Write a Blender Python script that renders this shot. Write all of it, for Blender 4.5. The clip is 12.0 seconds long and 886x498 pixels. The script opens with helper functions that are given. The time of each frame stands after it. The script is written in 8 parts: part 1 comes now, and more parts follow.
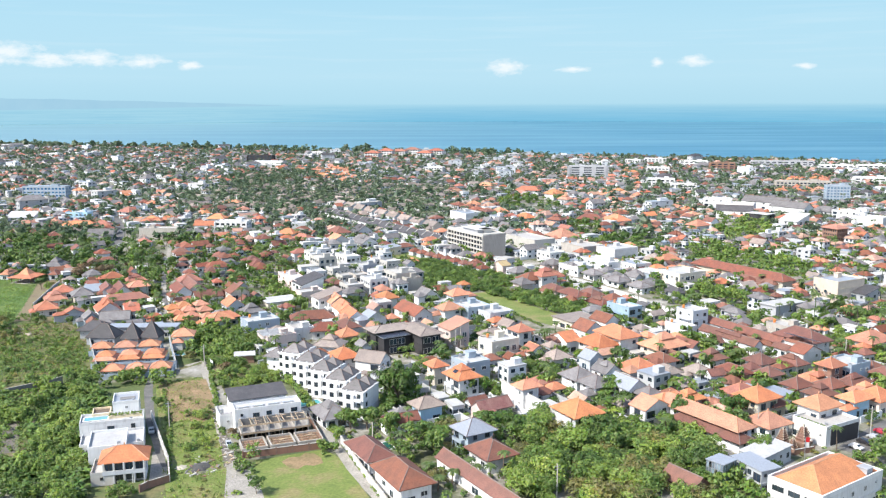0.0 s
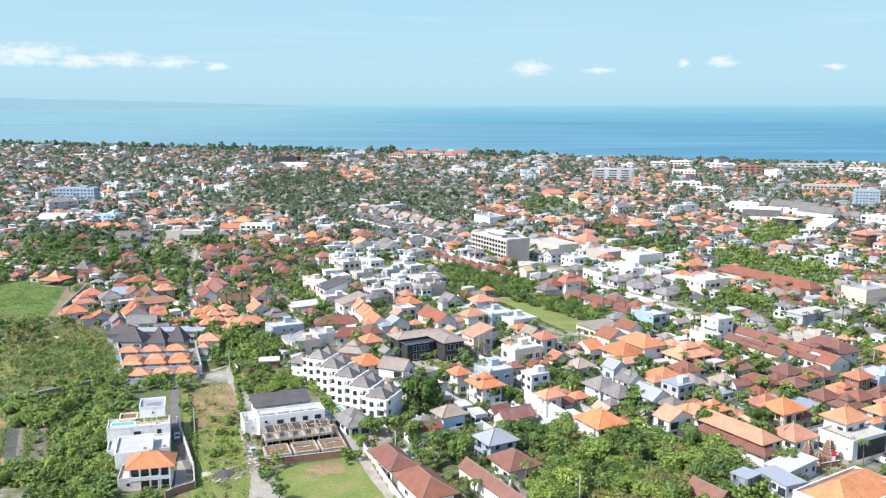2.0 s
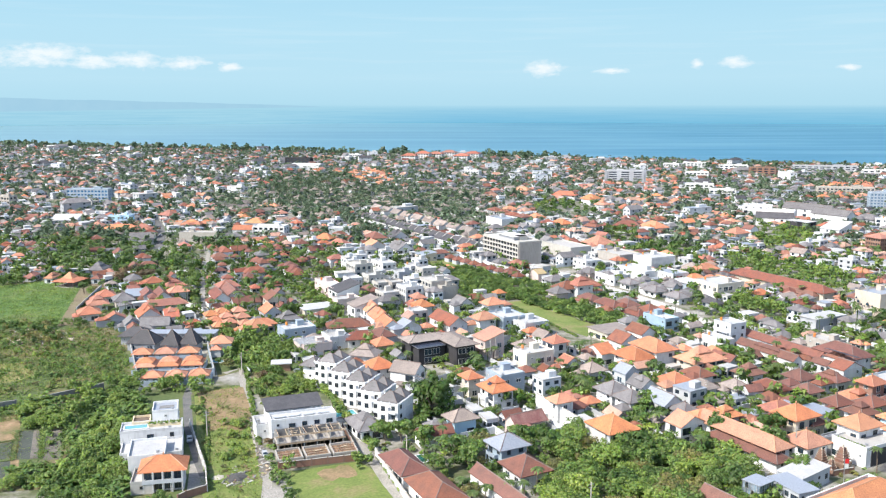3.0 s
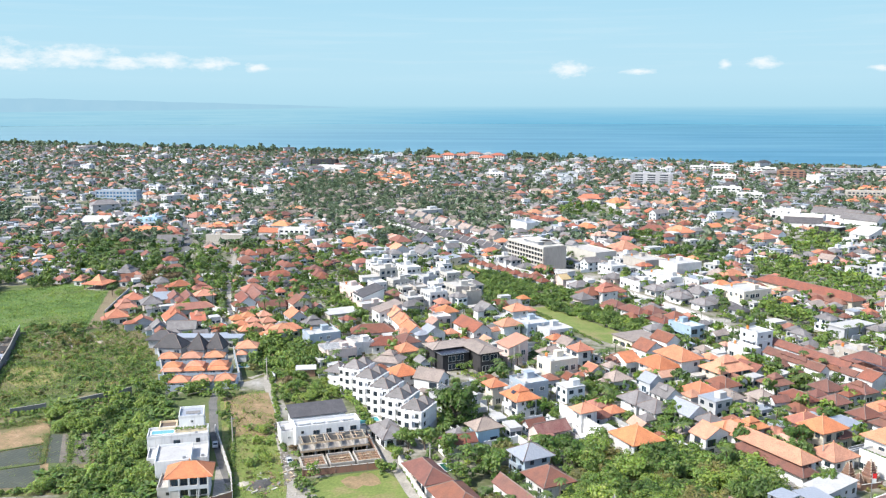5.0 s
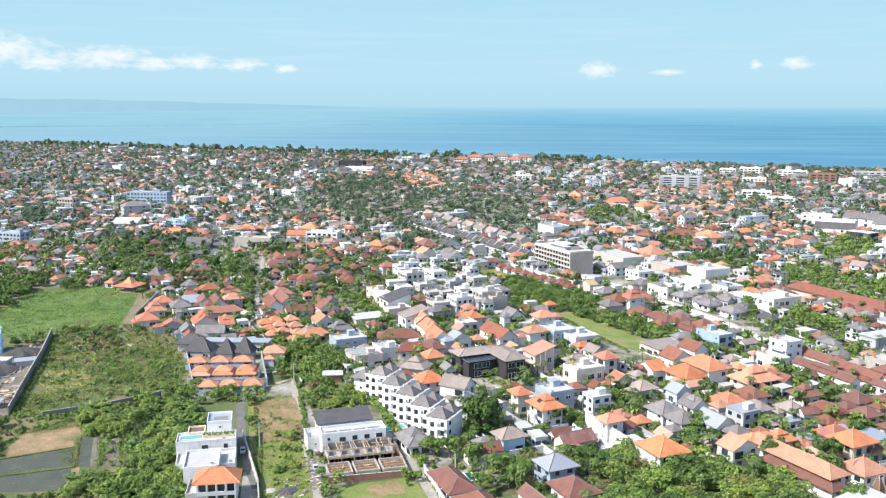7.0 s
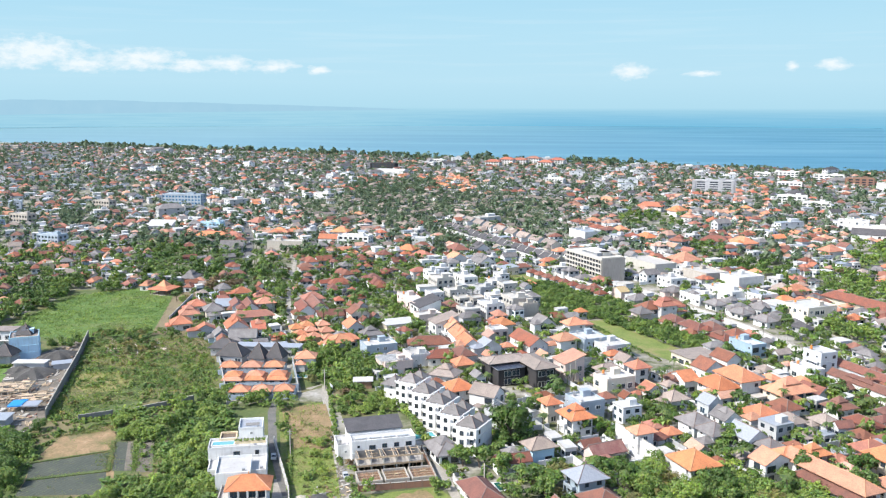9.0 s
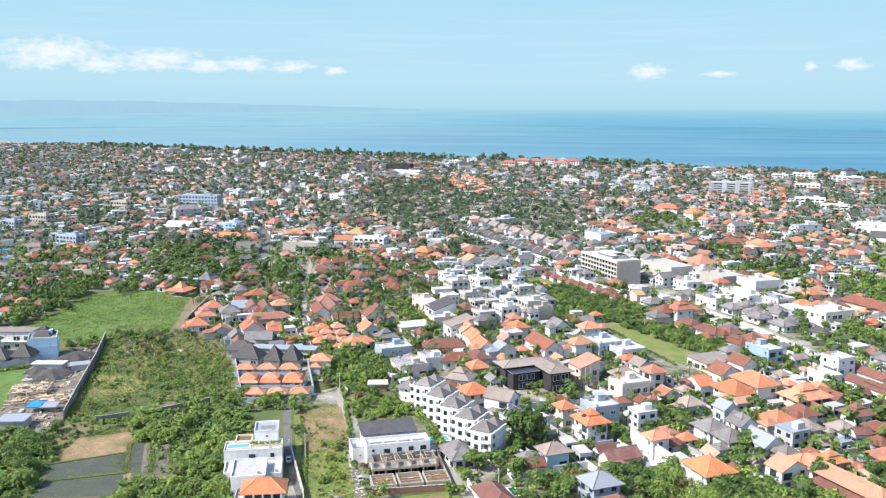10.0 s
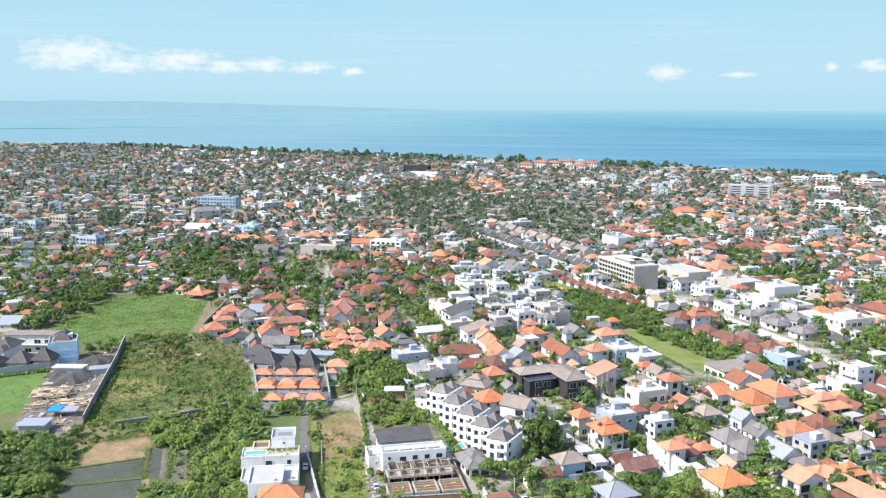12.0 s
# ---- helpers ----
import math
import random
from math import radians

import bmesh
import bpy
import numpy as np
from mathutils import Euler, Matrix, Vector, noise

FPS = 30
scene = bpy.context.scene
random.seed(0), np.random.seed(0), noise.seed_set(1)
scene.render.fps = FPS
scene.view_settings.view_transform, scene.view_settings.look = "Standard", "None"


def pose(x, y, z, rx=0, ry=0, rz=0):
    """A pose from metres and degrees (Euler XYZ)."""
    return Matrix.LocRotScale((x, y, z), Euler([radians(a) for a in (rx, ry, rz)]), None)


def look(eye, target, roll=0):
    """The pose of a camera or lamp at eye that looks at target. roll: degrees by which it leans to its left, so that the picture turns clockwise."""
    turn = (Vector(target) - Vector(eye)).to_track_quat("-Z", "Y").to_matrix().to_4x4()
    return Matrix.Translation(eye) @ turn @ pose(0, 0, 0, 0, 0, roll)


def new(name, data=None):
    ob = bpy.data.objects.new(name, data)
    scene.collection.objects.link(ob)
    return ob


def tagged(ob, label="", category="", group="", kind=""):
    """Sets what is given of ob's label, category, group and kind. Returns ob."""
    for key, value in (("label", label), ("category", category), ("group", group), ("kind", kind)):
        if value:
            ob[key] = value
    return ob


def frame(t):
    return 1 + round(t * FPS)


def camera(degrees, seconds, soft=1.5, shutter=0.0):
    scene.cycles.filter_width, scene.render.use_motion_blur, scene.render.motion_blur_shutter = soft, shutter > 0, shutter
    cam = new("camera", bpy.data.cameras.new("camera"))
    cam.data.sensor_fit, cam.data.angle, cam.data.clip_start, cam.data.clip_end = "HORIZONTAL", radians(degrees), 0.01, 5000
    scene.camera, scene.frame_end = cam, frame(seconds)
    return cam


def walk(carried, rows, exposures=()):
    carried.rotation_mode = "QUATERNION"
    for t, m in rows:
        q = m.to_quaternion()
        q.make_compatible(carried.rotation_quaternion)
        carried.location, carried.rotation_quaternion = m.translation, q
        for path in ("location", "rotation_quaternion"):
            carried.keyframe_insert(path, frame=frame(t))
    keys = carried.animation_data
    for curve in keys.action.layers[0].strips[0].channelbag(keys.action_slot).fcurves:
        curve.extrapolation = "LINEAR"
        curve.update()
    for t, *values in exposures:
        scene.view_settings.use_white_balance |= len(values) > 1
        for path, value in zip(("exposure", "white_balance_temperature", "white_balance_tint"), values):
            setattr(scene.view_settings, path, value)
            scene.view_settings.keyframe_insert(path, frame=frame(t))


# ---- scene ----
cam = camera(53.6, 12.0, soft=1.2)
PATH = [
    (0, (-2.29, 2.01, 99.84), (0.3, 988.5, -64.2), -0.16),
    (0.5, (-2.26, 1.98, 100.53), (-6.5, 988.4, -63.4), -0.15),
    (1, (-2.23, 1.95, 101.23), (-13.1, 988.4, -62.6), -0.13),
    (1.5, (-2.20, 1.92, 101.92), (-20.2, 988.2, -62.1), -0.12),
    (2, (-2.17, 1.88, 102.62), (-27.0, 988.1, -61.0), -0.11),
    (2.5, (-2.14, 1.85, 103.32), (-33.8, 987.9, -60.3), -0.10),
    (3, (-2.11, 1.82, 104.01), (-40.5, 987.6, -59.3), -0.09),
    (5, (-1.99, 1.69, 106.79), (-68.5, 986.1, -56.3), -0.05),
    (5.5, (-1.96, 1.66, 107.49), (-75.4, 985.5, -55.6), -0.04),
    (6, (-1.93, 1.62, 108.18), (-82.0, 985.0, -54.8), -0.03),
    (6.5, (-1.90, 1.59, 108.88), (-90.1, 984.3, -54.1), -0.02),
    (7, (-1.87, 1.56, 109.58), (-98.9, 983.4, -53.3), -0.00),
    (9, (-1.75, 1.43, 112.36), (-133.8, 979.4, -49.5), 0.04),
    (9.5, (-1.72, 1.39, 113.05), (-142.3, 978.1, -48.9), 0.05),
    (10, (-1.69, 1.36, 113.75), (-151.0, 976.8, -47.9), 0.06),
    (10.5, (-1.66, 1.33, 114.45), (-156.8, 975.9, -47.1), 0.07),
    (11, (-1.63, 1.30, 115.14), (-161.7, 975.1, -46.4), 0.08),
    (11.5, (-1.60, 1.26, 115.84), (-166.4, 974.3, -45.6), 0.09),
    (12, (-1.57, 1.23, 116.53), (-170.0, 973.6, -45.0), 0.10),
]
walk(cam, [(t, look(eye, target, roll)) for t, eye, target, roll in PATH])

# ---------------------------------------------------------------- light
SUN_AZ, SUN_EL = 238.0, 46.0          # compass-like: degrees clockwise from +y, height above the horizon
world = bpy.data.worlds.new("world")
scene.world = world
world.use_nodes = True
wn = world.node_tree.nodes
sky = wn.new("ShaderNodeTexSky")
sky.sky_type, sky.sun_disc = "NISHITA", False
sky.sun_elevation, sky.sun_rotation = radians(SUN_EL), radians(SUN_AZ)
sky.air_density, sky.dust_density = 1.0, 1.2
world.node_tree.links.new(sky.outputs["Color"], wn["Background"].inputs["Color"])
wn["Background"].inputs["Strength"].default_value = 0.19
sun = new("sun", bpy.data.lights.new("sun", "SUN"))
sun.data.energy, sun.data.angle, sun.data.color = 4.6, radians(0.53), (1.0, 0.96, 0.88)
a, e = radians(SUN_AZ), radians(SUN_EL)
sun.matrix_world = look((math.sin(a) * math.cos(e) * 400, math.cos(a) * math.cos(e) * 400, math.sin(e) * 400), (0, 0, 0))
scene.view_settings.exposure = 0.68

# ---------------------------------------------------------------- materials
def material(name):
    m = bpy.data.materials.new(name)
    m.use_nodes = True
    return m, m.node_tree.nodes, m.node_tree.links, m.node_tree.nodes["Principled BSDF"]


def noise_node(nt, scale, detail=4.0, rough=0.55, coord="Object", stretch=(1, 1, 1)):
    n, l = nt
    tc, mp, tx = n.new("ShaderNodeTexCoord"), n.new("ShaderNodeMapping"), n.new("ShaderNodeTexNoise")
    l.new(tc.outputs[coord], mp.inputs["Vector"])
    mp.inputs["Scale"].default_value = stretch
    l.new(mp.outputs["Vector"], tx.inputs["Vector"])
    tx.inputs["Scale"].default_value, tx.inputs["Detail"].default_value, tx.inputs["Roughness"].default_value = scale, detail, rough
    return tx.outputs["Fac"]


def ramp_node(nt, fac, stops):
    n, l = nt
    r = n.new("ShaderNodeValToRGB")
    while len(r.color_ramp.elements) < len(stops):
        r.color_ramp.elements.new(0.5)
    for el, (p, c) in zip(r.color_ramp.elements, stops):
        el.position, el.color = p, (*c, 1) if len(c) == 3 else c
    l.new(fac, r.inputs["Fac"])
    return r.outputs["Color"]


def mix_node(nt, fac, a, b, mode="MIX"):
    n, l = nt
    m = n.new("ShaderNodeMix")
    m.data_type, m.blend_type = "RGBA", mode
    for sock, val in ((m.inputs["Factor"], fac), (m.inputs["A"], a), (m.inputs["B"], b)):
        if isinstance(val, (int, float)):
            sock.default_value = val
        elif isinstance(val, tuple):
            sock.default_value = (*val, 1)
        else:
            l.new(val, sock)
    return m.outputs["Result"]


def math_node(nt, op, a, b=0.0, clamp=False):
    n, l = nt
    m = n.new("ShaderNodeMath")
    m.operation, m.use_clamp = op, clamp
    for sock, val in ((m.inputs[0], a), (m.inputs[1], b)):
        if isinstance(val, (int, float)):
            sock.default_value = val
        else:
            l.new(val, sock)
    return m.outputs[0]


def bump_node(nt, bsdf, height, strength, distance):
    n, l = nt
    b = n.new("ShaderNodeBump")
    b.inputs["Strength"].default_value, b.inputs["Distance"].default_value = strength, distance
    l.new(height, b.inputs["Height"])
    l.new(b.outputs["Normal"], bsdf.inputs["Normal"])


def vary(nt, colour, hue=0.02, sat=0.15, val=0.25):
    """Shift a colour a little from object to object and from piece to piece."""
    n, l = nt
    oi, ge = n.new("ShaderNodeObjectInfo"), n.new("ShaderNodeNewGeometry")
    r = math_node(nt, "FRACT", math_node(nt, "ADD", oi.outputs["Random"], ge.outputs["Random Per Island"]))
    r2 = math_node(nt, "FRACT", math_node(nt, "MULTIPLY", r, 7.31))
    r3 = math_node(nt, "FRACT", math_node(nt, "MULTIPLY", r, 3.77))
    hs = n.new("ShaderNodeHueSaturation")
    for name, rr, amount, mid in (("Hue", r, hue, 0.5), ("Saturation", r2, sat, 1.0), ("Value", r3, val, 1.0)):
        v = math_node(nt, "ADD", math_node(nt, "MULTIPLY", math_node(nt, "SUBTRACT", rr, 0.5), 2 * amount), mid)
        l.new(v, hs.inputs[name])
    l.new(colour, hs.inputs["Color"])
    return hs.outputs["Color"]


def tile_material(name, base, dark, rough=0.75, val=0.2, hue=0.006):
    """Fired clay roof tiles: courses, mottled firing, soot and lichen."""
    m, n, l, p = material(name)
    nt = (n, l)
    big = noise_node(nt, 0.35, 5)
    fine = noise_node(nt, 2.8, 4, 0.65)
    c = mix_node(nt, ramp_node(nt, big, ((0.35, (0, 0, 0)), (0.72, (1, 1, 1)))), base, dark)
    c = mix_node(nt, 1.0, c, ramp_node(nt, fine, ((0.34, (0.7, 0.68, 0.68)), (0.52, (0.98, 0.98, 0.98)), (0.68, (1.1, 1.09, 1.08)))), "MULTIPLY")
    tc, w = n.new("ShaderNodeTexCoord"), n.new("ShaderNodeTexWave")
    w.wave_type, w.bands_direction = "BANDS", "Z"
    w.inputs["Scale"].default_value, w.inputs["Distortion"].default_value, w.inputs["Detail"].default_value = 2.2, 1.2, 1.0
    l.new(tc.outputs["Object"], w.inputs["Vector"])
    c = mix_node(nt, 0.22, c, ramp_node(nt, w.outputs["Fac"], ((0.1, (0.35, 0.35, 0.35)), (0.5, (1, 1, 1)))), "MULTIPLY")
    c = vary(nt, c, hue, 0.12, val)
    l.new(c, p.inputs["Base Color"])
    p.inputs["Roughness"].default_value = rough
    bump_node(nt, p, w.outputs["Fac"], 0.4, 0.06)
    return m


def plaster_material(name, base, stain=(0.3, 0.28, 0.25), amount=0.45, rough=0.85, val=0.08, hue=0.01):
    """Painted render with rain streaks and patches."""
    m, n, l, p = material(name)
    nt = (n, l)
    streak = noise_node(nt, 1.1, 5, 0.6, stretch=(1.6, 1.6, 0.22))
    patch = noise_node(nt, 0.25, 4)
    c = mix_node(nt, math_node(nt, "MULTIPLY", ramp_node(nt, streak, ((0.5, (0, 0, 0)), (0.78, (1, 1, 1)))), amount), base, stain)
    c = mix_node(nt, 1.0, c, ramp_node(nt, patch, ((0.3, (0.86, 0.86, 0.87)), (0.65, (1, 1, 1)))), "MULTIPLY")
    c = vary(nt, c, hue, 0.1, val)
    l.new(c, p.inputs["Base Color"])
    p.inputs["Roughness"].default_value = rough
    bump_node(nt, p, noise_node(nt, 9.0, 3), 0.15, 0.03)
    return m


def leaf_material(name, dark, light, hue=0.03, val=0.35, rough=0.55):
    m, n, l, p = material(name)
    nt = (n, l)
    ge = n.new("ShaderNodeNewGeometry")
    c = ramp_node(nt, ge.outputs["Random Per Island"], ((0.0, tuple(0.75 * p_ + 0.25 * q_ for p_, q_ in zip(dark, light))), (1.0, tuple(0.25 * p_ + 0.75 * q_ for p_, q_ in zip(dark, light)))))
    big = noise_node(nt, 0.11, 3)
    c = mix_node(nt, 1.0, c, ramp_node(nt, big, ((0.32, (0.64, 0.72, 0.70)), (0.5, (0.95, 0.98, 0.88)), (0.68, (1.25, 1.18, 1.0)))), "MULTIPLY")
    c = mix_node(nt, 1.0, c, ramp_node(nt, noise_node(nt, 0.8, 3), ((0.35, (0.78, 0.8, 0.78)), (0.62, (1.1, 1.08, 1.02)))), "MULTIPLY")
    c = vary(nt, c, hue, 0.15, val * 0.6)
    l.new(c, p.inputs["Base Color"])
    p.inputs["Roughness"].default_value = rough
    p.inputs["Specular IOR Level"].default_value = 0.35
    t = n.new("ShaderNodeBsdfTranslucent")
    l.new(c, t.inputs["Color"])
    mx = n.new("ShaderNodeMixShader")
    mx.inputs["Fac"].default_value = 0.3
    out = n["Material Output"]
    l.new(p.outputs["BSDF"], mx.inputs[1]), l.new(t.outputs["BSDF"], mx.inputs[2]), l.new(mx.outputs["Shader"], out.inputs["Surface"])
    return m


def plain_material(name, base, rough=0.6, metal=0.0, scale=2.0, spread=0.75, val=0.05):
    m, n, l, p = material(name)
    nt = (n, l)
    c = mix_node(nt, 1.0, base, ramp_node(nt, noise_node(nt, scale, 5), ((0.3, (spread,) * 3), (0.7, (1, 1, 1)))), "MULTIPLY")
    c = vary(nt, c, 0.01, 0.05, val)
    l.new(c, p.inputs["Base Color"])
    p.inputs["Roughness"].default_value, p.inputs["Metallic"].default_value = rough, metal
    return m


def ground_material(name, stops, scale, fine_scale, rough=0.95, bump=0.3):
    m, n, l, p = material(name)
    nt = (n, l)
    c = ramp_node(nt, noise_node(nt, scale, 8, 0.62), stops)
    c = mix_node(nt, 1.0, c, ramp_node(nt, noise_node(nt, fine_scale, 4), ((0.28, (0.62, 0.62, 0.6)), (0.7, (1, 1, 1)))), "MULTIPLY")
    l.new(c, p.inputs["Base Color"])
    p.inputs["Roughness"].default_value = rough
    bump_node(nt, p, noise_node(nt, fine_scale, 4), bump, 0.3)
    return m


def glass_material(name, base):
    m, n, l, p = material(name)
    l.new(vary((n, l), ramp_node((n, l), noise_node((n, l), 0.5, 2), ((0.3, base), (0.7, tuple(2 * v for v in base)))), 0.02, 0.2, 0.4), p.inputs["Base Color"])
    p.inputs["Roughness"].default_value, p.inputs["Specular IOR Level"].default_value = 0.08, 0.6
    return m


ROOF = {
    "orange": tile_material("orange_tiles", (0.555, 0.24, 0.132), (0.40, 0.168, 0.098)),
    "salmon": tile_material("salmon_tiles", (0.41, 0.158, 0.10), (0.29, 0.115, 0.078)),
    "red": tile_material("red_tiles", (0.24, 0.088, 0.056), (0.155, 0.066, 0.047)),
    "brown": tile_material("brown_tiles", (0.215, 0.083, 0.054), (0.135, 0.062, 0.046)),
    "grey": tile_material("grey_tiles", (0.20, 0.19, 0.19), (0.13, 0.12, 0.12)),
    "taupe": tile_material("taupe_tiles", (0.31, 0.255, 0.22), (0.22, 0.18, 0.16)),
    "slate": tile_material("slate_tiles", (0.085, 0.08, 0.085), (0.055, 0.053, 0.058)),
    "rust": tile_material("rusty_sheet", (0.22, 0.075, 0.06), (0.34, 0.19, 0.15), 0.6),
    "metal": plain_material("grey_roof_sheet", (0.36, 0.38, 0.42), 0.4, 0.25),
    "white": plaster_material("white_roof_screed", (0.44, 0.435, 0.425), (0.26, 0.25, 0.24), 0.75),
    "concrete": plaster_material("roof_concrete", (0.42, 0.40, 0.37), (0.2, 0.19, 0.18), 0.6),
    "thatch": tile_material("grey_thatch", (0.24, 0.20, 0.165), (0.16, 0.135, 0.115)),
    # Pale pink takes in distance haze as well as tile colour.
    "blush": tile_material("haze_pink_tiles", (0.47, 0.275, 0.20), (0.33, 0.2, 0.15)),
    "yellow": tile_material("yellow_sheet", (0.47, 0.37, 0.2), (0.36, 0.29, 0.18)),
}
WALL = {
    "white": plaster_material("white_render", (0.60, 0.595, 0.585), (0.3, 0.28, 0.25), 0.6),
    "bright": plaster_material("fresh_white_render", (0.68, 0.68, 0.675), (0.45, 0.44, 0.42), 0.5),
    "ivory": plaster_material("ivory_render", (0.60, 0.54, 0.45)),
    "ash": plaster_material("ash_grey_render", (0.47, 0.49, 0.51)),
    "blush": plaster_material("pale_pink_render", (0.60, 0.49, 0.44)),
    "teal": plaster_material("blue_teal_render", (0.27, 0.37, 0.45)),
    "cream": plaster_material("cream_render", (0.66, 0.54, 0.36)),
    "blue": plaster_material("pale_blue_render", (0.42, 0.60, 0.72)),
    "grey": plaster_material("grey_render", (0.36, 0.37, 0.39)),
    "bluegrey": plaster_material("blue_grey_render", (0.30, 0.36, 0.42)),
    "sand": plaster_material("sand_render", (0.52, 0.44, 0.35)),
    "pale": plaster_material("pale_concrete", (0.44, 0.42, 0.385), (0.3, 0.28, 0.25), 0.5),
    "dark": plaster_material("dark_cladding", (0.035, 0.033, 0.036), (0.08, 0.08, 0.08), 0.3),
    "concrete": plaster_material("raw_concrete", (0.38, 0.35, 0.31), (0.2, 0.18, 0.16), 0.6),
    "cement": plaster_material("bare_cement", (0.20, 0.195, 0.185), (0.11, 0.105, 0.1), 0.6),
    "brick": plaster_material("weathered_brick", (0.24, 0.14, 0.10), (0.14, 0.1, 0.08), 0.6),
}
# Cool grey tone also carries distance haze in the wall colour.
TOWNWALL = plaster_material("town_walls", (0.54, 0.55, 0.565), (0.3, 0.28, 0.25), 0.5, 0.85, 0.32, 0.02)
GLASS = glass_material("window_glass", (0.02, 0.03, 0.04))
CLEAR = glass_material("pale_glass", (0.10, 0.13, 0.15))
FRAME = plain_material("white_frame", (0.6, 0.6, 0.58), 0.5)
DARKFRAME = plain_material("dark_frame", (0.05, 0.045, 0.04), 0.5)
RIDGE = plain_material("ridge_mortar", (0.50, 0.245, 0.145), 0.8)
RIDGE_GREY = plain_material("grey_ridge_mortar", (0.185, 0.14, 0.125), 0.8)
BARK = plain_material("bark", (0.16, 0.12, 0.09), 0.9, 0.0, 3.0, 0.5)
WOOD = plain_material("raw_timber", (0.55, 0.42, 0.29), 0.8, 0.0, 2.0, 0.5, 0.2)
FORM = plain_material("shuttering_board", (0.27, 0.16, 0.095), 0.85, 0.0, 2.0, 0.55, 0.25)
POOL = plain_material("pool_water", (0.11, 0.34, 0.37), 0.05, 0.0, 0.5, 0.9)
STEEL = plain_material("galvanised_steel", (0.45, 0.46, 0.48), 0.4, 0.6)
PANEL = plain_material("solar_panel", (0.028, 0.034, 0.055), 0.3, 0.0, 1.0, 0.8)
PLASTIC = plain_material("orange_plastic", (0.62, 0.24, 0.06), 0.5)
BLUESHEET = plain_material("blue_tarpaulin", (0.03, 0.26, 0.62), 0.5)
LEAF = {
    "mid": leaf_material("mid_leaves", (0.11, 0.178, 0.045), (0.185, 0.262, 0.075)),
    "deep": leaf_material("deep_leaves", (0.062, 0.115, 0.03), (0.105, 0.17, 0.045)),
    "bright": leaf_material("bright_leaves", (0.155, 0.235, 0.052), (0.25, 0.33, 0.092)),
    "palm": leaf_material("palm_fronds", (0.075, 0.12, 0.038), (0.155, 0.205, 0.075)),
    # Far copies of the leaves, blue-grey haze painted into both colours.
    "hazed": leaf_material("hazed_far_leaves", (0.115, 0.158, 0.108), (0.165, 0.215, 0.148)),
    "sea": leaf_material("hazed_deep_leaves", (0.075, 0.12, 0.075), (0.12, 0.17, 0.105)),
    "lush": leaf_material("lush_leaves", (0.185, 0.265, 0.055), (0.30, 0.375, 0.11)),
    "dry": leaf_material("dry_leaves", (0.15, 0.15, 0.05), (0.28, 0.25, 0.11)),
    "pink": leaf_material("flowering_leaves", (0.10, 0.09, 0.05), (0.26, 0.17, 0.12)),
}
GROUND = ground_material("town_ground", ((0.3, (0.06, 0.085, 0.03)), (0.44, (0.105, 0.12, 0.05)), (0.53, (0.25, 0.235, 0.195)), (0.68, (0.40, 0.385, 0.355))), 0.06, 0.7)
GRASS = ground_material("lawn", ((0.3, (0.105, 0.155, 0.03)), (0.5, (0.165, 0.21, 0.048)), (0.62, (0.235, 0.21, 0.085)), (0.78, (0.29, 0.22, 0.125))), 0.09, 1.2)
MEADOW = ground_material("rough_meadow", ((0.3, (0.055, 0.092, 0.024)), (0.48, (0.095, 0.128, 0.038)), (0.58, (0.165, 0.15, 0.065)), (0.72, (0.22, 0.165, 0.10))), 0.035, 0.9)
STRAW = ground_material("dry_grass", ((0.3, (0.20, 0.20, 0.06)), (0.5, (0.27, 0.24, 0.09)), (0.7, (0.32, 0.26, 0.13))), 0.12, 1.4)
SOIL = ground_material("bare_soil", ((0.3, (0.16, 0.125, 0.075)), (0.55, (0.24, 0.19, 0.115)), (0.75, (0.19, 0.18, 0.075))), 0.1, 1.5)
SAND = ground_material("sand", ((0.3, (0.40, 0.36, 0.29)), (0.7, (0.55, 0.5, 0.42))), 0.05, 1.0)
ASPHALT = ground_material("asphalt", ((0.3, (0.10, 0.10, 0.10)), (0.7, (0.19, 0.18, 0.17))), 0.3, 3.0)
LANE = ground_material("concrete_lane", ((0.3, (0.25, 0.23, 0.20)), (0.7, (0.42, 0.39, 0.35))), 0.25, 2.0)
NET = ground_material("crop_cover", ((0.3, (0.055, 0.068, 0.055)), (0.6, (0.085, 0.095, 0.075)), (0.8, (0.12, 0.14, 0.07))), 0.15, 1.5)
def furrow(m, spacing, turn):
    """Rows drawn by hoe and net across a plot."""
    n, l = m.node_tree.nodes, m.node_tree.links
    p = n["Principled BSDF"]
    tc, mp, w = n.new("ShaderNodeTexCoord"), n.new("ShaderNodeMapping"), n.new("ShaderNodeTexWave")
    mp.inputs["Rotation"].default_value = (0, 0, radians(turn))
    w.inputs["Scale"].default_value, w.inputs["Distortion"].default_value, w.inputs["Detail"].default_value = 0.314 / spacing, 2.5, 3.0
    l.new(tc.outputs["Object"], mp.inputs["Vector"]), l.new(mp.outputs["Vector"], w.inputs["Vector"])
    old = p.inputs["Base Color"].links[0].from_socket
    l.new(mix_node((n, l), 0.3, old, ramp_node((n, l), w.outputs["Fac"], ((0.2, (0.35, 0.36, 0.34)), (0.6, (1, 1, 1)))), "MULTIPLY"), p.inputs["Base Color"])
    return m


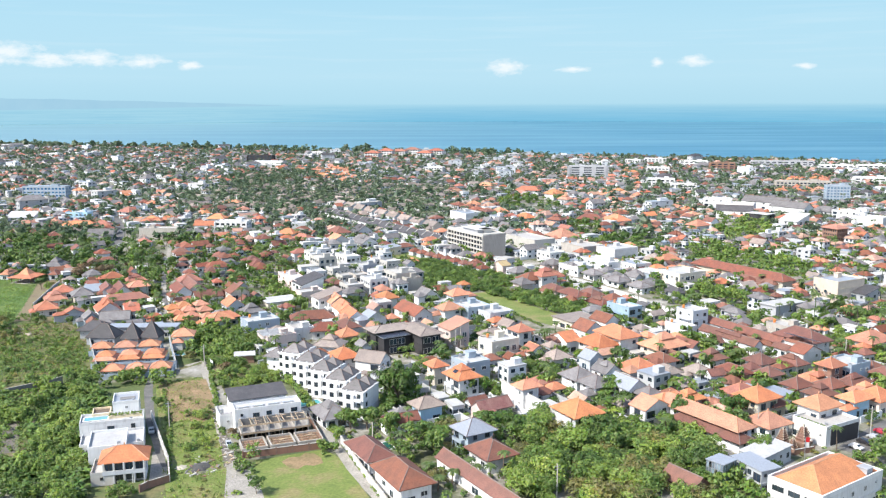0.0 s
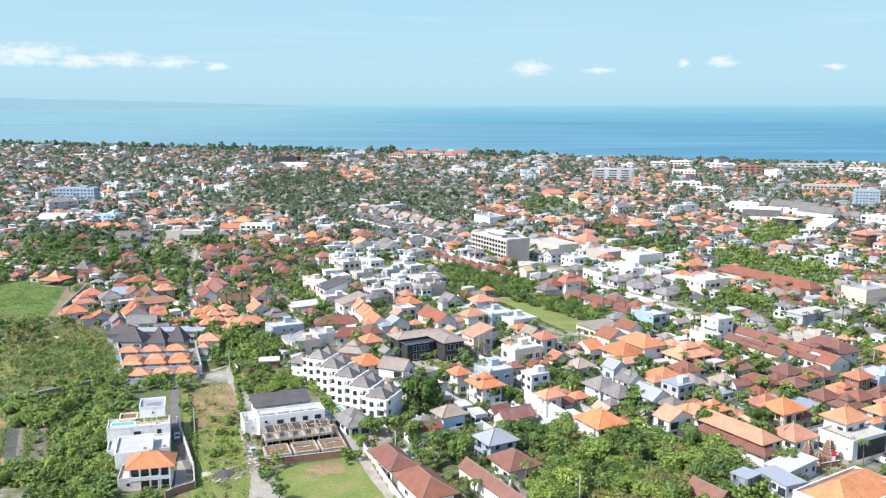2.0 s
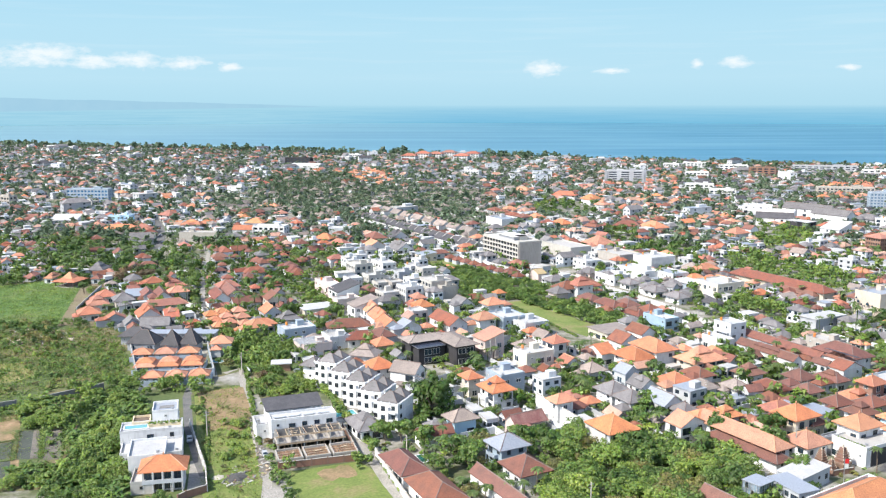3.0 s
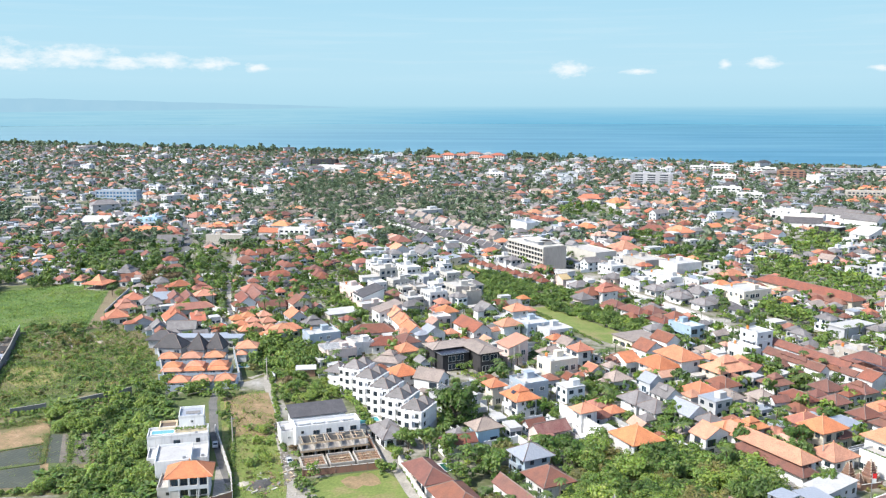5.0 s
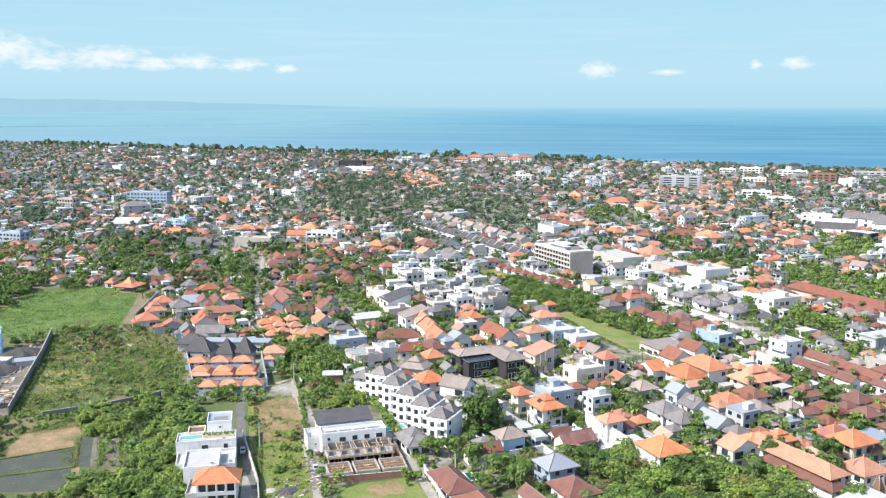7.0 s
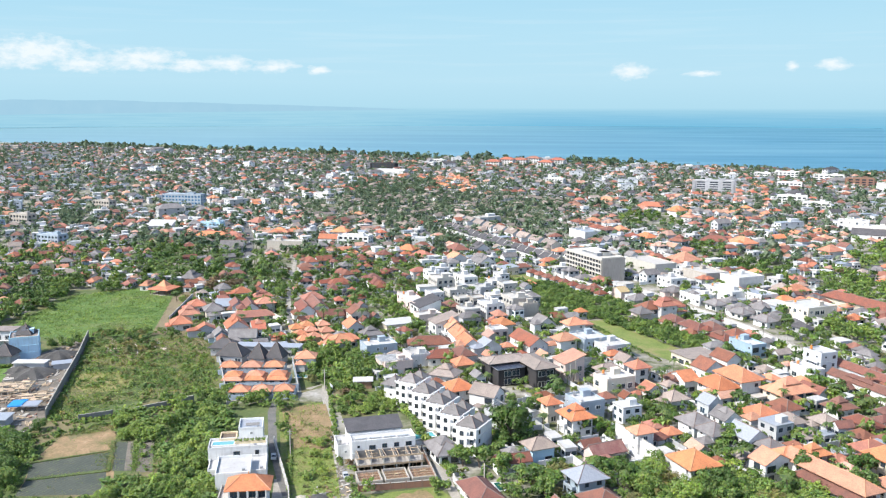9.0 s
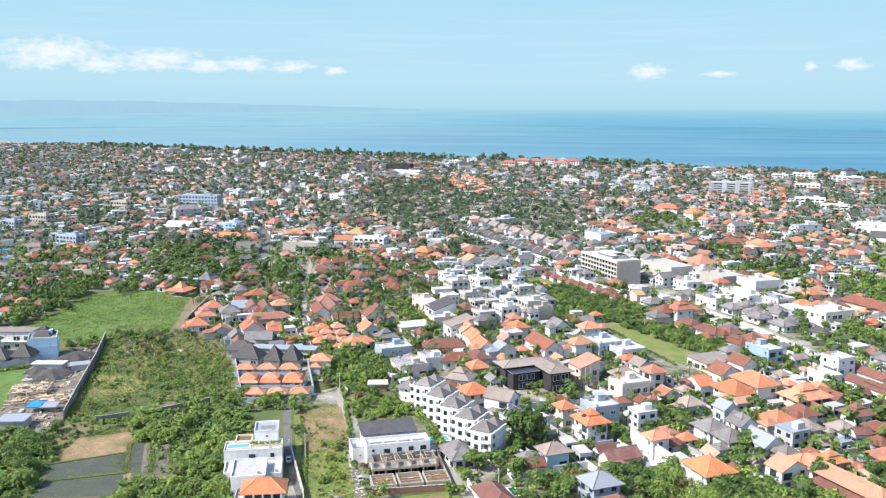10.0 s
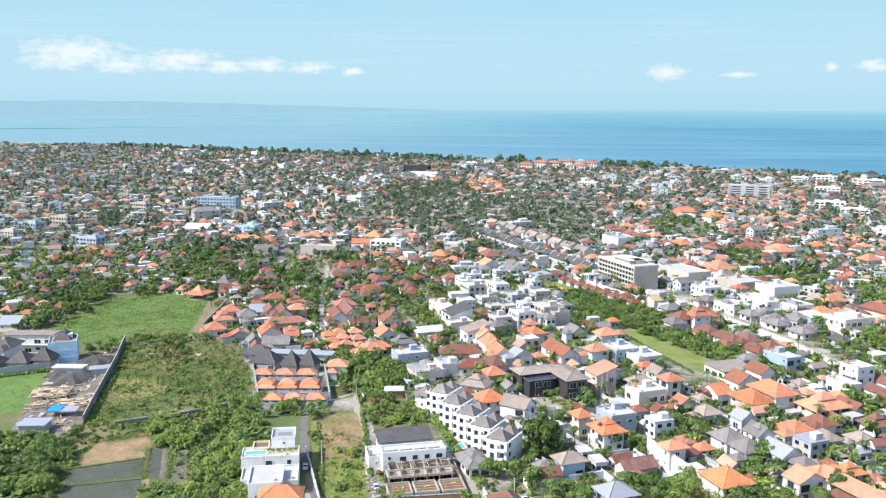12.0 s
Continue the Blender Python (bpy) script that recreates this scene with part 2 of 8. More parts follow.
furrow(NET, 1.4, 20)
furrow(SOIL, 1.8, 22)
DRYSOIL = ground_material("dry_orange_soil", ((0.3, (0.13, 0.145, 0.045)), (0.45, (0.23, 0.17, 0.085)), (0.6, (0.33, 0.22, 0.125)), (0.75, (0.40, 0.30, 0.19))), 0.13, 1.3)
FIELD = ground_material("tall_grass_field", ((0.3, (0.075, 0.145, 0.03)), (0.52, (0.115, 0.195, 0.042)), (0.64, (0.15, 0.175, 0.06)), (0.78, (0.23, 0.19, 0.11))), 0.03, 1.1)
SITE = ground_material("site_dust", ((0.3, (0.10, 0.09, 0.078)), (0.6, (0.20, 0.175, 0.145)), (0.8, (0.33, 0.29, 0.24))), 0.15, 1.5)
PADDY = ground_material("young_crop", ((0.3, (0.08, 0.155, 0.03)), (0.7, (0.13, 0.22, 0.045))), 0.1, 2.0)


def sea_material():
    m, n, l, p = material("sea_water")
    nt = (n, l)
    band = noise_node(nt, 0.0012, 6, 0.6, stretch=(0.9, 5.0, 1))
    c = ramp_node(nt, band, ((0.36, (0.042, 0.142, 0.215)), (0.5, (0.06, 0.172, 0.245)), (0.62, (0.095, 0.215, 0.28))))
    tc, sep = n.new("ShaderNodeTexCoord"), n.new("ShaderNodeSeparateXYZ")
    l.new(tc.outputs["Object"], sep.inputs[0])
    bay = math_node(nt, "MULTIPLY", math_node(nt, "SUBTRACT", 500.0, sep.outputs["X"]), 1 / 1700.0, True)
    c = mix_node(nt, math_node(nt, "MULTIPLY", bay, 0.7), c, (0.165, 0.27, 0.305))
    l.new(c, p.inputs["Base Color"])
    p.inputs["Roughness"].default_value, p.inputs["Specular IOR Level"].default_value = 0.55, 0.12
    bump_node(nt, p, noise_node(nt, 0.05, 5), 0.4, 1.2)
    return m


SEA = sea_material()

# ---------------------------------------------------------------- mesh tools
class Build:
    """Collects boxes, roofs and sheets into one mesh."""

    def __init__(self):
        self.v, self.f, self.m = [], [], []

    def add(self, verts, faces, mat=0):
        k = len(self.v)
        self.v += [tuple(p) for p in verts]
        self.f += [tuple(k + i for i in f) for f in faces]
        self.m += [mat] * len(faces)
        return self

    def box(self, cx, cy, z0, w, d, h, mat=0, rot=0.0):
        c, s = math.cos(radians(rot)), math.sin(radians(rot))
        vs = [(cx + x * c - y * s, cy + x * s + y * c, z) for z in (z0, z0 + h) for x, y in ((-w / 2, -d / 2), (w / 2, -d / 2), (w / 2, d / 2), (-w / 2, d / 2))]
        return self.add(vs, [(3, 2, 1, 0), (4, 5, 6, 7), (0, 1, 5, 4), (1, 2, 6, 5), (2, 3, 7, 6), (3, 0, 4, 7)], mat)

    def beam(self, p, q, r=0.1, mat=0):
        p, q = Vector(p), Vector(q)
        ax = (q - p).normalized()
        u = ax.orthogonal().normalized() * r
        w = ax.cross(u).normalized() * r
        vs = [b + o for b in (p, q) for o in (-u - w, u - w, u + w, -u + w)]
        return self.add(vs, [(3, 2, 1, 0), (4, 5, 6, 7), (0, 1, 5, 4), (1, 2, 6, 5), (2, 3, 7, 6), (3, 0, 4, 7)], mat)

    def hip(self, w, d, z, rise, over=0.8, mat=0, cx=0.0, cy=0.0, t=0.22, flare=0.0):
        a, b = w / 2 + over, d / 2 + over
        r = max(a - b, 0.02) if a >= b else max(b - a, 0.02)
        ridge = [(-r, 0), (r, 0)] if a >= b else [(0, -r), (0, r)]
        rect = [(-a, -b), (a, -b), (a, b), (-a, b)]
        vs = [(cx + x, cy + y, z - t) for x, y in rect] + [(cx + x, cy + y, z) for x, y in rect] + [(cx + x, cy + y, z + rise) for x, y in ridge]
        fs = [(3, 2, 1, 0), (0, 1, 5, 4), (1, 2, 6, 5), (2, 3, 7, 6), (3, 0, 4, 7)]
        fs += [(4, 5, 9, 8), (5, 6, 9), (6, 7, 8, 9), (7, 4, 8)] if a >= b else [(4, 5, 8), (5, 6, 9, 8), (6, 7, 9), (7, 4, 8, 9)]
        return self.add(vs, fs, mat)

    def hip_ridge(self, w, d, z, rise, over=0.8, mat=0, r=0.1):
        a, b = w / 2 + over, d / 2 + over
        k = abs(a - b)
        p, q = ((-k, 0), (k, 0)) if a >= b else ((0, -k), (0, k))
        P, Q = Vector((*p, z + rise)), Vector((*q, z + rise))
        if k > 0.1:
            self.beam(P, Q, r, mat)
        near = {(-a, -b): P, (a, b): Q, (a, -b): Q if a >= b else P, (-a, b): P if a >= b else Q}
        for (x, y), top in near.items():
            self.beam((x, y, z + 0.02), top, r, mat)
        if k < 2.5:
            self.box(0, 0, z + rise, 0.34, 0.34, 0.75, mat)
        return self

    def gable(self, w, d, z, rise, over=0.7, mat=0, cx=0.0, cy=0.0, t=0.2):
        """Ridge along x: two sloping slabs."""
        a, b = w / 2 + over, d / 2 + over
        drop = rise * over / (d / 2)
        for s in (-1, 1):
            lo, hi = (s * b, z - drop), (0.0, z + rise)
            vs = [(cx + x, cy + y, zz + up) for up in (0, t) for x in (-a, a) for y, zz in (lo, hi)]
            fs = [(0, 1, 3, 2), (4, 6, 7, 5), (0, 4, 5, 1), (2, 3, 7, 6), (0, 2, 6, 4), (1, 5, 7, 3)]
            self.add(vs, fs, mat)
        return self

    def wedge(self, w, d, z, rise, mat=0):
        """The triangular top of gable walls, ridge along x."""
        a, b = w / 2, d / 2
        vs = [(-a, -b, z), (a, -b, z), (a, b, z), (-a, b, z), (-a, 0, z + rise), (a, 0, z + rise)]
        return self.add(vs, [(0, 1, 5, 4), (2, 3, 4, 5), (0, 4, 3), (1, 2, 5), (3, 2, 1, 0)], mat)

    def mesh(self, name, mats):
        me = bpy.data.meshes.new(name)
        me.from_pydata(self.v, [], self.f)
        for m in mats:
            me.materials.append(m)
        if len(mats) > 1:
            me.polygons.foreach_set("material_index", self.m)
        me.update()
        return me


def sheet_mesh(name, verts, size, mats, smooth=False):
    """A mesh of loose polygons with 'size' corners each, from an array of corners."""
    verts = np.asarray(verts, np.float32).reshape(-1, 3)
    n = len(verts) // size
    me = bpy.data.meshes.new(name)
    me.vertices.add(len(verts)), me.loops.add(len(verts)), me.polygons.add(n)
    me.vertices.foreach_set("co", verts.ravel())
    me.loops.foreach_set("vertex_index", np.arange(len(verts), dtype=np.int32))
    me.polygons.foreach_set("loop_start", np.arange(0, len(verts), size, dtype=np.int32))
    me.update(calc_edges=True)
    for m in mats:
        me.materials.append(m)
    return me


def part(name, data, mats, parent=None, label="", m=None):
    ob = new(name, data.mesh(name, mats) if isinstance(data, Build) else data)
    if parent is not None:
        ob.parent = parent
    if m is not None:
        ob.matrix_basis = m
    return tagged(ob, label) if label else ob


def turn2(x, y, rot):
    c, s = math.cos(radians(rot)), math.sin(radians(rot))
    return x * c - y * s, x * s + y * c


def inside(poly, x, y):
    hit, j = False, len(poly) - 1
    for i in range(len(poly)):
        (xi, yi), (xj, yj) = poly[i], poly[j]
        if (yi > y) != (yj > y) and x < (xj - xi) * (y - yi) / (yj - yi) + xi:
            hit = not hit
        j = i
    return hit


TAKEN = {}


def take(x, y, r):
    TAKEN.setdefault((int(x // 30), int(y // 30)), []).append((x, y, r))


def is_free(x, y, r):
    i, j = int(x // 30), int(y // 30)
    return all((x - a) ** 2 + (y - b) ** 2 > (r + c) ** 2 for di in (-1, 0, 1) for dj in (-1, 0, 1) for a, b, c in TAKEN.get((i + di, j + dj), ()))


def take_box(x, y, w, d, rot):
    """Mark a footprint as built on, by a row of discs along its longer side."""
    r = min(w, d) / 2 + 0.8
    n = max(1, int(round(max(w, d) / max(min(w, d), 1))))
    for k in range(n):
        o = ((k + 0.5) / n - 0.5) * max(w, d)
        dx, dy = turn2(o, 0, rot) if w >= d else turn2(0, o, rot)
        take(x + dx, y + dy, r)


# ---------------------------------------------------------------- setting: ground, sea, distance
def flat(name, poly, z, mat, label="", thick=0.0):
    b = Build()
    if thick:
        n = len(poly)
        b.add([(x, y, z) for x, y in poly] + [(x, y, z + thick) for x, y in poly], [tuple(range(n, 2 * n))] + [(i, (i + 1) % n, n + (i + 1) % n, n + i) for i in range(n)])
    else:
        b.add([(x, y, z) for x, y in poly], [tuple(range(len(poly)))])
    ob = part(name, b, [mat])
    return tagged(ob, label, kind="structure")


def shore(x):
    return 1785 - 0.41 * x + 14 * math.sin(x / 130) + 6 * math.sin(x / 41)


b = Build()
xs = [-3600 + 60 * i for i in range(121)]
vs = [(x, y, 0.0) for x in xs for y in (-1500, shore(x))]
b.add(vs, [(2 * i, 2 * i + 2, 2 * i + 3, 2 * i + 1) for i in range(120)])
tagged(part("ground", b, [GROUND]), "patchy town ground of soil, grass and paving", kind="structure")
b = Build()
vs = [(x, y, zz) for x in xs for y, zz in ((shore(x) - 26, 0.5), (shore(x) + 6, -0.2))]
b.add(vs, [(2 * i, 2 * i + 2, 2 * i + 3, 2 * i + 1) for i in range(120)])
tagged(part("beach", b, [SAND]), "pale sandy beach along the shore", kind="structure")
b = Build()
vs = [(x, y, -0.6) for x in xs for y in (shore(x) - 10, math.sqrt(max(4940**2 - x * x, 0)))]
b.add(vs, [(2 * i, 2 * i + 2, 2 * i + 3, 2 * i + 1) for i in range(120)])
tagged(part("water", b, [SEA]), "calm blue turquoise sea reaching the horizon", kind="structure")


def backdrop():
    """Glowing far sea with painted haze, sky and fair-weather clouds, beyond everything else."""
    R, n, rows = 4900.0, 96, [40, 120, 200, 400, 600, 840]
    rows = [-5] + rows
    vs, uv = [], []
    for i in range(n + 1):
        az = radians(-43 + 90 * i / n)
        for z in rows:
            vs.append((R * math.sin(az), R * math.cos(az), z))
            uv.append((math.degrees(az), z / 85.5))
    k = len(rows)
    faces = [(i * k + j, i * k + j + 1, (i + 1) * k + j + 1, (i + 1) * k + j) for i in range(n) for j in range(k - 1)]
    me = bpy.data.meshes.new("backdrop")
    me.from_pydata(vs, [], faces)
    layer = me.uv_layers.new(name="UVMap")
    for lp in me.loops:
        layer.data[lp.index].uv = uv[lp.vertex_index]
    m = bpy.data.materials.new("far_sea_and_sky")
    m.use_nodes = True
    n_, l_ = m.node_tree.nodes, m.node_tree.links
    n_.remove(n_["Principled BSDF"])
    nt = (n_, l_)
    tc, sep = n_.new("ShaderNodeTexCoord"), n_.new("ShaderNodeSeparateXYZ")
    l_.new(tc.outputs["UV"], sep.inputs[0])
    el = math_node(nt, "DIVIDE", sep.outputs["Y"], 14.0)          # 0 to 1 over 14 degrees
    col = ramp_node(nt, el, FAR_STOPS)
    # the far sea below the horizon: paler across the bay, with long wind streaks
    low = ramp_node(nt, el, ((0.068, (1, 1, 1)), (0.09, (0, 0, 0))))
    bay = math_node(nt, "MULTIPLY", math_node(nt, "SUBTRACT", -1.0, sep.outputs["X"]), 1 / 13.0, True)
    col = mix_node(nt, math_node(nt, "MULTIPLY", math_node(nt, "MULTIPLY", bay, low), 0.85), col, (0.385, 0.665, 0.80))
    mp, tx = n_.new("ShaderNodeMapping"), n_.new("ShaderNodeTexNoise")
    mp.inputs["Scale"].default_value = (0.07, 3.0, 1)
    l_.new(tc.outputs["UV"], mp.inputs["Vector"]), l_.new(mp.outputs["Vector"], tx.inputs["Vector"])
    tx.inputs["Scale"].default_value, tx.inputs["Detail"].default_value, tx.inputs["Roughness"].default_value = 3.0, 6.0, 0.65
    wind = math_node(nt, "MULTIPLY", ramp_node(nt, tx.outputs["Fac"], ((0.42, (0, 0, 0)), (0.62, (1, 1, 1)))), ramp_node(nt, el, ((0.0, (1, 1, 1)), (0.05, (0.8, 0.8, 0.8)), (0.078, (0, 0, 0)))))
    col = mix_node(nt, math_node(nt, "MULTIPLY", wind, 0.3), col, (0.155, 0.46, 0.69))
    # haze streaks
    mp, tx = n_.new("ShaderNodeMapping"), n_.new("ShaderNodeTexNoise")
    mp.inputs["Scale"].default_value = (0.035, 0.8, 1)
    l_.new(tc.outputs["UV"], mp.inputs["Vector"]), l_.new(mp.outputs["Vector"], tx.inputs["Vector"])
    tx.inputs["Scale"].default_value, tx.inputs["Detail"].default_value = 3.0, 5.0
    veil = math_node(nt, "MULTIPLY", ramp_node(nt, tx.outputs["Fac"], ((0.5, (0, 0, 0)), (0.75, (1, 1, 1)))), ramp_node(nt, el, ((0.16, (0, 0, 0)), (0.3, (1, 1, 1)), (0.45, (1, 1, 1)), (0.62, (0, 0, 0)))))
    col = mix_node(nt, math_node(nt, "MULTIPLY", veil, 0.16), col, (0.80, 0.90, 0.95))
    # cumulus: soft ellipses broken up by noise
    mask = None
    for az, up, wa, ha in CLOUDS:
        mp = n_.new("ShaderNodeMapping")
        mp.vector_type = "POINT"
        mp.inputs["Location"].default_value = (-az / wa, -up / ha, 0)
        mp.inputs["Scale"].default_value = (1 / wa, 1 / ha, 0)
        l_.new(tc.outputs["UV"], mp.inputs["Vector"])
        ln = n_.new("ShaderNodeVectorMath")
        ln.operation = "LENGTH"
        l_.new(mp.outputs["Vector"], ln.inputs[0])
        f = math_node(nt, "SUBTRACT", 1.0, ln.outputs["Value"], True)
        mask = f if mask is None else math_node(nt, "MAXIMUM", mask, f)
    mp, tx = n_.new("ShaderNodeMapping"), n_.new("ShaderNodeTexNoise")
    mp.inputs["Scale"].default_value = (0.8, 1.7, 1)
    l_.new(tc.outputs["UV"], mp.inputs["Vector"]), l_.new(mp.outputs["Vector"], tx.inputs["Vector"])
    tx.inputs["Scale"].default_value, tx.inputs["Detail"].default_value, tx.inputs["Roughness"].default_value = 1.6, 8.0, 0.62
    body = math_node(nt, "ADD", math_node(nt, "MULTIPLY", mask, 1.1), math_node(nt, "MULTIPLY", math_node(nt, "SUBTRACT", tx.outputs["Fac"], 0.5), 1.6))
    fac = math_node(nt, "MULTIPLY", ramp_node(nt, body, ((0.34, (0, 0, 0)), (1.15, (1, 1, 1)))), ramp_node(nt, mask, ((0.0, (0, 0, 0)), (0.35, (1, 1, 1)))))
    col = mix_node(nt, math_node(nt, "MULTIPLY", fac, 0.8), col, (0.93, 0.97, 0.99))
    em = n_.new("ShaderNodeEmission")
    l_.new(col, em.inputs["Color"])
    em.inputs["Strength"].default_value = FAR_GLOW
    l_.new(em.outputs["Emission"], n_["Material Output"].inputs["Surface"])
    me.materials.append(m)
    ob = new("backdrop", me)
    tagged(ob, "glowing far sea, hazy pale blue sky, small cumulus clouds", kind="structure")


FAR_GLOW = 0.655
# Far sea up to sky; haze is painted in, paler towards the horizon.
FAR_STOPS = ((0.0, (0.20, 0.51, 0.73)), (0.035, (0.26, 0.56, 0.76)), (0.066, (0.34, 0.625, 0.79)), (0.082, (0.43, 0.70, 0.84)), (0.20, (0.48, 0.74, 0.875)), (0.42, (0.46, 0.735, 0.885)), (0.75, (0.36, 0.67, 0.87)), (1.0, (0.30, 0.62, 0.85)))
# azimuth and height in degrees, half widths
CLOUDS = tuple((az + (0.9 if az < -10 else 0.0), up - (0.75 if up > 4.4 else 0.35), wa, ha * (0.85 if up > 4.4 else 1.0)) for az, up, wa, ha in ((-27.5, 4.25, 3.4, 0.85), (-24.5, 4.5, 2.4, 0.95), (-22.0, 4.2, 2.6, 0.8), (-19.2, 4.05, 2.4, 0.65), (-16.6, 3.85, 1.2, 0.5), (-30.5, 4.5, 3.2, 1.1), (-34.0, 4.7, 3.4, 1.1), (-33.0, 5.2, 5.0, 1.6), (-27.0, 4.9, 4.0, 1.1), (4.1, 3.75, 2.0, 0.85), (13.6, 4.0, 0.6, 0.55), (15.8, 4.05, 1.6, 0.6), (8.5, 3.6, 1.8, 0.3), (22.2, 3.65, 1.2, 0.3)))
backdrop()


def headland():
    """Low wooded cape across the bay, its pale haze painted as a glow."""
    m, n, l, p = material("hazy_glow_headland")
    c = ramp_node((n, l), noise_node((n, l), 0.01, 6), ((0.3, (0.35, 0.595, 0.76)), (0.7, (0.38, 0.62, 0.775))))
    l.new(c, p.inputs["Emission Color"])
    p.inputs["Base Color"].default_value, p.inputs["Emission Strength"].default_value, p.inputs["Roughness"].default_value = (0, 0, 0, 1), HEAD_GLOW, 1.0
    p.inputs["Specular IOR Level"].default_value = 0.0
    b, N = Build(), 120
    vs = []
    for i in range(N + 1):
        az = -43 + 33 * i / N
        f = (-10 - az) / 26
        foot = 88 - 26 * f
        top = 89 + 48 * min(1, f * 1.35) ** 0.8 + 2.5 * math.sin(az * 1.3) * f + 1.5 * math.sin(az * 3.7) * f
        a_ = radians(az)
        for r, z in ((4880, foot - 12), (4880, foot), (4886, (foot + top) / 2), (4892, max(top, foot))):
            vs.append((r * math.sin(a_), r * math.cos(a_), z))
    b.add(vs, [(4 * i + j, 4 * i + j + 4, 4 * i + j + 5, 4 * i + j + 1) for i in range(N) for j in (1, 2)])
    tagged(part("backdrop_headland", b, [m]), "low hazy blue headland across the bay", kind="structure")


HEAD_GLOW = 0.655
headland()

# ---------------------------------------------------------------- houses
SHARED = {}


def window_mesh(w, h, dark=False):
    key = ("win", round(w, 1), round(h, 1), dark)
    if key not in SHARED:
        b, f = Build(), 0.1
        xs_ = (-w / 2, -w / 2 + f, -f / 2, f / 2, w / 2 - f, w / 2)
        zs_ = (0.0, f, h - f, h)
        vs = [(x, -0.1, z) for z in zs_ for x in xs_] + [(x, 0.04, z) for z in (0.0, h) for x in (-w / 2, w / 2)]
        for x0, x1 in ((1, 2), (3, 4)):
            vs += [(xs_[x0], -0.03, f), (xs_[x1], -0.03, f), (xs_[x1], -0.03, h - f), (xs_[x0], -0.03, h - f)]
        b.add(vs, [(r * 6 + c, r * 6 + c + 1, r * 6 + c + 7, r * 6 + c + 6) for r in range(3) for c in range(5) if (r, c) not in ((1, 1), (1, 3))])
        b.f += [(0, 24, 25, 5), (5, 25, 27, 23), (23, 27, 26, 18), (18, 26, 24, 0)]
        b.m += [0] * 4
        for k, (x0, x1) in ((28, (1, 2)), (32, (3, 4))):
            o = (6 + x0, 6 + x1, 12 + x1, 12 + x0)
            b.f += [(o[q], o[(q + 1) % 4], k + (q + 1) % 4, k + q) for q in range(4)] + [(k, k + 1, k + 2, k + 3)]
            b.m += [0] * 4 + [1]
        SHARED[key] = b.mesh("window", [DARKFRAME if dark else FRAME, GLASS])
    return SHARED[key]


def windows(root, w, d, h, storeys, per=4.2, dark=False, sides="fblr", z0=0.0, parent=None, seed=1):
    """Windows and glazed doors on the walls: each hangs as a part of its own on a wall's outer face."""
    hs, pick = h / storeys, random.Random(seed)
    dark = dark or pick.random() < 0.45
    for side in sides:
        run, off, ang = {"f": (w, d / 2, 0), "b": (w, d / 2, 180), "l": (d, w / 2, -90), "r": (d, w / 2, 90)}[side]
        n = max(1, min(5, int(run / per)))
        for s in range(storeys):
            for k in range(n):
                o, q = ((k + 0.5) / n - 0.5) * run + pick.uniform(-0.35, 0.35), pick.random()
                if q < 0.2 and n > 1:
                    continue
                if q < (0.58 if s == 0 else 0.42):
                    name, ww, wh, lift = "glazed_door", min(pick.choice((2.0, 2.6, 3.2)), run / n * 0.9), min(2.2, hs * 0.74), 0.12
                elif q < 0.86:
                    name, ww, wh, lift = "window", pick.choice((1.2, 1.6, 2.0)), min(1.4, hs * 0.48), hs * 0.33
                else:
                    name, ww, wh, lift = "window", 0.8, 0.8, hs * 0.52
                part(name, window_mesh(ww, wh, dark), None, parent or root, m=pose(0, 0, 0, 0, 0, ang) @ pose(o, -off, z0 + s * hs + lift))


WORD = {"orange": "orange clay tile", "salmon": "faded red clay tile", "red": "dark red clay tile", "brown": "brown clay tile", "grey": "grey tile", "taupe": "taupe shingle", "slate": "dark slate", "rust": "rusty metal sheet", "metal": "grey metal sheet", "white": "white flat", "concrete": "concrete flat", "thatch": "grey thatch", "yellow": "yellow sheet", "blush": "pale pink tile"}
WWORD = {"ivory": "ivory rendered", "ash": "ash-grey rendered", "blush": "pale pink rendered", "teal": "blue rendered", "bright": "white rendered", "white": "white rendered", "cream": "cream rendered", "blue": "pale blue", "grey": "grey rendered", "bluegrey": "blue-grey", "sand": "sand-coloured", "pale": "pale concrete", "dark": "black-clad", "concrete": "raw concrete", "cement": "bare cement", "brick": "brick"}


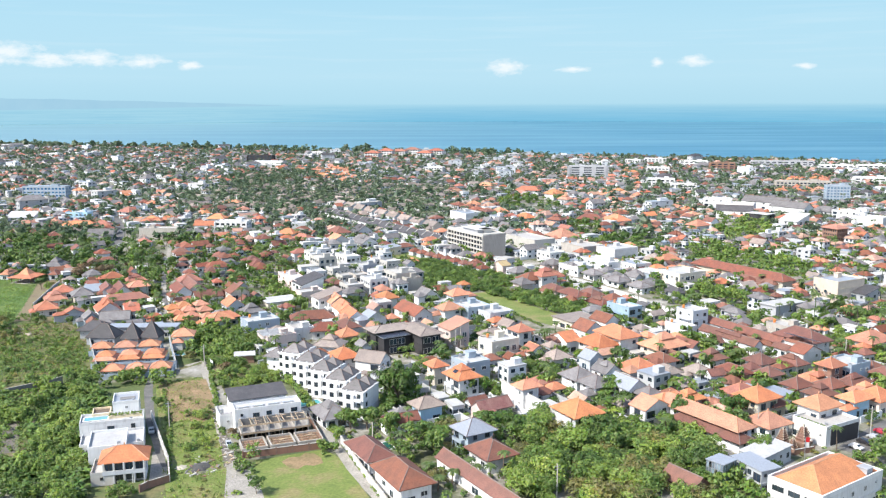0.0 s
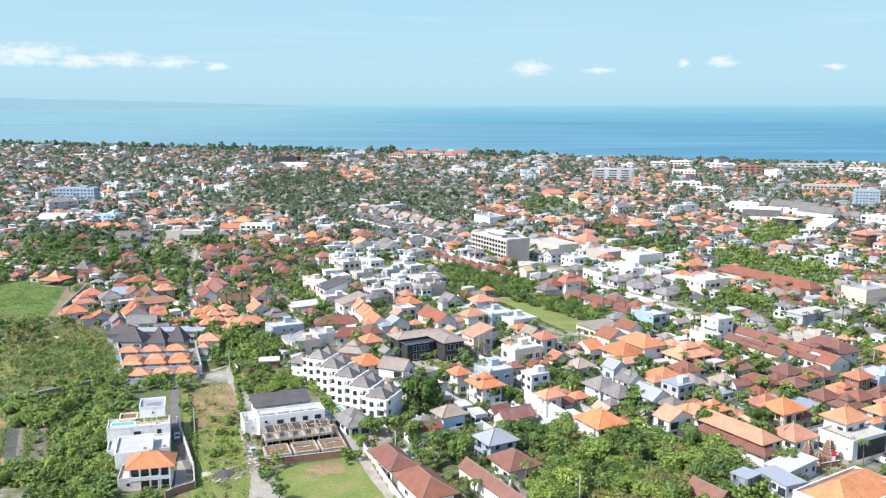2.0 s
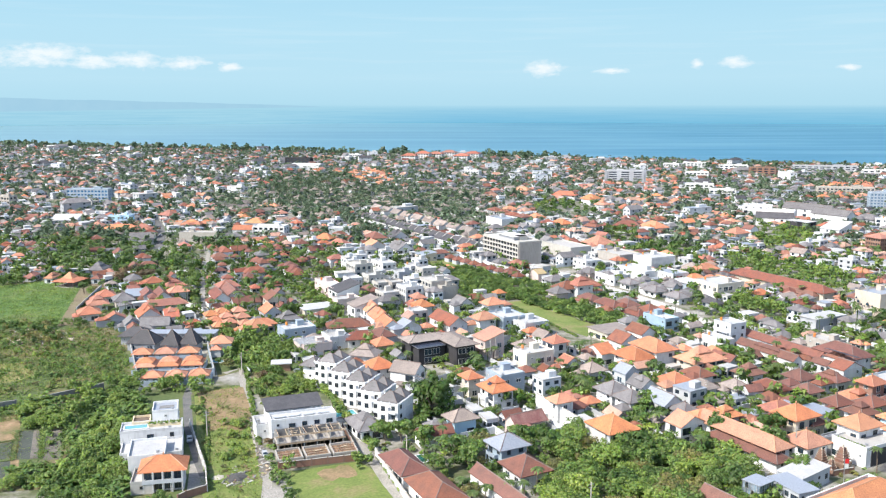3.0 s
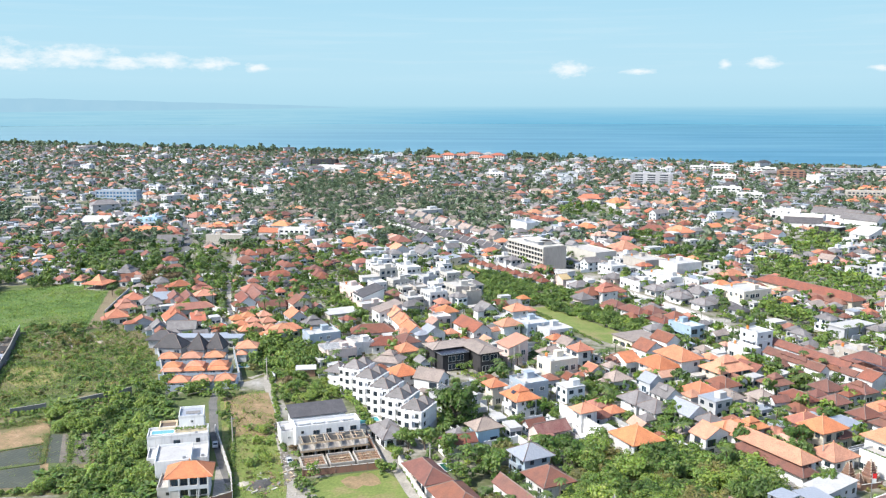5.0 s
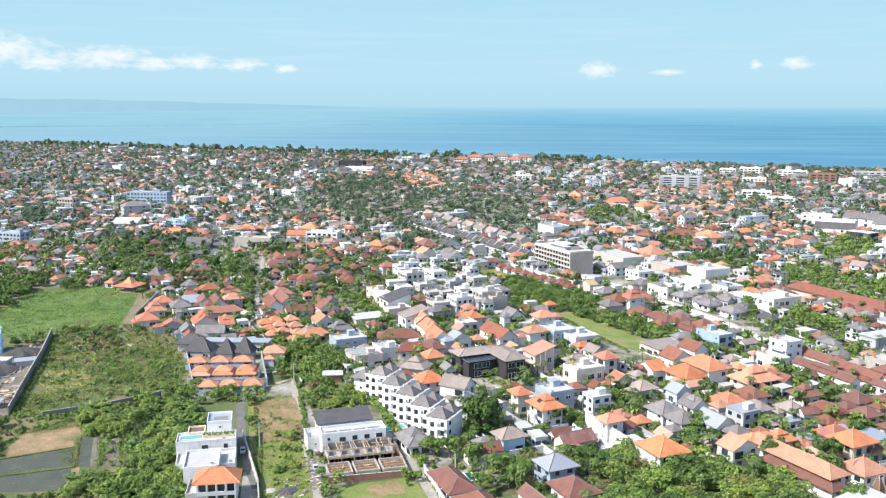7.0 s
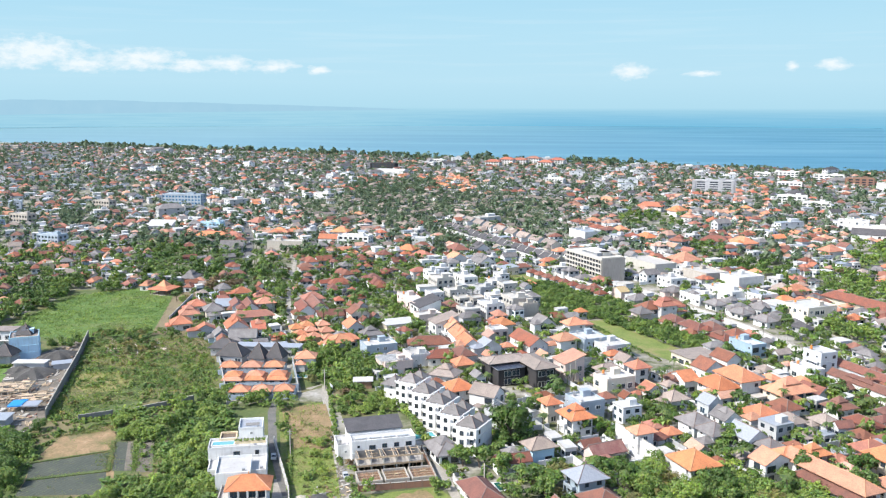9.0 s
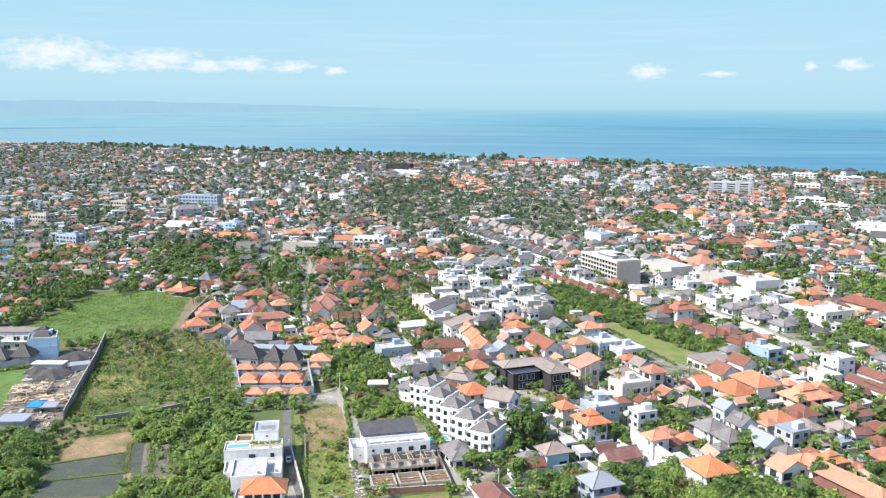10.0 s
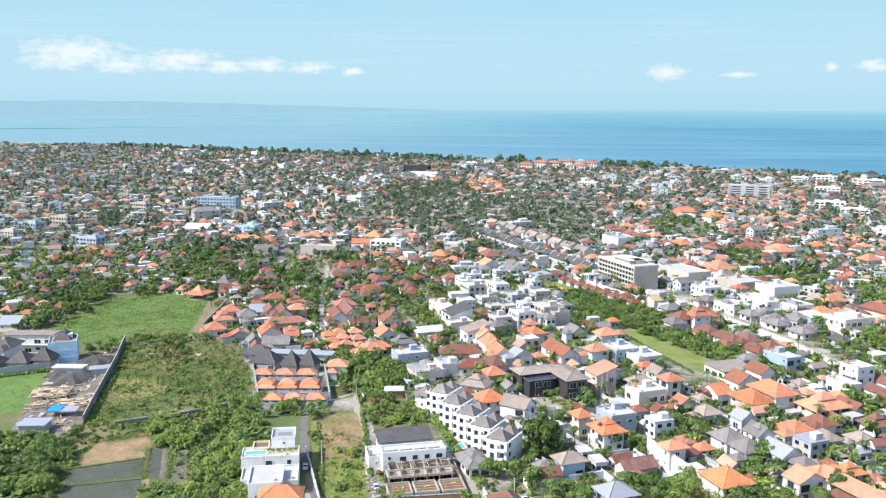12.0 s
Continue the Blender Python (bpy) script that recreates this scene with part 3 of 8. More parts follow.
def house(x, y, w, d, h, rot=-60.0, roof="hip", tiles="orange", wall="white", rise=None, over=0.6, win="fr", base=0.0, group="", name="house", per=3.6, tall=0, bare=False):
    """One house: rendered walls with a plinth and string course, windows, tiled roof with mortared ridges or a parapet."""
    root = new(name)
    root.matrix_basis = pose(x, y, base, 0, 0, rot)
    storeys = tall or max(1, int(h / 2.9))
    v = int(abs(x * 7.3 + y * 3.1)) % 6
    pick = random.Random(int(abs(x * 131 + y * 17)))
    if wall == "white" and name == "house" and (x > -40 or y > 285):
        wall = pick.choice(("white", "white", "bright", "bright", "ivory", "white", "ash", "white", "bright", "blush"))
    inset = 0.9 if roof == "hip" and over == 0.6 and min(w, d) > 5 else 0.0    # walls stand back under wide eaves
    bw, bd = w - inset, d - inset
    if inset:
        over = 0.75
    b = Build()
    b.box(0, 0, -0.3, bw, bd, h + 0.3)
    b.box(0, 0, -0.3, bw + 0.16, bd + 0.16, 0.75)
    for s in range(1, storeys):
        b.box(0, 0, h * s / storeys - 0.12, bw + 0.22, bd + 0.22, 0.22)
    wallmat = WALL[wall]
    capmat = RIDGE if tiles in ("orange", "salmon") else RIDGE_GREY
    rb = Build()
    plain = rise is not None
    rise = rise if plain else 0.60 * min(w, d) / 2 + 0.5
    if roof in ("hip", "gable") and w * d > 42 and name == "house" and y > 262 and not plain:
        if v < 3:                                       # a wing towards the garden
            cx, ww, wd = (0.24, -0.24, 0.2)[v] * w, 0.5 * w, 0.62 * d
            h2 = h if v == 0 else max(2.7, h * 0.62)
            b.box(cx, -d / 2 - 0.1 * d, -0.3, ww, wd, h2 + 0.3)
            rb.hip(ww, wd, h2, 0.6 * min(ww, wd) / 2 + 0.4, 0.5, 0, cx, -d / 2 - 0.1 * d)
        elif v == 3:                                    # a raised upper roof
            b.box(0, 0, h, 0.42 * w, 0.42 * d, rise * 0.75)
            rb.hip(0.42 * w, 0.42 * d, h + rise * 0.75, rise * 0.6, 0.5)
        elif v == 4:                                    # a tiled porch on posts
            rb.hip(w * 0.6, 2.6, 2.7, 0.9, 0.3, 0, 0.1 * w, -d / 2 - 1.5)
            for sx in (-0.18, 0.38):
                b.box(sx * w, -d / 2 - 2.5, -0.2, 0.3, 0.3, 2.9)
    if roof == "hip":
        rb.hip(w, d, h, rise, over)
        top = part("roof", rb, [ROOF[tiles]], root, WORD[tiles] + " hip roof")
        part("ridge_cap", Build().hip_ridge(w, d, h, rise, over), [capmat], top, "pale mortared ridge")
    elif roof == "gable":
        rb.gable(w, d, h, rise, over * 0.8)
        top = part("roof", rb, [ROOF[tiles]], root, WORD[tiles] + " gable roof")
        b.wedge(w, d, h, rise)
        part("ridge_cap", Build().beam((-w / 2 - over * 0.8, 0, h + rise + 0.2), (w / 2 + over * 0.8, 0, h + rise + 0.2), 0.14), [capmat], top, "pale mortared ridge")
    elif roof == "shed":
        a2, b2 = w / 2 + over, d / 2 + over
        vs = [(-a2, -b2, h), (a2, -b2, h), (a2, b2, h + rise), (-a2, b2, h + rise)]
        rb.add(vs + [(p, q, r + 0.2) for p, q, r in vs], [(3, 2, 1, 0), (4, 5, 6, 7), (0, 1, 5, 4), (1, 2, 6, 5), (2, 3, 7, 6), (3, 0, 4, 7)])
        top = part("roof", rb, [ROOF[tiles]], root, WORD[tiles] + " sloping roof")
        b.add([(-w / 2, d / 2, h), (w / 2, d / 2, h), (w / 2, d / 2, h + rise * 0.9), (-w / 2, d / 2, h + rise * 0.9), (-w / 2, -d / 2, h), (w / 2, -d / 2, h)], [(0, 3, 2, 1), (4, 3, 0), (5, 1, 2), (4, 5, 2, 3)])
    elif roof == "slab":
        rb.box(0, 0, h, w + 2 * over, d + 2 * over, 0.35)
        top = part("roof", rb, [ROOF[tiles]], root, WORD[tiles] + " slab roof")
    else:
        rb.box(0, 0, h - 0.05, w - 0.4, d - 0.4, 0.15)
        top = part("roof", rb, [ROOF[tiles]], root, WORD[tiles] + " roof deck")
        p = Build()
        for cx, cy, ww, dd in ((0, -d / 2 + 0.1, w + 0.1, 0.24), (0, d / 2 - 0.1, w + 0.1, 0.24), (-w / 2 + 0.1, 0, 0.24, d - 0.3), (w / 2 - 0.1, 0, 0.24, d - 0.3)):
            p.box(cx, cy, h, ww, dd, 0.8)
        part("parapet", p, [wallmat], top)
        if w * d > 90 and not bare and v != 2:
            hx = 0.22 * w * (1 if (int(x) % 2) else -1)
            part("roof_hatch", Build().box(hx, 0.15 * d, h, 2.6, 3.0, 2.3).box(hx, 0.15 * d, h + 2.3, 3.0, 3.4, 0.18), [wallmat], top)
        if not bare:
            kind = pick.choice(("steel", "steel", "steel", "orange"))
            part("water_tank", tank_mesh(kind), None, top, {"steel": "steel", "orange": "orange plastic"}[kind] + " rooftop water tank", pose(-0.3 * w, -0.25 * d, h + 0.1))
    shell = part("wall", b, [wallmat], root)
    if win:
        windows(root, bw, bd, h, storeys, per, wall == "dark", win, 0.0, shell, int(abs(x * 37 + y * 11)))
    if win and storeys > 1 and name == "house" and y < 420 and pick.random() < 0.6:
        bx, bl, bz = pick.uniform(-0.15, 0.15) * bw, bw * pick.uniform(0.45, 0.8), h * (storeys - 1) / storeys
        bal = Build().box(bx, -bd / 2 - 0.65, bz - 0.2, bl, 1.5, 0.22)
        for cx, cy, ww, dd in ((bx, -bd / 2 - 1.34, bl, 0.1), (bx - bl / 2 + 0.05, -bd / 2 - 0.7, 0.1, 1.2), (bx + bl / 2 - 0.05, -bd / 2 - 0.7, 0.1, 1.2)):
            bal.box(cx, cy, bz + (0.02 if v % 2 else 0.75), ww, dd, 0.85 if v % 2 else 0.12)
        for k in range(0 if v % 2 else 6):
            bal.box(bx + (k / 5 - 0.5) * (bl - 0.12), -bd / 2 - 1.34, bz, 0.08, 0.08, 0.8)
        for sx in (-0.48, 0.48):
            bal.box(bx + sx * bl, -bd / 2 - 1.25, -0.2, 0.25, 0.25, bz)
        part("balcony", bal, [wallmat], root, "projecting balcony on two posts")
    if win and roof == "flat" and y < 420:
        part("air_conditioner", Build().box(0.3 * w, -0.3 * d, h + 0.1, 0.9, 0.4, 0.7).box(0.3 * w - 0.15, -0.3 * d - 0.21, h + 0.2, 0.5, 0.04, 0.5), [STEEL], top, "grey air conditioner unit")
    if roof == "hip" and inset and y < 420 and pick.random() < 0.07:
        slope = rise / (min(w, d) / 2 + over)
        sx, sy = (0.0, -(d / 2 + over) * 0.5)
        if w >= d:
            part("solar_heater", Build().box(0, 0, 0.1, 2.0, 1.6, 0.1).box(0, 0.85, 0.1, 2.2, 0.45, 0.45), [PANEL], top, "rooftop solar water heater", pose(sx, sy, h + rise - slope * -sy, math.degrees(math.atan(slope))))
    tagged(root, f"{WWORD[wall]} {('one', 'two', 'three', 'four', 'five', 'six')[min(storeys, 6) - 1]}-storey house with {WORD[tiles]} roof", "house", group)
    take_box(x, y, w + 1, d + 1, rot)
    return root


def tank_mesh(kind="steel"):
    if kind not in SHARED:
        b, n = Build(), 10
        ring = [(0.55 * math.cos(2 * math.pi * i / n), 0.55 * math.sin(2 * math.pi * i / n)) for i in range(n)]
        b.add([(x, y, z) for z in (0.5, 1.7) for x, y in ring] + [(0, 0, 1.95)], [(i, (i + 1) % n, n + (i + 1) % n, n + i) for i in range(n)] + [(n + i, n + (i + 1) % n, 2 * n) for i in range(n)])
        for x, y in ((-0.35, -0.35), (0.35, -0.35), (0.35, 0.35), (-0.35, 0.35)):
            b.box(x, y, 0, 0.08, 0.08, 0.6)
        SHARED[kind] = b.mesh("water_tank", [{"steel": STEEL, "orange": PLASTIC}[kind]])
    return SHARED[kind]


# ---------------------------------------------------------------- plants
rng = np.random.default_rng(7)


def leaf_corners(points, normals, size, rng, ratio=1.0, jitter=0.34, corners=4):
    """A small bent leaf clump of three or four corners at every point."""
    n = len(points)
    nrm = normals + rng.normal(0, jitter, (n, 3))
    nrm /= np.linalg.norm(nrm, axis=1)[:, None] + 1e-9
    ref = rng.normal(0, 1, (n, 3))
    u = np.cross(nrm, ref)
    u /= np.linalg.norm(u, axis=1)[:, None] + 1e-9
    v = np.cross(nrm, u)
    s = size * rng.uniform(0.6, 1.3, (n, 1))
    u, v = u * s, v * s * ratio
    k = rng.uniform(0.5, 1.0, (n, 1))
    if corners == 3:
        return np.stack([points - u * k - v * 0.5, points + u - v * 0.5 * k, points + v * 1.1], 1)
    return np.stack([points - u * k, points - v * 0.8, points + u, points + v * k], 1)


def crown_corners(r, h, blobs, leaves, size, rng, corners=3):
    """Corners of the leaf clumps of one crown of radius r, from its base at z=0 to its top at z=h."""
    out = []
    cen = []
    for k in range(blobs):
        a_, q = rng.uniform(0, 2 * math.pi), rng.uniform(0.15, 0.75) ** 0.7
        zz = rng.uniform(0.3, 0.8) * h
        lim = r * (1.0 - 0.5 * abs(zz / h - 0.45))
        cen.append((lim * q * math.cos(a_), lim * q * math.sin(a_), zz, rng.uniform(0.22, 0.46) * r))
    cen.append((0, 0, 0.62 * h, 0.5 * r))
    per = leaves // len(cen)
    for cx, cy, cz, br in cen:
        d = rng.normal(0, 1, (per, 3))
        d /= np.linalg.norm(d, axis=1)[:, None]
        d[:, 2] = np.where(d[:, 2] < -0.3, -d[:, 2], d[:, 2])
        p = d * br * rng.uniform(0.6, 1.12, (per, 1)) * np.array([1, 1, 0.8]) + np.array([cx, cy, cz])
        out.append(leaf_corners(p, d + np.array([0, 0, 0.35]), size, rng, corners=corners))
    return np.concatenate(out)


def trunk_build(h, r, rng, limbs=4, spread=1.6):
    b, n = Build(), 6
    rings = []
    bend = rng.uniform(-0.25, 0.25, 2)
    for k, f in enumerate((0, 0.15, 0.5, 1.0)):
        rr = r * (1.35, 1.0, 0.8, 0.55)[k]
        rings.append([(bend[0] * f * f * 2 + rr * math.cos(2 * math.pi * i / n), bend[1] * f * f * 2 + rr * math.sin(2 * math.pi * i / n), h * f - 0.2) for i in range(n)])
    b.add([p for ring in rings for p in ring], [(k * n + i, k * n + (i + 1) % n, (k + 1) * n + (i + 1) % n, (k + 1) * n + i) for k in range(3) for i in range(n)])
    for k in range(limbs):
        a_ = 2 * math.pi * k / limbs + rng.uniform(-0.4, 0.4)
        b.beam((bend[0] * 1.2, bend[1] * 1.2, h * 0.75), (spread * math.cos(a_), spread * math.sin(a_), h * 1.35 + rng.uniform(0, 0.6)), r * 0.4)
    return b


def palm_corners(rng, length=3.3, fronds=22):
    """Feathered drooping fronds round the top of a stem, as strips of leaflets."""
    out = []
    for k in range(fronds):
        a_ = 2 * math.pi * k / fronds + rng.uniform(-0.2, 0.2)
        lift = rng.uniform(0.15, 1.0)
        dirv = np.array([math.cos(a_), math.sin(a_), 0.0])
        side = np.array([-math.sin(a_), math.cos(a_), 0.0])
        L = length * rng.uniform(0.8, 1.1)
        pts = []
        for s in np.linspace(0, 1, 5):
            pts.append(dirv * L * (s * (1 - 0.12 * s)) + np.array([0, 0, L * (lift * 0.55 * s - 0.62 * s * s)]))
        for i in range(4):
            wa, wb = 0.4 * math.sin(math.pi * (0.12 + 0.8 * i / 4)), 0.4 * math.sin(math.pi * (0.12 + 0.8 * (i + 1) / 4))
            for sg in (-1, 1):
                dn = np.array([0, 0, -0.28])
                out.append([pts[i], pts[i + 1], pts[i + 1] + sg * side * wb + dn * wb, pts[i] + sg * side * wa + dn * wa])
    return np.array(out)


def banana_corners(rng, stems=5, size=2.6):
    out = []
    for s in range(stems):
        c = np.array([*rng.normal(0, 0.9, 2), rng.uniform(0.9, 1.9)])
        for k in range(7):
            a_ = rng.uniform(0, 2 * math.pi)
            dirv, side = np.array([math.cos(a_), math.sin(a_), 0]), np.array([-math.sin(a_), math.cos(a_), 0])
            L, lift = size * rng.uniform(0.7, 1.1), rng.uniform(0.5, 1.3)
            p = [c + dirv * L * t * 0.8 + np.array([0, 0, L * (lift * t - 0.75 * t * t)]) for t in (0, 0.35, 0.7, 1.0)]
            w_ = (0.12, 0.42, 0.4, 0.08)
            for i in range(3):
                out.append([p[i] - side * w_[i], p[i + 1] - side * w_[i + 1], p[i + 1] + side * w_[i + 1], p[i] + side * w_[i]])
    return np.array(out)


TREES, PALMS, BANANAS = [], [], []
for k in range(7):
    r_, h_ = (3.0, 3.6, 4.2, 2.6, 3.3, 4.8, 3.9)[k], (4.6, 5.2, 5.6, 4.4, 5.6, 6.0, 4.6)[k]
    tone = ("mid", "deep", "mid", "bright", "mid", "deep", "bright")[k]
    st = (2.0, 2.4, 2.6, 1.6, 2.2, 3.0, 2.2)[k]
    TREES.append((trunk_build(st, 0.22, rng).mesh("trunk", [BARK]), sheet_mesh("crown", crown_corners(r_, h_, 17, 1150, 0.38, rng), 3, [LEAF[tone]]), st - 0.6, r_))
for k in range(3):
    st = (6.5, 8.5, 10.0)[k]
    b = Build()
    for i in range(5):
        o, q = 0.25 * (i / 5) ** 2 * st * 0.3, 0.25 * ((i + 1) / 5) ** 2 * st * 0.3
        b.beam((o, 0, st * i / 5 - 0.2), (q, 0, st * (i + 1) / 5 - 0.2), 0.2 - 0.018 * i)
    fr = palm_corners(rng) + np.array([0.075 * st, 0, 0])
    PALMS.append((b.mesh("trunk", [BARK]), sheet_mesh("fronds", fr, 4, [LEAF["palm"]]), st - 0.2, 3.0))
for k in range(3):
    c = banana_corners(rng)
    BANANAS.append(sheet_mesh("leaves", c, 4, [LEAF["bright" if k else "mid"]]))
COUNT = {"tree": 0, "palm": 0}


def tree(x, y, s=1.0, kind=None, clear=True):
    k = int(rng.integers(0, len(TREES))) if kind is None else kind
    tr, cr, z, r = TREES[k]
    root = new("tree")
    root.matrix_basis = pose(x, y, 0, 0, 0, rng.uniform(0, 360)) @ Matrix.Diagonal((s * rng.uniform(0.85, 1.15), s * rng.uniform(0.85, 1.15), s * rng.uniform(0.85, 1.15), 1))
    part("trunk", tr, None, root)
    part("crown", cr, None, root, "", pose(0, 0, z))
    tagged(root, ("leafy green garden tree with a rounded crown", "dark green dense broadleaf tree", "leafy green garden tree with a spreading crown", "light green bushy tree with a loose crown", "leafy green tree with an uneven crown", "large dark green spreading tree", "light green spreading broadleaf tree")[k], "tree", "town trees")
    COUNT["tree"] += 1
    take(x, y, r * s * 0.55)


def palm(x, y, s=1.0):
    k = int(rng.integers(0, 3))
    tr, fr, z, r = PALMS[k]
    root = new("palm_tree")
    root.matrix_basis = pose(x, y, 0, 0, 0, rng.uniform(0, 360)) @ Matrix.Diagonal((s, s, s * rng.uniform(0.85, 1.1), 1))
    part("trunk", tr, None, root)
    part("fronds", fr, None, root, "", pose(0, 0, z))
    tagged(root, "slender coconut palm with drooping green fronds", "palm tree", "coconut palms")
    COUNT["palm"] += 1
    take(x, y, 1.2)


# low-detail plants, gathered into one object of a kind
LOW = [crown_corners((3.2, 4.0, 2.6, 3.6)[k], (5.5, 6.5, 5.0, 7.5)[k], 7, 60, 0.95, rng) + np.array([0, 0, 0.8]) for k in range(4)]
FINE = [crown_corners((3.2, 4.0, 2.6, 3.6)[k], (5.5, 6.5, 5.0, 7.5)[k], 10, 150, 0.64, rng) + np.array([0, 0, 0.5]) for k in range(4)]
WOODS = [crown_corners((3.2, 4.0, 2.6, 3.6)[k], (5.5, 6.5, 5.0, 7.5)[k], 15, 300, 0.47, rng) + np.array([0, 0, 0.2]) for k in range(4)]
KEEP = []
THICK = [crown_corners((2.6, 3.4, 2.2, 3.0)[k], (4.0, 5.0, 3.6, 5.6)[k], 19, 720, 0.29, rng) - np.array([0, 0, 0.3]) for k in range(4)]
BIG = [crown_corners((4.4, 5.2, 4.8)[k], (5.5, 6.6, 7.2)[k], 34, 1700, 0.32, rng) - np.array([0, 0, 0.3]) for k in range(3)]
TUFT = [leaf_corners(rng.normal(0, 0.7, (11, 3)) * np.array([1, 1, 0.25]) + np.array([0, 0, 0.35]), rng.normal(0, 0.6, (11, 3)) + np.array([0, 0, 0.6]), 0.3, rng, 0.5, corners=3) for k in range(4)]
FARLOW = [crown_corners((3.4, 4.2, 2.8, 3.8)[k], (5.5, 6.5, 5.0, 7.5)[k], 6, 22, 1.7, rng) + np.array([0, 0, 0.8]) for k in range(4)]
LOWPALM = [palm_corners(rng, 3.0, 15) + np.array([0, 0, hh]) for hh in (6.0, 7.5, 9.0)]
for i, lp in enumerate(LOWPALM):
    hh = (6.0, 7.5, 9.0)[i]
    stem = np.array([[[-0.2, 0, 0], [0.2, 0, 0], [0.15, 0, hh], [-0.15, 0, hh]], [[0, -0.2, 0], [0, 0.2, 0], [0, 0.15, hh], [0, -0.15, hh]]])
    LOWPALM[i] = np.concatenate([lp, stem])
FARPALM = []
for hh in (6.5, 8.0, 9.5):
    tri = []
    for k in range(8):
        a_ = 2 * math.pi * k / 8 + rng.uniform(-0.3, 0.3)
        c_, s_, z_ = math.cos(a_), math.sin(a_), rng.uniform(-0.5, 0.9)
        tri.append([[0.0, 0.0, hh], [1.7 * c_ - 0.45 * s_, 1.7 * s_ + 0.45 * c_, hh + 0.5 + z_ * 0.6], [3.0 * c_, 3.0 * s_, hh - 0.8 + z_]])
        tri.append([[0.0, 0.0, hh], [3.0 * c_, 3.0 * s_, hh - 0.8 + z_], [1.7 * c_ + 0.45 * s_, 1.7 * s_ - 0.45 * c_, hh + 0.3 + z_ * 0.6]])
    tri += [[[-0.25, 0, 0], [0.25, 0, 0], [0, 0, hh]], [[0, -0.25, 0], [0, 0.25, 0], [0, 0, hh]]]
    FARPALM.append(np.array(tri))
BUSH = [crown_corners(1.5, 1.6, 5, 46, 0.44, rng) - np.array([0, 0, 0.25]) for k in range(4)]
BAN = [banana_corners(rng) for k in range(3)]
POOLS = {}


def strew(pool, proto, x, y, s=1.0, z=0.0):
    a_ = rng.uniform(0, 2 * math.pi)
    c, sn = math.cos(a_) * s, math.sin(a_) * s
    m = np.array([[c, -sn, 0], [sn, c, 0], [0, 0, s * rng.uniform(0.8, 1.2)]])
    POOLS.setdefault(pool, []).append(proto @ m.T + np.array([x, y, z]))


def scatter(poly, n, what, s=(0.8, 1.2), clear=0.0, claim=0.0):
    """Strew n plants over a polygon, keeping off what is built."""
    xs_, ys_ = [p[0] for p in poly], [p[1] for p in poly]
    done = tries = 0
    while done < n and tries < 8 * n:
        tries += 1
        x, y = rng.uniform(min(xs_), max(xs_)), rng.uniform(min(ys_), max(ys_))
        if not inside(poly, x, y) or not is_free(x, y, clear) or (clear and any(inside(k, x, y) for k in KEEP)):
            continue
        k = what[int(rng.integers(0, len(what)))]
        q = rng.uniform(*s)
        if k == "tree":
            tree(x, y, q)
        elif k == "palm":
            palm(x, y, q)
        elif k in ("mid", "deep", "bright", "dry", "pink"):
            strew("tree_" + k, FINE[int(rng.integers(0, 4))], x, y, q)
        elif k.startswith("thick"):
            strew(k.replace("thick", "tree"), THICK[int(rng.integers(0, 4))], x, y, q)
        elif k.startswith("big"):
            strew(k.replace("big", "tree"), BIG[int(rng.integers(0, 3))], x, y, q)
        elif k.startswith("wood"):
            strew(k.replace("wood", "tree"), WOODS[int(rng.integers(0, 4))], x, y, q)
        elif k.startswith("tuft"):
            strew(k.replace("tuft", "bush"), TUFT[int(rng.integers(0, 4))], x, y, q)
        elif k == "lowpalm":
            strew("palm", LOWPALM[int(rng.integers(0, 3))], x, y, q)
        elif k.startswith("bush"):
            strew(k, BUSH[int(rng.integers(0, 4))], x, y, q)
        elif k == "banana":
            strew("banana", BAN[int(rng.integers(0, 3))], x, y, q)
        if claim:
            take(x, y, claim)
        done += 1

def joglo(x, y, w, d, h, rot, tiles):
    """Pavilion with a low skirt roof and a steep peaked upper roof on posts."""
    root = new("pavilion")
    root.matrix_basis = pose(x, y, 0, 0, 0, rot)
    b = Build().hip(w, d, h, 2.2, 1.2)
    part("lower_roof", b, [ROOF[tiles]], root)
    part("upper_roof", Build().hip(w * 0.42, d * 0.42, h + 1.3, 3.6, 0.5), [ROOF[tiles]], root)
    for sx in (-1, 0, 1):
        for sy in (-1, 0, 1):
            if sx or sy:
                part("post", Build().box(sx * w * 0.45, sy * d * 0.45, 0, 0.3, 0.3, h), [BARK], root)
    part("floor_slab", Build().box(0, 0, -0.2, w, d, 0.6), [WALL["concrete"]], root)
    tagged(root, "timber pavilion with steep orange tile roof", "pavilion")
    take_box(x, y, w, d, rot)


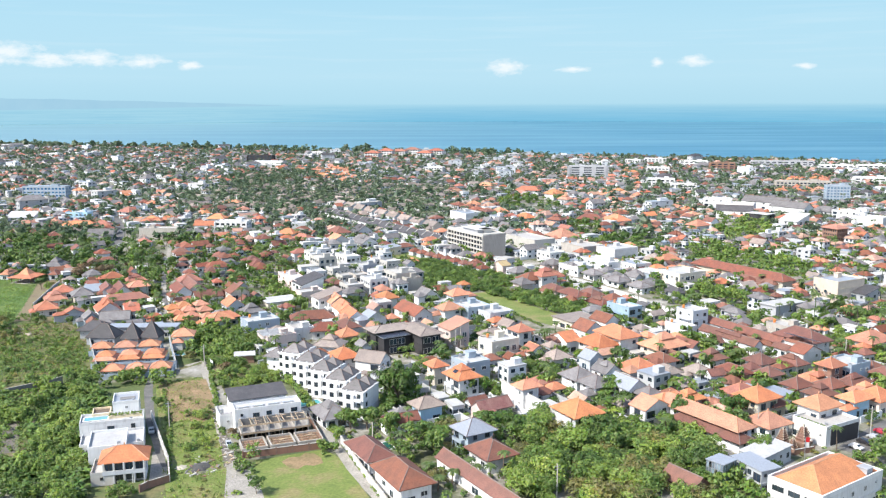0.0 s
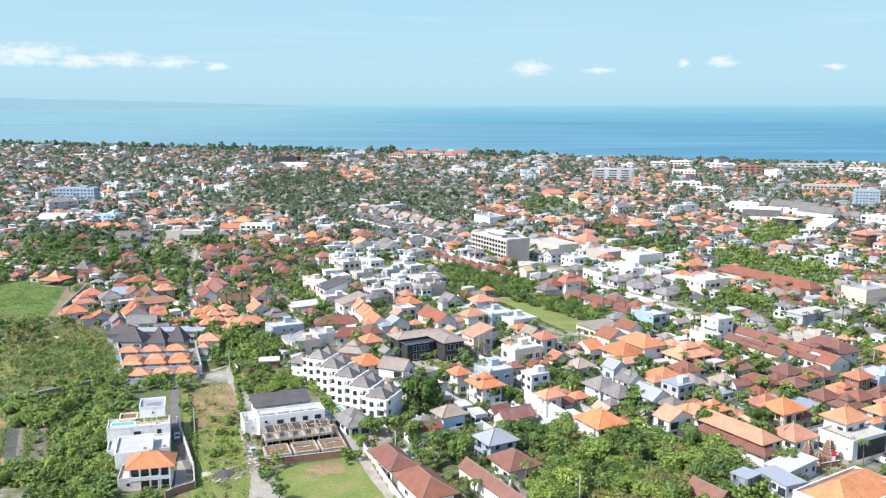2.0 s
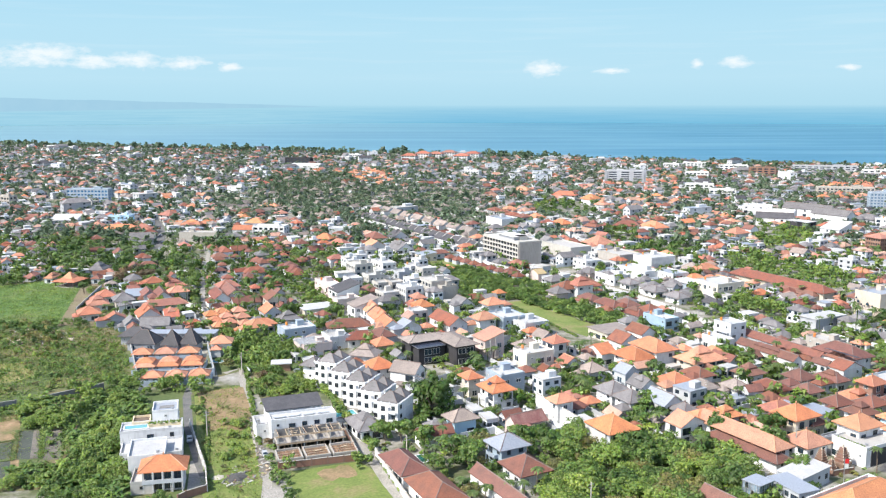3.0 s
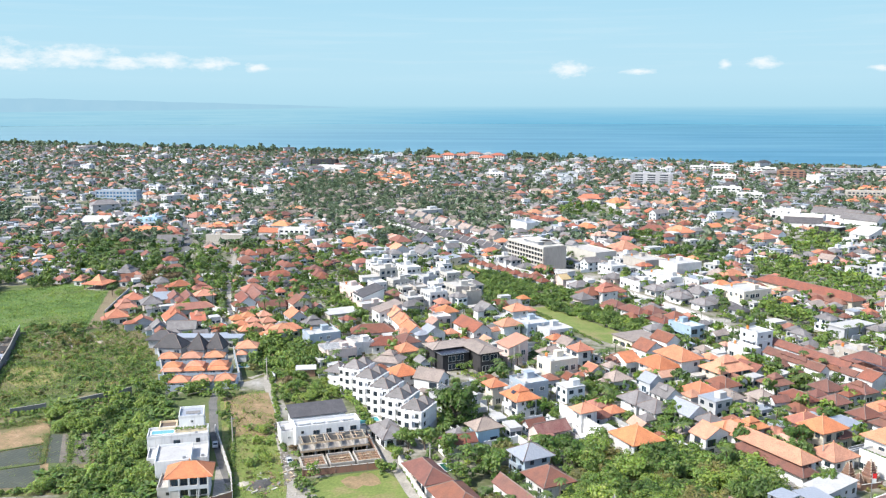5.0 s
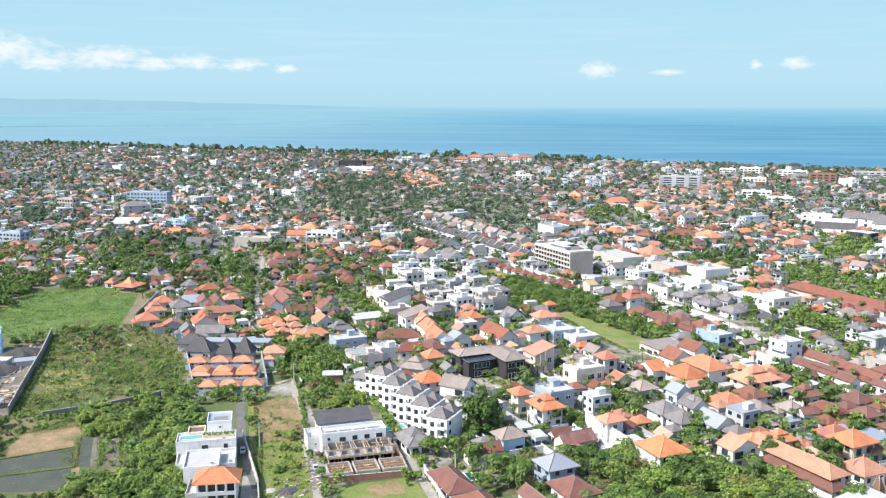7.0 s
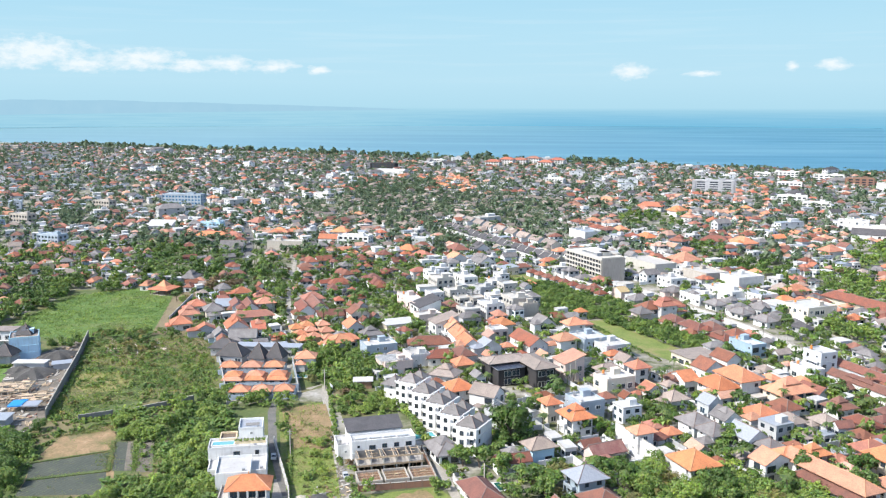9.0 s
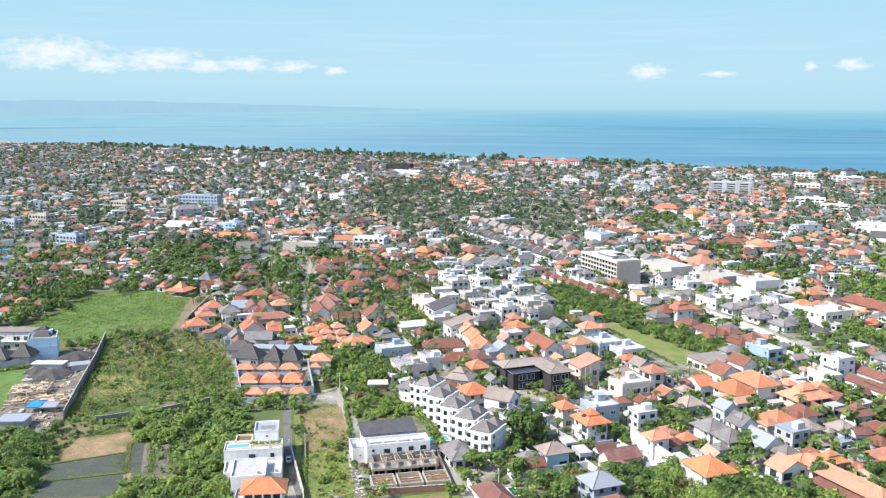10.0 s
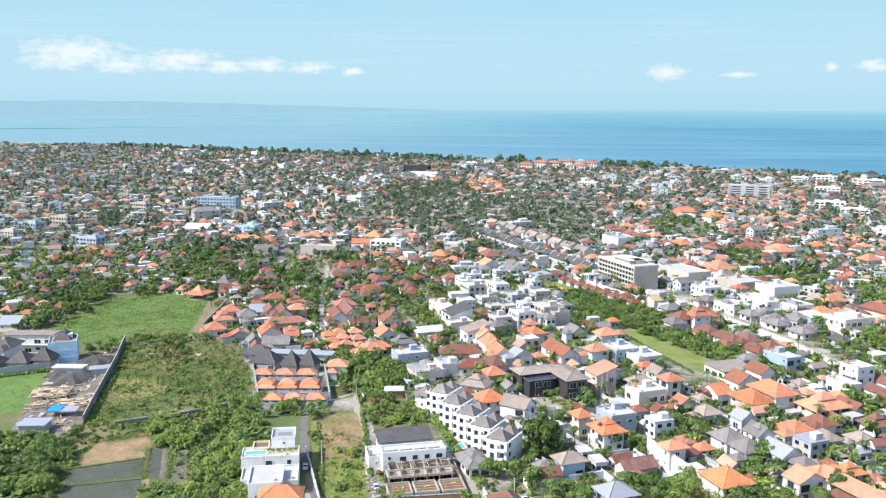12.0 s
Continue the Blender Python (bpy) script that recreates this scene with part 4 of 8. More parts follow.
def fence_wall(points, h, wall, label, thick=0.25):
    """A garden or boundary wall along a line, with a coping and piers."""
    root = new("boundary_wall")
    for (x0, y0), (x1, y1) in zip(points, points[1:]):
        L, az = math.hypot(x1 - x0, y1 - y0), math.degrees(math.atan2(y1 - y0, x1 - x0))
        b = Build().box(0, 0, -0.2, L + thick, thick, h + 0.2)
        part("wall_panel", b, [WALL[wall]], root, m=pose((x0 + x1) / 2, (y0 + y1) / 2, 0, 0, 0, az))
        part("coping", Build().box(0, 0, h, L + thick + 0.1, thick + 0.14, 0.12), [WALL["concrete"]], root, m=pose((x0 + x1) / 2, (y0 + y1) / 2, 0, 0, 0, az))
        n = max(1, int(L / 4))
        for k in range(n + 1):
            part("pier", pier_mesh(h, wall), None, root, m=pose(x0 + (x1 - x0) * k / n, y0 + (y1 - y0) * k / n, 0, 0, 0, az))
        for k in range(int(L / 3) + 1):
            take(x0 + (x1 - x0) * k * 3 / L, y0 + (y1 - y0) * k * 3 / L, 0.5)
    return tagged(root, label, "wall", kind="structure")


def pier_mesh(h, wall):
    key = ("pier", h, wall)
    if key not in SHARED:
        SHARED[key] = Build().box(0, 0, -0.2, 0.4, 0.4, h + 0.42).mesh("pier", [WALL[wall]])
    return SHARED[key]


def strip(name, points, width, mat, label, z=0.06):
    """A lane along a line, mitred at the bends."""
    L, R = [], []
    for i, (x, y) in enumerate(points):
        a_ = points[max(i - 1, 0)]
        c_ = points[min(i + 1, len(points) - 1)]
        dx, dy = c_[0] - a_[0], c_[1] - a_[1]
        q = width / 2 / math.hypot(dx, dy)
        L.append((x - dy * q, y + dx * q)), R.append((x + dy * q, y - dx * q))
        take(x, y, width / 2)
        if i:
            n = max(1, int(math.hypot(x - points[i - 1][0], y - points[i - 1][1]) / width))
            for k in range(n):
                take(points[i - 1][0] + (x - points[i - 1][0]) * k / n, points[i - 1][1] + (y - points[i - 1][1]) * k / n, width / 2)
    return flat(name, L + R[::-1], z, mat, label)


def block(x, y, w, d, h, rot, storeys, wall="white", tiles="white", label="", name="apartment_building", roof="flat", bays=6, balcony=False, glass=None, end=""):
    """A block of several storeys: slabs, recessed window bands broken by piers, parapet or hip roof, plant boxes on the deck."""
    root = new(name)
    root.matrix_basis = pose(x, y, 0, 0, 0, rot)
    hs = h / storeys
    part("core", Build().box(0, 0, -0.3, w - 0.9, d - 0.9, h + 0.3), [glass or GLASS], root, "dark recessed window glass")
    for s in range(storeys + 1):
        t = (0.26 if balcony else 0.52) * hs if 0 < s < storeys else 0.35 * hs
        part("floor_slab", Build().box(0, 0, max(s * hs - t / 2, -0.3), w + (1.2 if balcony and s else 0), d + (1.2 if balcony and s else 0), t), [WALL[wall]], root)
    nb = max(2, int(bays * d / w))
    for sgn in (-1, 1):
        spots = [((k / bays - 0.5) * (w - 0.7), sgn * (d - 0.6) / 2, (0.2 if balcony else 0.36) * w / bays, 0.75) for k in range(bays + 1)]
        spots += [(sgn * (w - 0.6) / 2, (k / nb - 0.5) * (d - 0.7), 0.75, 0.4 * d / nb) for k in range(nb + 1)]
        if y > 900:                                     # too far to tell the piers apart
            wall_face = Build()
            for cx, cy, ww, dd in spots:
                wall_face.box(cx, cy, 0, ww, dd, h)
            part("wall", wall_face, [WALL[wall]], root)
        else:
            for cx, cy, ww, dd in spots:
                part("pier", Build().box(cx, cy, 0, ww, dd, h), [WALL[wall]], root)
    if end:                                             # blind gable wall without openings, its grey tone standing in for shade
        part("end_wall", Build().box(w / 2 + (0.62 if balcony else 0.02), 0, -0.3, 0.3, d - 0.4, h + 1.0), [WALL[end]], root, "blind concrete end wall toned for shade")
    if balcony:                                         # gallery rails and room doors behind them
        for s in range(1, storeys):
            part("gallery_rail", Build().box(0, -d / 2 - 0.52, s * hs + 0.1, w, 0.1, 0.75), [WALL["concrete"]], root)
        part("penthouse", Build().box(0.04 * w, 0, h + 0.4, 0.42 * w, 0.6 * d, 2.3), [WALL["grey"]], root)
        part("penthouse_slab", Build().box(0.04 * w, 0, h + 2.7, 0.47 * w, 0.74 * d, 0.3), [WALL["white"]], root, "pale overhanging roof slab")
    if roof == "hip":
        rise = 0.2 * min(w, d) + 0.5
        top = part("roof", Build().hip(w, d, h + 0.35, rise, 1.0), [ROOF[tiles]], root)
        part("ridge_cap", Build().hip_ridge(w, d, h + 0.35, rise, 1.0), [RIDGE], top)
    else:
        top = part("roof", Build().box(0, 0, h + 0.3, w - 0.6, d - 0.6, 0.2), [ROOF[tiles]], root)
        p = Build()
        for cx, cy, ww, dd in ((0, -d / 2 + 0.12, w, 0.25), (0, d / 2 - 0.12, w, 0.25), (-w / 2 + 0.12, 0, 0.25, d - 0.5), (w / 2 - 0.12, 0, 0.25, d - 0.5)):
            p.box(cx, cy, h + 0.35, ww, dd, 0.9)
        part("parapet", p, [WALL[wall]], top)
        part("roof_hatch", Build().box(0.2 * w, 0.1 * d, h + 0.4, 0.16 * w, 0.35 * d, 2.4).box(0.2 * w, 0.1 * d, h + 2.8, 0.18 * w, 0.4 * d, 0.2), [WALL[wall]], top)
        part("water_tank", tank_mesh(), None, top, "steel rooftop water tank", pose(-0.3 * w, 0.1 * d, h + 0.5))
    tagged(root, label, "building")
    take_box(x, y, w + 2, d + 2, rot)
    return root


def townhouse(x, y, rot=-20):
    """White three-storey town house of a stepped terrace, with two grey hip roofs, cornices and a bay."""
    root = new("townhouse")
    root.matrix_basis = pose(x, y, 0, 0, 0, rot)
    w, d, h = 8.6, 12.0, 9.0
    shell = part("wall", Build().box(0, 0, -0.3, w, d, h + 0.3).box(-0.4, -d / 2 - 0.5, -0.3, w * 0.42, 1.2, h - 0.6), [WALL["bright"]], root)
    for s in (1, 2):
        part("string_course", Build().box(0, 0, h * s / 3 - 0.12, w + 0.24, d + 0.24, 0.26), [WALL["bright"]], root)
    part("cornice", Build().box(0, 0, h - 0.3, w + 0.3, d + 0.3, 0.35), [WALL["bright"]], root)
    for cy, cx, ww, dd, up in ((-2.4, 0.2, 7.2, 6.0, 2.7), (3.2, 0.9, 5.8, 5.0, 2.3)):
        top = part("roof", Build().hip(ww - 0.8, dd - 0.8, h + 0.4, up, 0.4, 0, cx, cy), [ROOF["grey"]], root, "grey tile hip roof")
        part("ridge_cap", Build().hip_ridge(ww - 0.8, dd - 0.8, h + 0.4, up, 0.4), [RIDGE_GREY], top, "", pose(cx, cy, 0))
    for k in range(8):
        part("merlon", Build().box(-w / 2 - 0.1 + (w + 0.2) * (k % 4) / 3, -d / 2 - 0.15, h + 0.05, 0.5, 0.3, 0.55) if k < 4 else Build().box(-w / 2 - 0.15 if k < 6 else w / 2 + 0.15, -3.0 + 5.5 * (k % 2), h + 0.05, 0.3, 0.5, 0.55), [WALL["bright"]], root)
    for s in range(3):
        z = s * h / 3 + 0.95
        for o in (-3.6, 2.7):
            part("window", window_mesh(1.2, 1.4, True), None, shell, m=pose(o, -d / 2, z))
        part("window", window_mesh(1.4, 1.6, True), None, shell, m=pose(-0.4, -d / 2 - 1.1, z - 0.1))
        part("window", window_mesh(1.2, 1.4, True), None, shell, m=pose(0, 0, 0, 0, 0, 90) @ pose(-3.6, -w / 2, z))
        part("balcony", Build().box(2.7, -d / 2 - 0.5, z - 0.9, 2.4, 1.0, 0.2).box(2.7, -d / 2 - 0.95, z - 0.7, 2.4, 0.12, 0.8), [WALL["bright"]], root)
    tagged(root, "white three-storey town house with grey tile hip roofs", "house", "stepped white terrace")
    take_box(x, y, w + 2, d + 2, rot)


def pool(name, x, y, w, d, rot, z=0.0, label="small turquoise swimming pool with pale stone edge", water=POOL):
    root = new(name)
    root.matrix_basis = pose(x, y, z, 0, 0, rot)
    b = Build()
    for cx, cy, ww, dd in ((0, -d / 2, w + 0.9, 0.45), (0, d / 2, w + 0.9, 0.45), (-w / 2, 0, 0.45, d - 0.45), (w / 2, 0, 0.45, d - 0.45)):
        b.box(cx, cy, 0.0, ww, dd, 0.22)
    part("pool_edge", b, [WALL["white"]], root)
    part("pool_surface", Build().box(0, 0, 0.0, w - 0.3, d - 0.3, 0.12), [water], root)
    tagged(root, label, "pool")
    take_box(x, y, w, d, rot)


def car(x, y, rot, paint, label):
    root = new("car")
    root.matrix_basis = pose(x, y, 0.08, 0, 0, rot)
    b = Build()
    prof = [(-2.05, 0.35), (-2.1, 0.85), (-1.1, 0.95), (-0.55, 1.45), (1.15, 1.48), (1.9, 1.0), (2.08, 0.9), (2.1, 0.35)]
    n = len(prof)
    vs = [(px, sy * (0.86 if pz < 1.2 else 0.68), pz) for sy in (-1, 1) for px, pz in prof]
    b.add(vs, [tuple(range(n))[::-1], tuple(range(n, 2 * n))] + [(i, (i + 1) % n, n + (i + 1) % n, n + i) for i in range(n)])
    part("body", b, [paint], root)
    g = Build().add([(-1.05, -0.7, 0.99), (-1.05, 0.7, 0.99), (-0.58, 0.6, 1.43), (-0.58, -0.6, 1.43)], [(0, 1, 2, 3)])
    part("windscreen", g, [GLASS], root, m=pose(-0.03, 0, 0.03))
    part("rear_window", Build().add([(1.2, -0.6, 1.44), (1.2, 0.6, 1.44), (1.82, 0.7, 1.05), (1.82, -0.7, 1.05)], [(0, 1, 2, 3)]), [GLASS], root, m=pose(0.03, 0, 0.03))
    key = "wheel"
    if key not in SHARED:
        wb = Build()
        ring = [(0.32 * math.cos(math.pi * i / 5), 0.32 * math.sin(math.pi * i / 5)) for i in range(10)]
        wb.add([(p, s, q) for s in (-0.1, 0.1) for p, q in ring], [tuple(range(10)), tuple(range(19, 9, -1))] + [(i, (i + 1) % 10, 10 + (i + 1) % 10, 10 + i) for i in range(10)])
        SHARED[key] = wb.mesh("wheel", [DARKFRAME])
    for sx in (-1.3, 1.35):
        for sy in (-0.8, 0.8):
            part("wheel", SHARED[key], None, root, m=pose(sx, sy, 0.32))
    tagged(root, label, "car")


OPENLAND = [(-194.8, 210.3), (-339.5, 377.8), (-288.6, 404.1), (-294.8, 495.2), (-237.7, 514.3), (-171.6, 408.1), (-128.3, 313.1), (-101.2, 226.9)]
WOODLOTS = [[(-15.9, 548.3), (1.4, 560.2), (16.8, 532.3), (33.5, 506.9), (56.1, 457.0), (69.7, 418.3), (65.3, 404.6), (57.9, 404.7), (40.1, 430.8), (20.5, 459.0), (-9.8, 472.5), (-16.1, 501.0)], [(152.3, 585.6), (185.1, 596.6), (219.4, 521.4), (195.0, 466.3), (179.0, 494.4), (162.7, 537.3)], [(132.1, 677.9), (162.3, 632.0), (140.1, 574.7), (111.2, 622.6)], [(238.2, 756.5), (270.5, 699.9), (229.8, 625.4), (201.6, 653.0)], [(137.9, 473.1), (157.9, 439.3), (146.8, 419.5), (130.8, 455.9)], [(-121.1, 390.1), (-88.0, 393.8), (-73.6, 359.2), (-81.4, 331.0), (-99.1, 331.2)], [(-117.3, 502.6), (-104.1, 519.7), (-71.5, 459.0), (-67.6, 413.2), (-87.8, 426.5)], [(51.7, 926.1), (130.8, 935.1), (115.3, 824.9), (55.4, 809.0)], [(104.9, 734.0), (132.9, 744.2), (114.5, 641.0), (95.7, 655.2)]]
KEEP += WOODLOTS + [[(-156.7, 220.7), (-167.6, 249.4), (-170.3, 272.6), (-159.2, 284.1), (-134.8, 269.9), (-123.3, 242.2), (-137.4, 238.0), (-130.5, 225.4)], [(-80.7, 305.4), (-46.0, 308.9), (-35.0, 243.8), (-58.0, 235.1)], [(-55.9, 236.7), (-35.7, 244.7), (-30.7, 237.6), (-18.2, 206.1), (-47.4, 206.4)], [(-129.6, 300.9), (-109.6, 303.8), (-73.8, 221.3), (-90.7, 211.4)], [(-155.4, 371.1), (-116.1, 370.6), (-99.9, 317.6), (-131.2, 315.2)], [(10.5, 464.8), (25.5, 471.9), (70.0, 406.8), (61.8, 366.4), (39.8, 364.9), (16.4, 407.5)], [(-44.0, 582.6), (-15.7, 588.8), (1.9, 540.2), (-12.6, 527.2)]]
# ---------------------------------------------------------------- fields, lanes and walls of the open land
flat("open_land", OPENLAND, 0.02, MEADOW, "rough open land of weeds and grass")
flat("open_land", [(-128.3, 398.6), (-82.0, 403.4), (-58.4, 300.1), (-77.0, 294.2), (-93.0, 334.9), (-101.7, 323.9)], 0.02, MEADOW, "rough open land of weeds and grass")
flat("open_land", [(-98.0, 206.8), (-132.1, 294.8), (-110.8, 313.6), (-89.9, 314.7), (-55.3, 206.4)], 0.035, MEADOW, "rough open land of weeds and grass")
flat("green_field", [(-276.7, 386.9), (-284.8, 433.8), (-287.9, 480.0), (-262.7, 502.8), (-232.6, 496.6), (-201.5, 400.5), (-235.4, 390.0)], 0.05, FIELD, "lush green field of tall grass")
flat("dry_field", [(-232.6, 496.6), (-218.0, 499.2), (-189.8, 402.6), (-201.5, 400.5)], 0.05, SOIL, "dry pale brown strip of field")
flat("meadow", [(-181.9, 278.9), (-207.2, 343.8), (-224.5, 385.7), (-171.9, 401.5), (-134.9, 322.2), (-162.4, 305.7), (-175.5, 287.1)], 0.05, MEADOW, "overgrown meadow of weeds and dry grass")
flat("rough_ground", [(-218.5, 386.7), (-171.9, 401.5), (-158.9, 370.1), (-188.8, 357.5), (-204.9, 361.8)], 0.09, SOIL, "bare brown rough ground")
flat("dry_grass", [(-196.0, 320.6), (-201.3, 335.0), (-190.0, 340.3), (-176.4, 333.2), (-172.9, 318.9), (-184.6, 311.2)], 0.09, STRAW, "patch of dry yellow grass")
flat("building_site", [(-204.8, 266.4), (-239.2, 346.7), (-235.7, 365.6), (-229.4, 391.1), (-209.4, 347.7), (-186.8, 286.8), (-182.4, 262.5)], 0.06, SITE, "dusty grey building site")
flat("paddy", [(-279.5, 321.0), (-236.6, 342.8), (-213.9, 296.5), (-236.4, 269.2)], 0.05, PADDY, "bright green paddy plot")
flat("ploughed_plot", [(-157.0, 222.6), (-167.6, 249.4), (-170.3, 272.6), (-159.2, 284.1), (-150.1, 268.2), (-129.5, 227.4)], 0.05, DRYSOIL, "ploughed brown soil plot")
flat("covered_plot", [(-166.6, 244.7), (-146.5, 257.4), (-140.4, 243.6), (-160.9, 233.9)], 0.09, NET, "grey-green plot under crop netting")
flat("covered_plot", [(-160.3, 232.6), (-139.6, 242.2), (-137.9, 239.1), (-133.4, 226.9), (-157.3, 222.6)], 0.09, NET, "grey-green plot under crop netting")
for edge, label in (([(-166.9, 244.6), (-146.6, 257.9), (-146.9, 258.5), (-167.4, 245.4)], "grassy bund beside crop netting"), ([(-160.9, 233.9), (-140.4, 243.6), (-139.6, 242.2), (-160.3, 232.6)], "grassy bund between two netted plots"), ([(-150.6, 266.2), (-149.4, 266.5), (-138.6, 242.8), (-139.6, 242.2)], "grassy bund beside vegetable beds")):
    flat("field_bund", edge, 0.04, MEADOW, label, 0.28)
flat("vegetable_plot", [(-148.8, 266.0), (-142.9, 267.0), (-132.4, 244.3), (-138.3, 243.3)], 0.07, NET, "narrow grey vegetable bed")
flat("field_path", [(-145.0, 266.8), (-142.9, 267.0), (-132.4, 244.3), (-134.6, 243.9)], 0.1, SITE, "dusty trodden path beside a bed")
flat("vegetable_plot", [(-141.3, 268.3), (-137.0, 270.0), (-125.5, 244.1), (-130.3, 243.3)], 0.07, SITE, "narrow pale bare soil vegetable bed")
flat("vegetable_plot", [(-135.9, 270.7), (-133.3, 272.7), (-127.4, 257.1), (-129.4, 256.6)], 0.07, SOIL, "narrow bare soil vegetable bed")
flat("grass_bank", [(-171.0, 271.9), (-163.2, 292.9), (-158.0, 283.1), (-165.1, 265.5)], 0.07, MEADOW, "grassy bank beside the plots")
flat("meadow", [(-105.1, 305.7), (-89.9, 314.7), (-74.9, 272.0), (-65.2, 244.1), (-55.6, 208.0), (-70.9, 208.1), (-85.3, 248.6)], 0.05, GRASS, "rough grass strip between two lanes")
flat("dry_strip", [(-104.0, 305.4), (-97.0, 309.6), (-88.8, 312.6), (-80.5, 290.5), (-75.6, 274.0), (-79.0, 266.0), (-83.5, 270.5), (-88.0, 268.0), (-92.5, 278.5)], 0.075, DRYSOIL, "dry orange-brown strip with thin grass")
flat("dusty_yard", [(-78.6, 281.5), (-72.6, 281.0), (-69.4, 262.0), (-63.6, 244.5), (-60.6, 239.2), (-62.6, 232.0), (-66.8, 246.5), (-71.6, 262.0)], 0.075, SITE, "dusty grey yard beside a building site")
flat("lawn", [(-55.1, 237.9), (-36.3, 245.5), (-31.1, 238.8), (-18.3, 207.6), (-46.3, 207.9), (-54.1, 224.6)], 0.05, GRASS, "mown green lawn with a worn patch")
flat("bare_patch", [(-60.0, 226.5), (-52.5, 227.5), (-46.9, 211.0), (-56.0, 209.5)], 0.09, LANE, "pale gravel patch beside the lane")
flat("worn_patch", [(-47.5, 236.6), (-45.8, 239.8), (-42.9, 240.2), (-41.6, 243.0), (-39.1, 242.6), (-36.7, 239.3), (-35.5, 235.7), (-37.8, 233.8), (-40.4, 234.2), (-42.0, 231.5), (-44.5, 232.3)], 0.09, DRYSOIL, "worn brown patch in the lawn")
flat("lawn", [(12.1, 457.7), (22.5, 461.8), (57.9, 404.7), (47.9, 388.9), (22.9, 426.1)], 0.05, GRASS, "long mown green field between gardens")
flat("lawn", [(-43.3, 582.6), (-15.6, 586.5), (1.2, 540.2), (-12.7, 529.0)], 0.05, GRASS, "long mown green field between gardens")
strip("lane", [(-55.3, 206.4), (-60.4, 232.1), (-68.6, 255.0), (-80.9, 291.3), (-92.3, 323.8), (-95.6, 336.5), (-100.6, 329.0)], 2.7, LANE, "pale concrete lane with dusty edges")
# Dark surface: the villa's shadow is included in the lane's tone.
strip("lane", [(-103.0, 324.0), (-108.7, 312.3), (-106.1, 300.6), (-95.2, 269.7), (-84.0, 244.3), (-78.8, 233.8)], 2.9, ASPHALT, "narrow concrete lane beside a white house", 0.07)
strip("lane", [(-41.0, 269.1), (-34.6, 251.6), (-26.7, 231.0), (-15.1, 206.1)], 3.0, LANE, "narrow concrete lane along a white wall")
strip("road", [(115.3, 242.4), (124.3, 250.9), (145.9, 269.8)], 7.0, ASPHALT, "grey asphalt street with parked cars")
strip("lane", [(-2.2, 635.3), (41.5, 559.5), (70.1, 502.9), (95.3, 455.0), (109.7, 415.3), (122.2, 369.3)], 8.0, LANE, "long pale concrete street between garden walls")
for (xa, ya), (xb, yb) in zip([(-2.2, 635.3), (41.5, 559.5), (70.1, 502.9), (95.3, 455.0), (109.7, 415.3)], [(41.5, 559.5), (70.1, 502.9), (95.3, 455.0), (109.7, 415.3), (122.2, 369.3)]):
    for k in range(24):
        take(xa + (xb - xa) * k / 24, ya + (yb - ya) * k / 24 - 4, 7)
strip("lane", [(118.0, 470.5), (142.4, 423.2), (158.0, 379.4)], 5.0, LANE, "pale concrete street between garden walls")
strip("road", [(-225.7, 597.4), (-255.8, 692.3), (-292.5, 780.6)], 7.0, ASPHALT, "grey asphalt road into the town")
strip("lane", [(-111.9, 542.2), (-80.6, 459.1), (-48.9, 392.3), (-37.2, 377.1)], 4.0, LANE, "narrow pale lane between houses")
strip("lane", [(-192.2, 608.7), (-164.6, 506.8), (-150.1, 460.2), (-128.3, 398.6), (-109.7, 351.1)], 2.6, LANE, "narrow pale lane between houses")
strip("lane", [(-9.1, 333.9), (-20.1, 334.1), (-36.4, 367.7)], 3.5, LANE, "narrow pale lane between houses")
fence_wall([(-229.4, 391.1), (-214.0, 355.6), (-196.4, 311.2), (-184.9, 283.0)], 3.6, "cement", "long grey concrete boundary wall")
fence_wall([(-171.7, 282.4), (-162.4, 288.8)], 2.4, "cement", "short grey concrete wall in the scrub")
fence_wall([(-155.7, 292.4), (-139.8, 308.4)], 2.4, "cement", "grey concrete wall in the scrub")
fence_wall([(-151.8, 363.8), (-131.3, 319.3), (-103.7, 326.1), (-117.6, 363.3)], 3.0, "bluegrey", "blue-grey compound wall round small villas")
fence_wall([(-32.1, 250.2), (-24.2, 229.5), (-15.5, 207.6)], 2.2, "white", "white garden wall along the lane")
fence_wall([(-58.9, 239.1), (-36.4, 246.4), (-45.2, 271.7)], 2.0, "brick", "unrendered brown block wall round a building site")
fence_wall([(-75.1, 223.7), (-79.5, 219.6), (-80.8, 217.2)], 2.0, "brick", "unrendered garden wall")
fence_wall([(-95.7, 272.3), (-79.0, 235.3), (-75.1, 223.7)], 2.2, "white", "white garden wall of a villa")
fence_wall([(48.2, 533.6), (68.9, 494.6), (93.9, 448.2), (108.2, 409.6), (119.8, 365.7)], 2.6, "white", "long white street wall")
fence_wall([(18.5, 290.2), (29.9, 268.4), (37.0, 255.4)], 6.5, "white", "high white blank boundary wall")
fence_wall([(-204.7, 428.2), (-215.7, 483.3)], 2.5, "grey", "grey field boundary wall")
fence_wall([(-183.2, 472.2), (-137.0, 427.2)], 2.4, "white", "white garden wall between houses")

# ---------------------------------------------------------------- landmark buildings
for px_, py_ in ([(-55.3, 317.6), (-48.4, 306.3), (-41.6, 295.8), (-35.0, 285.3), (-28.3, 274.3)]):
    townhouse(px_ - 0.8, py_ + 2.3)
house(-64.0, 324.6, 7, 8, 6, -20, "hip", "grey", "bright", group="stepped white terrace")

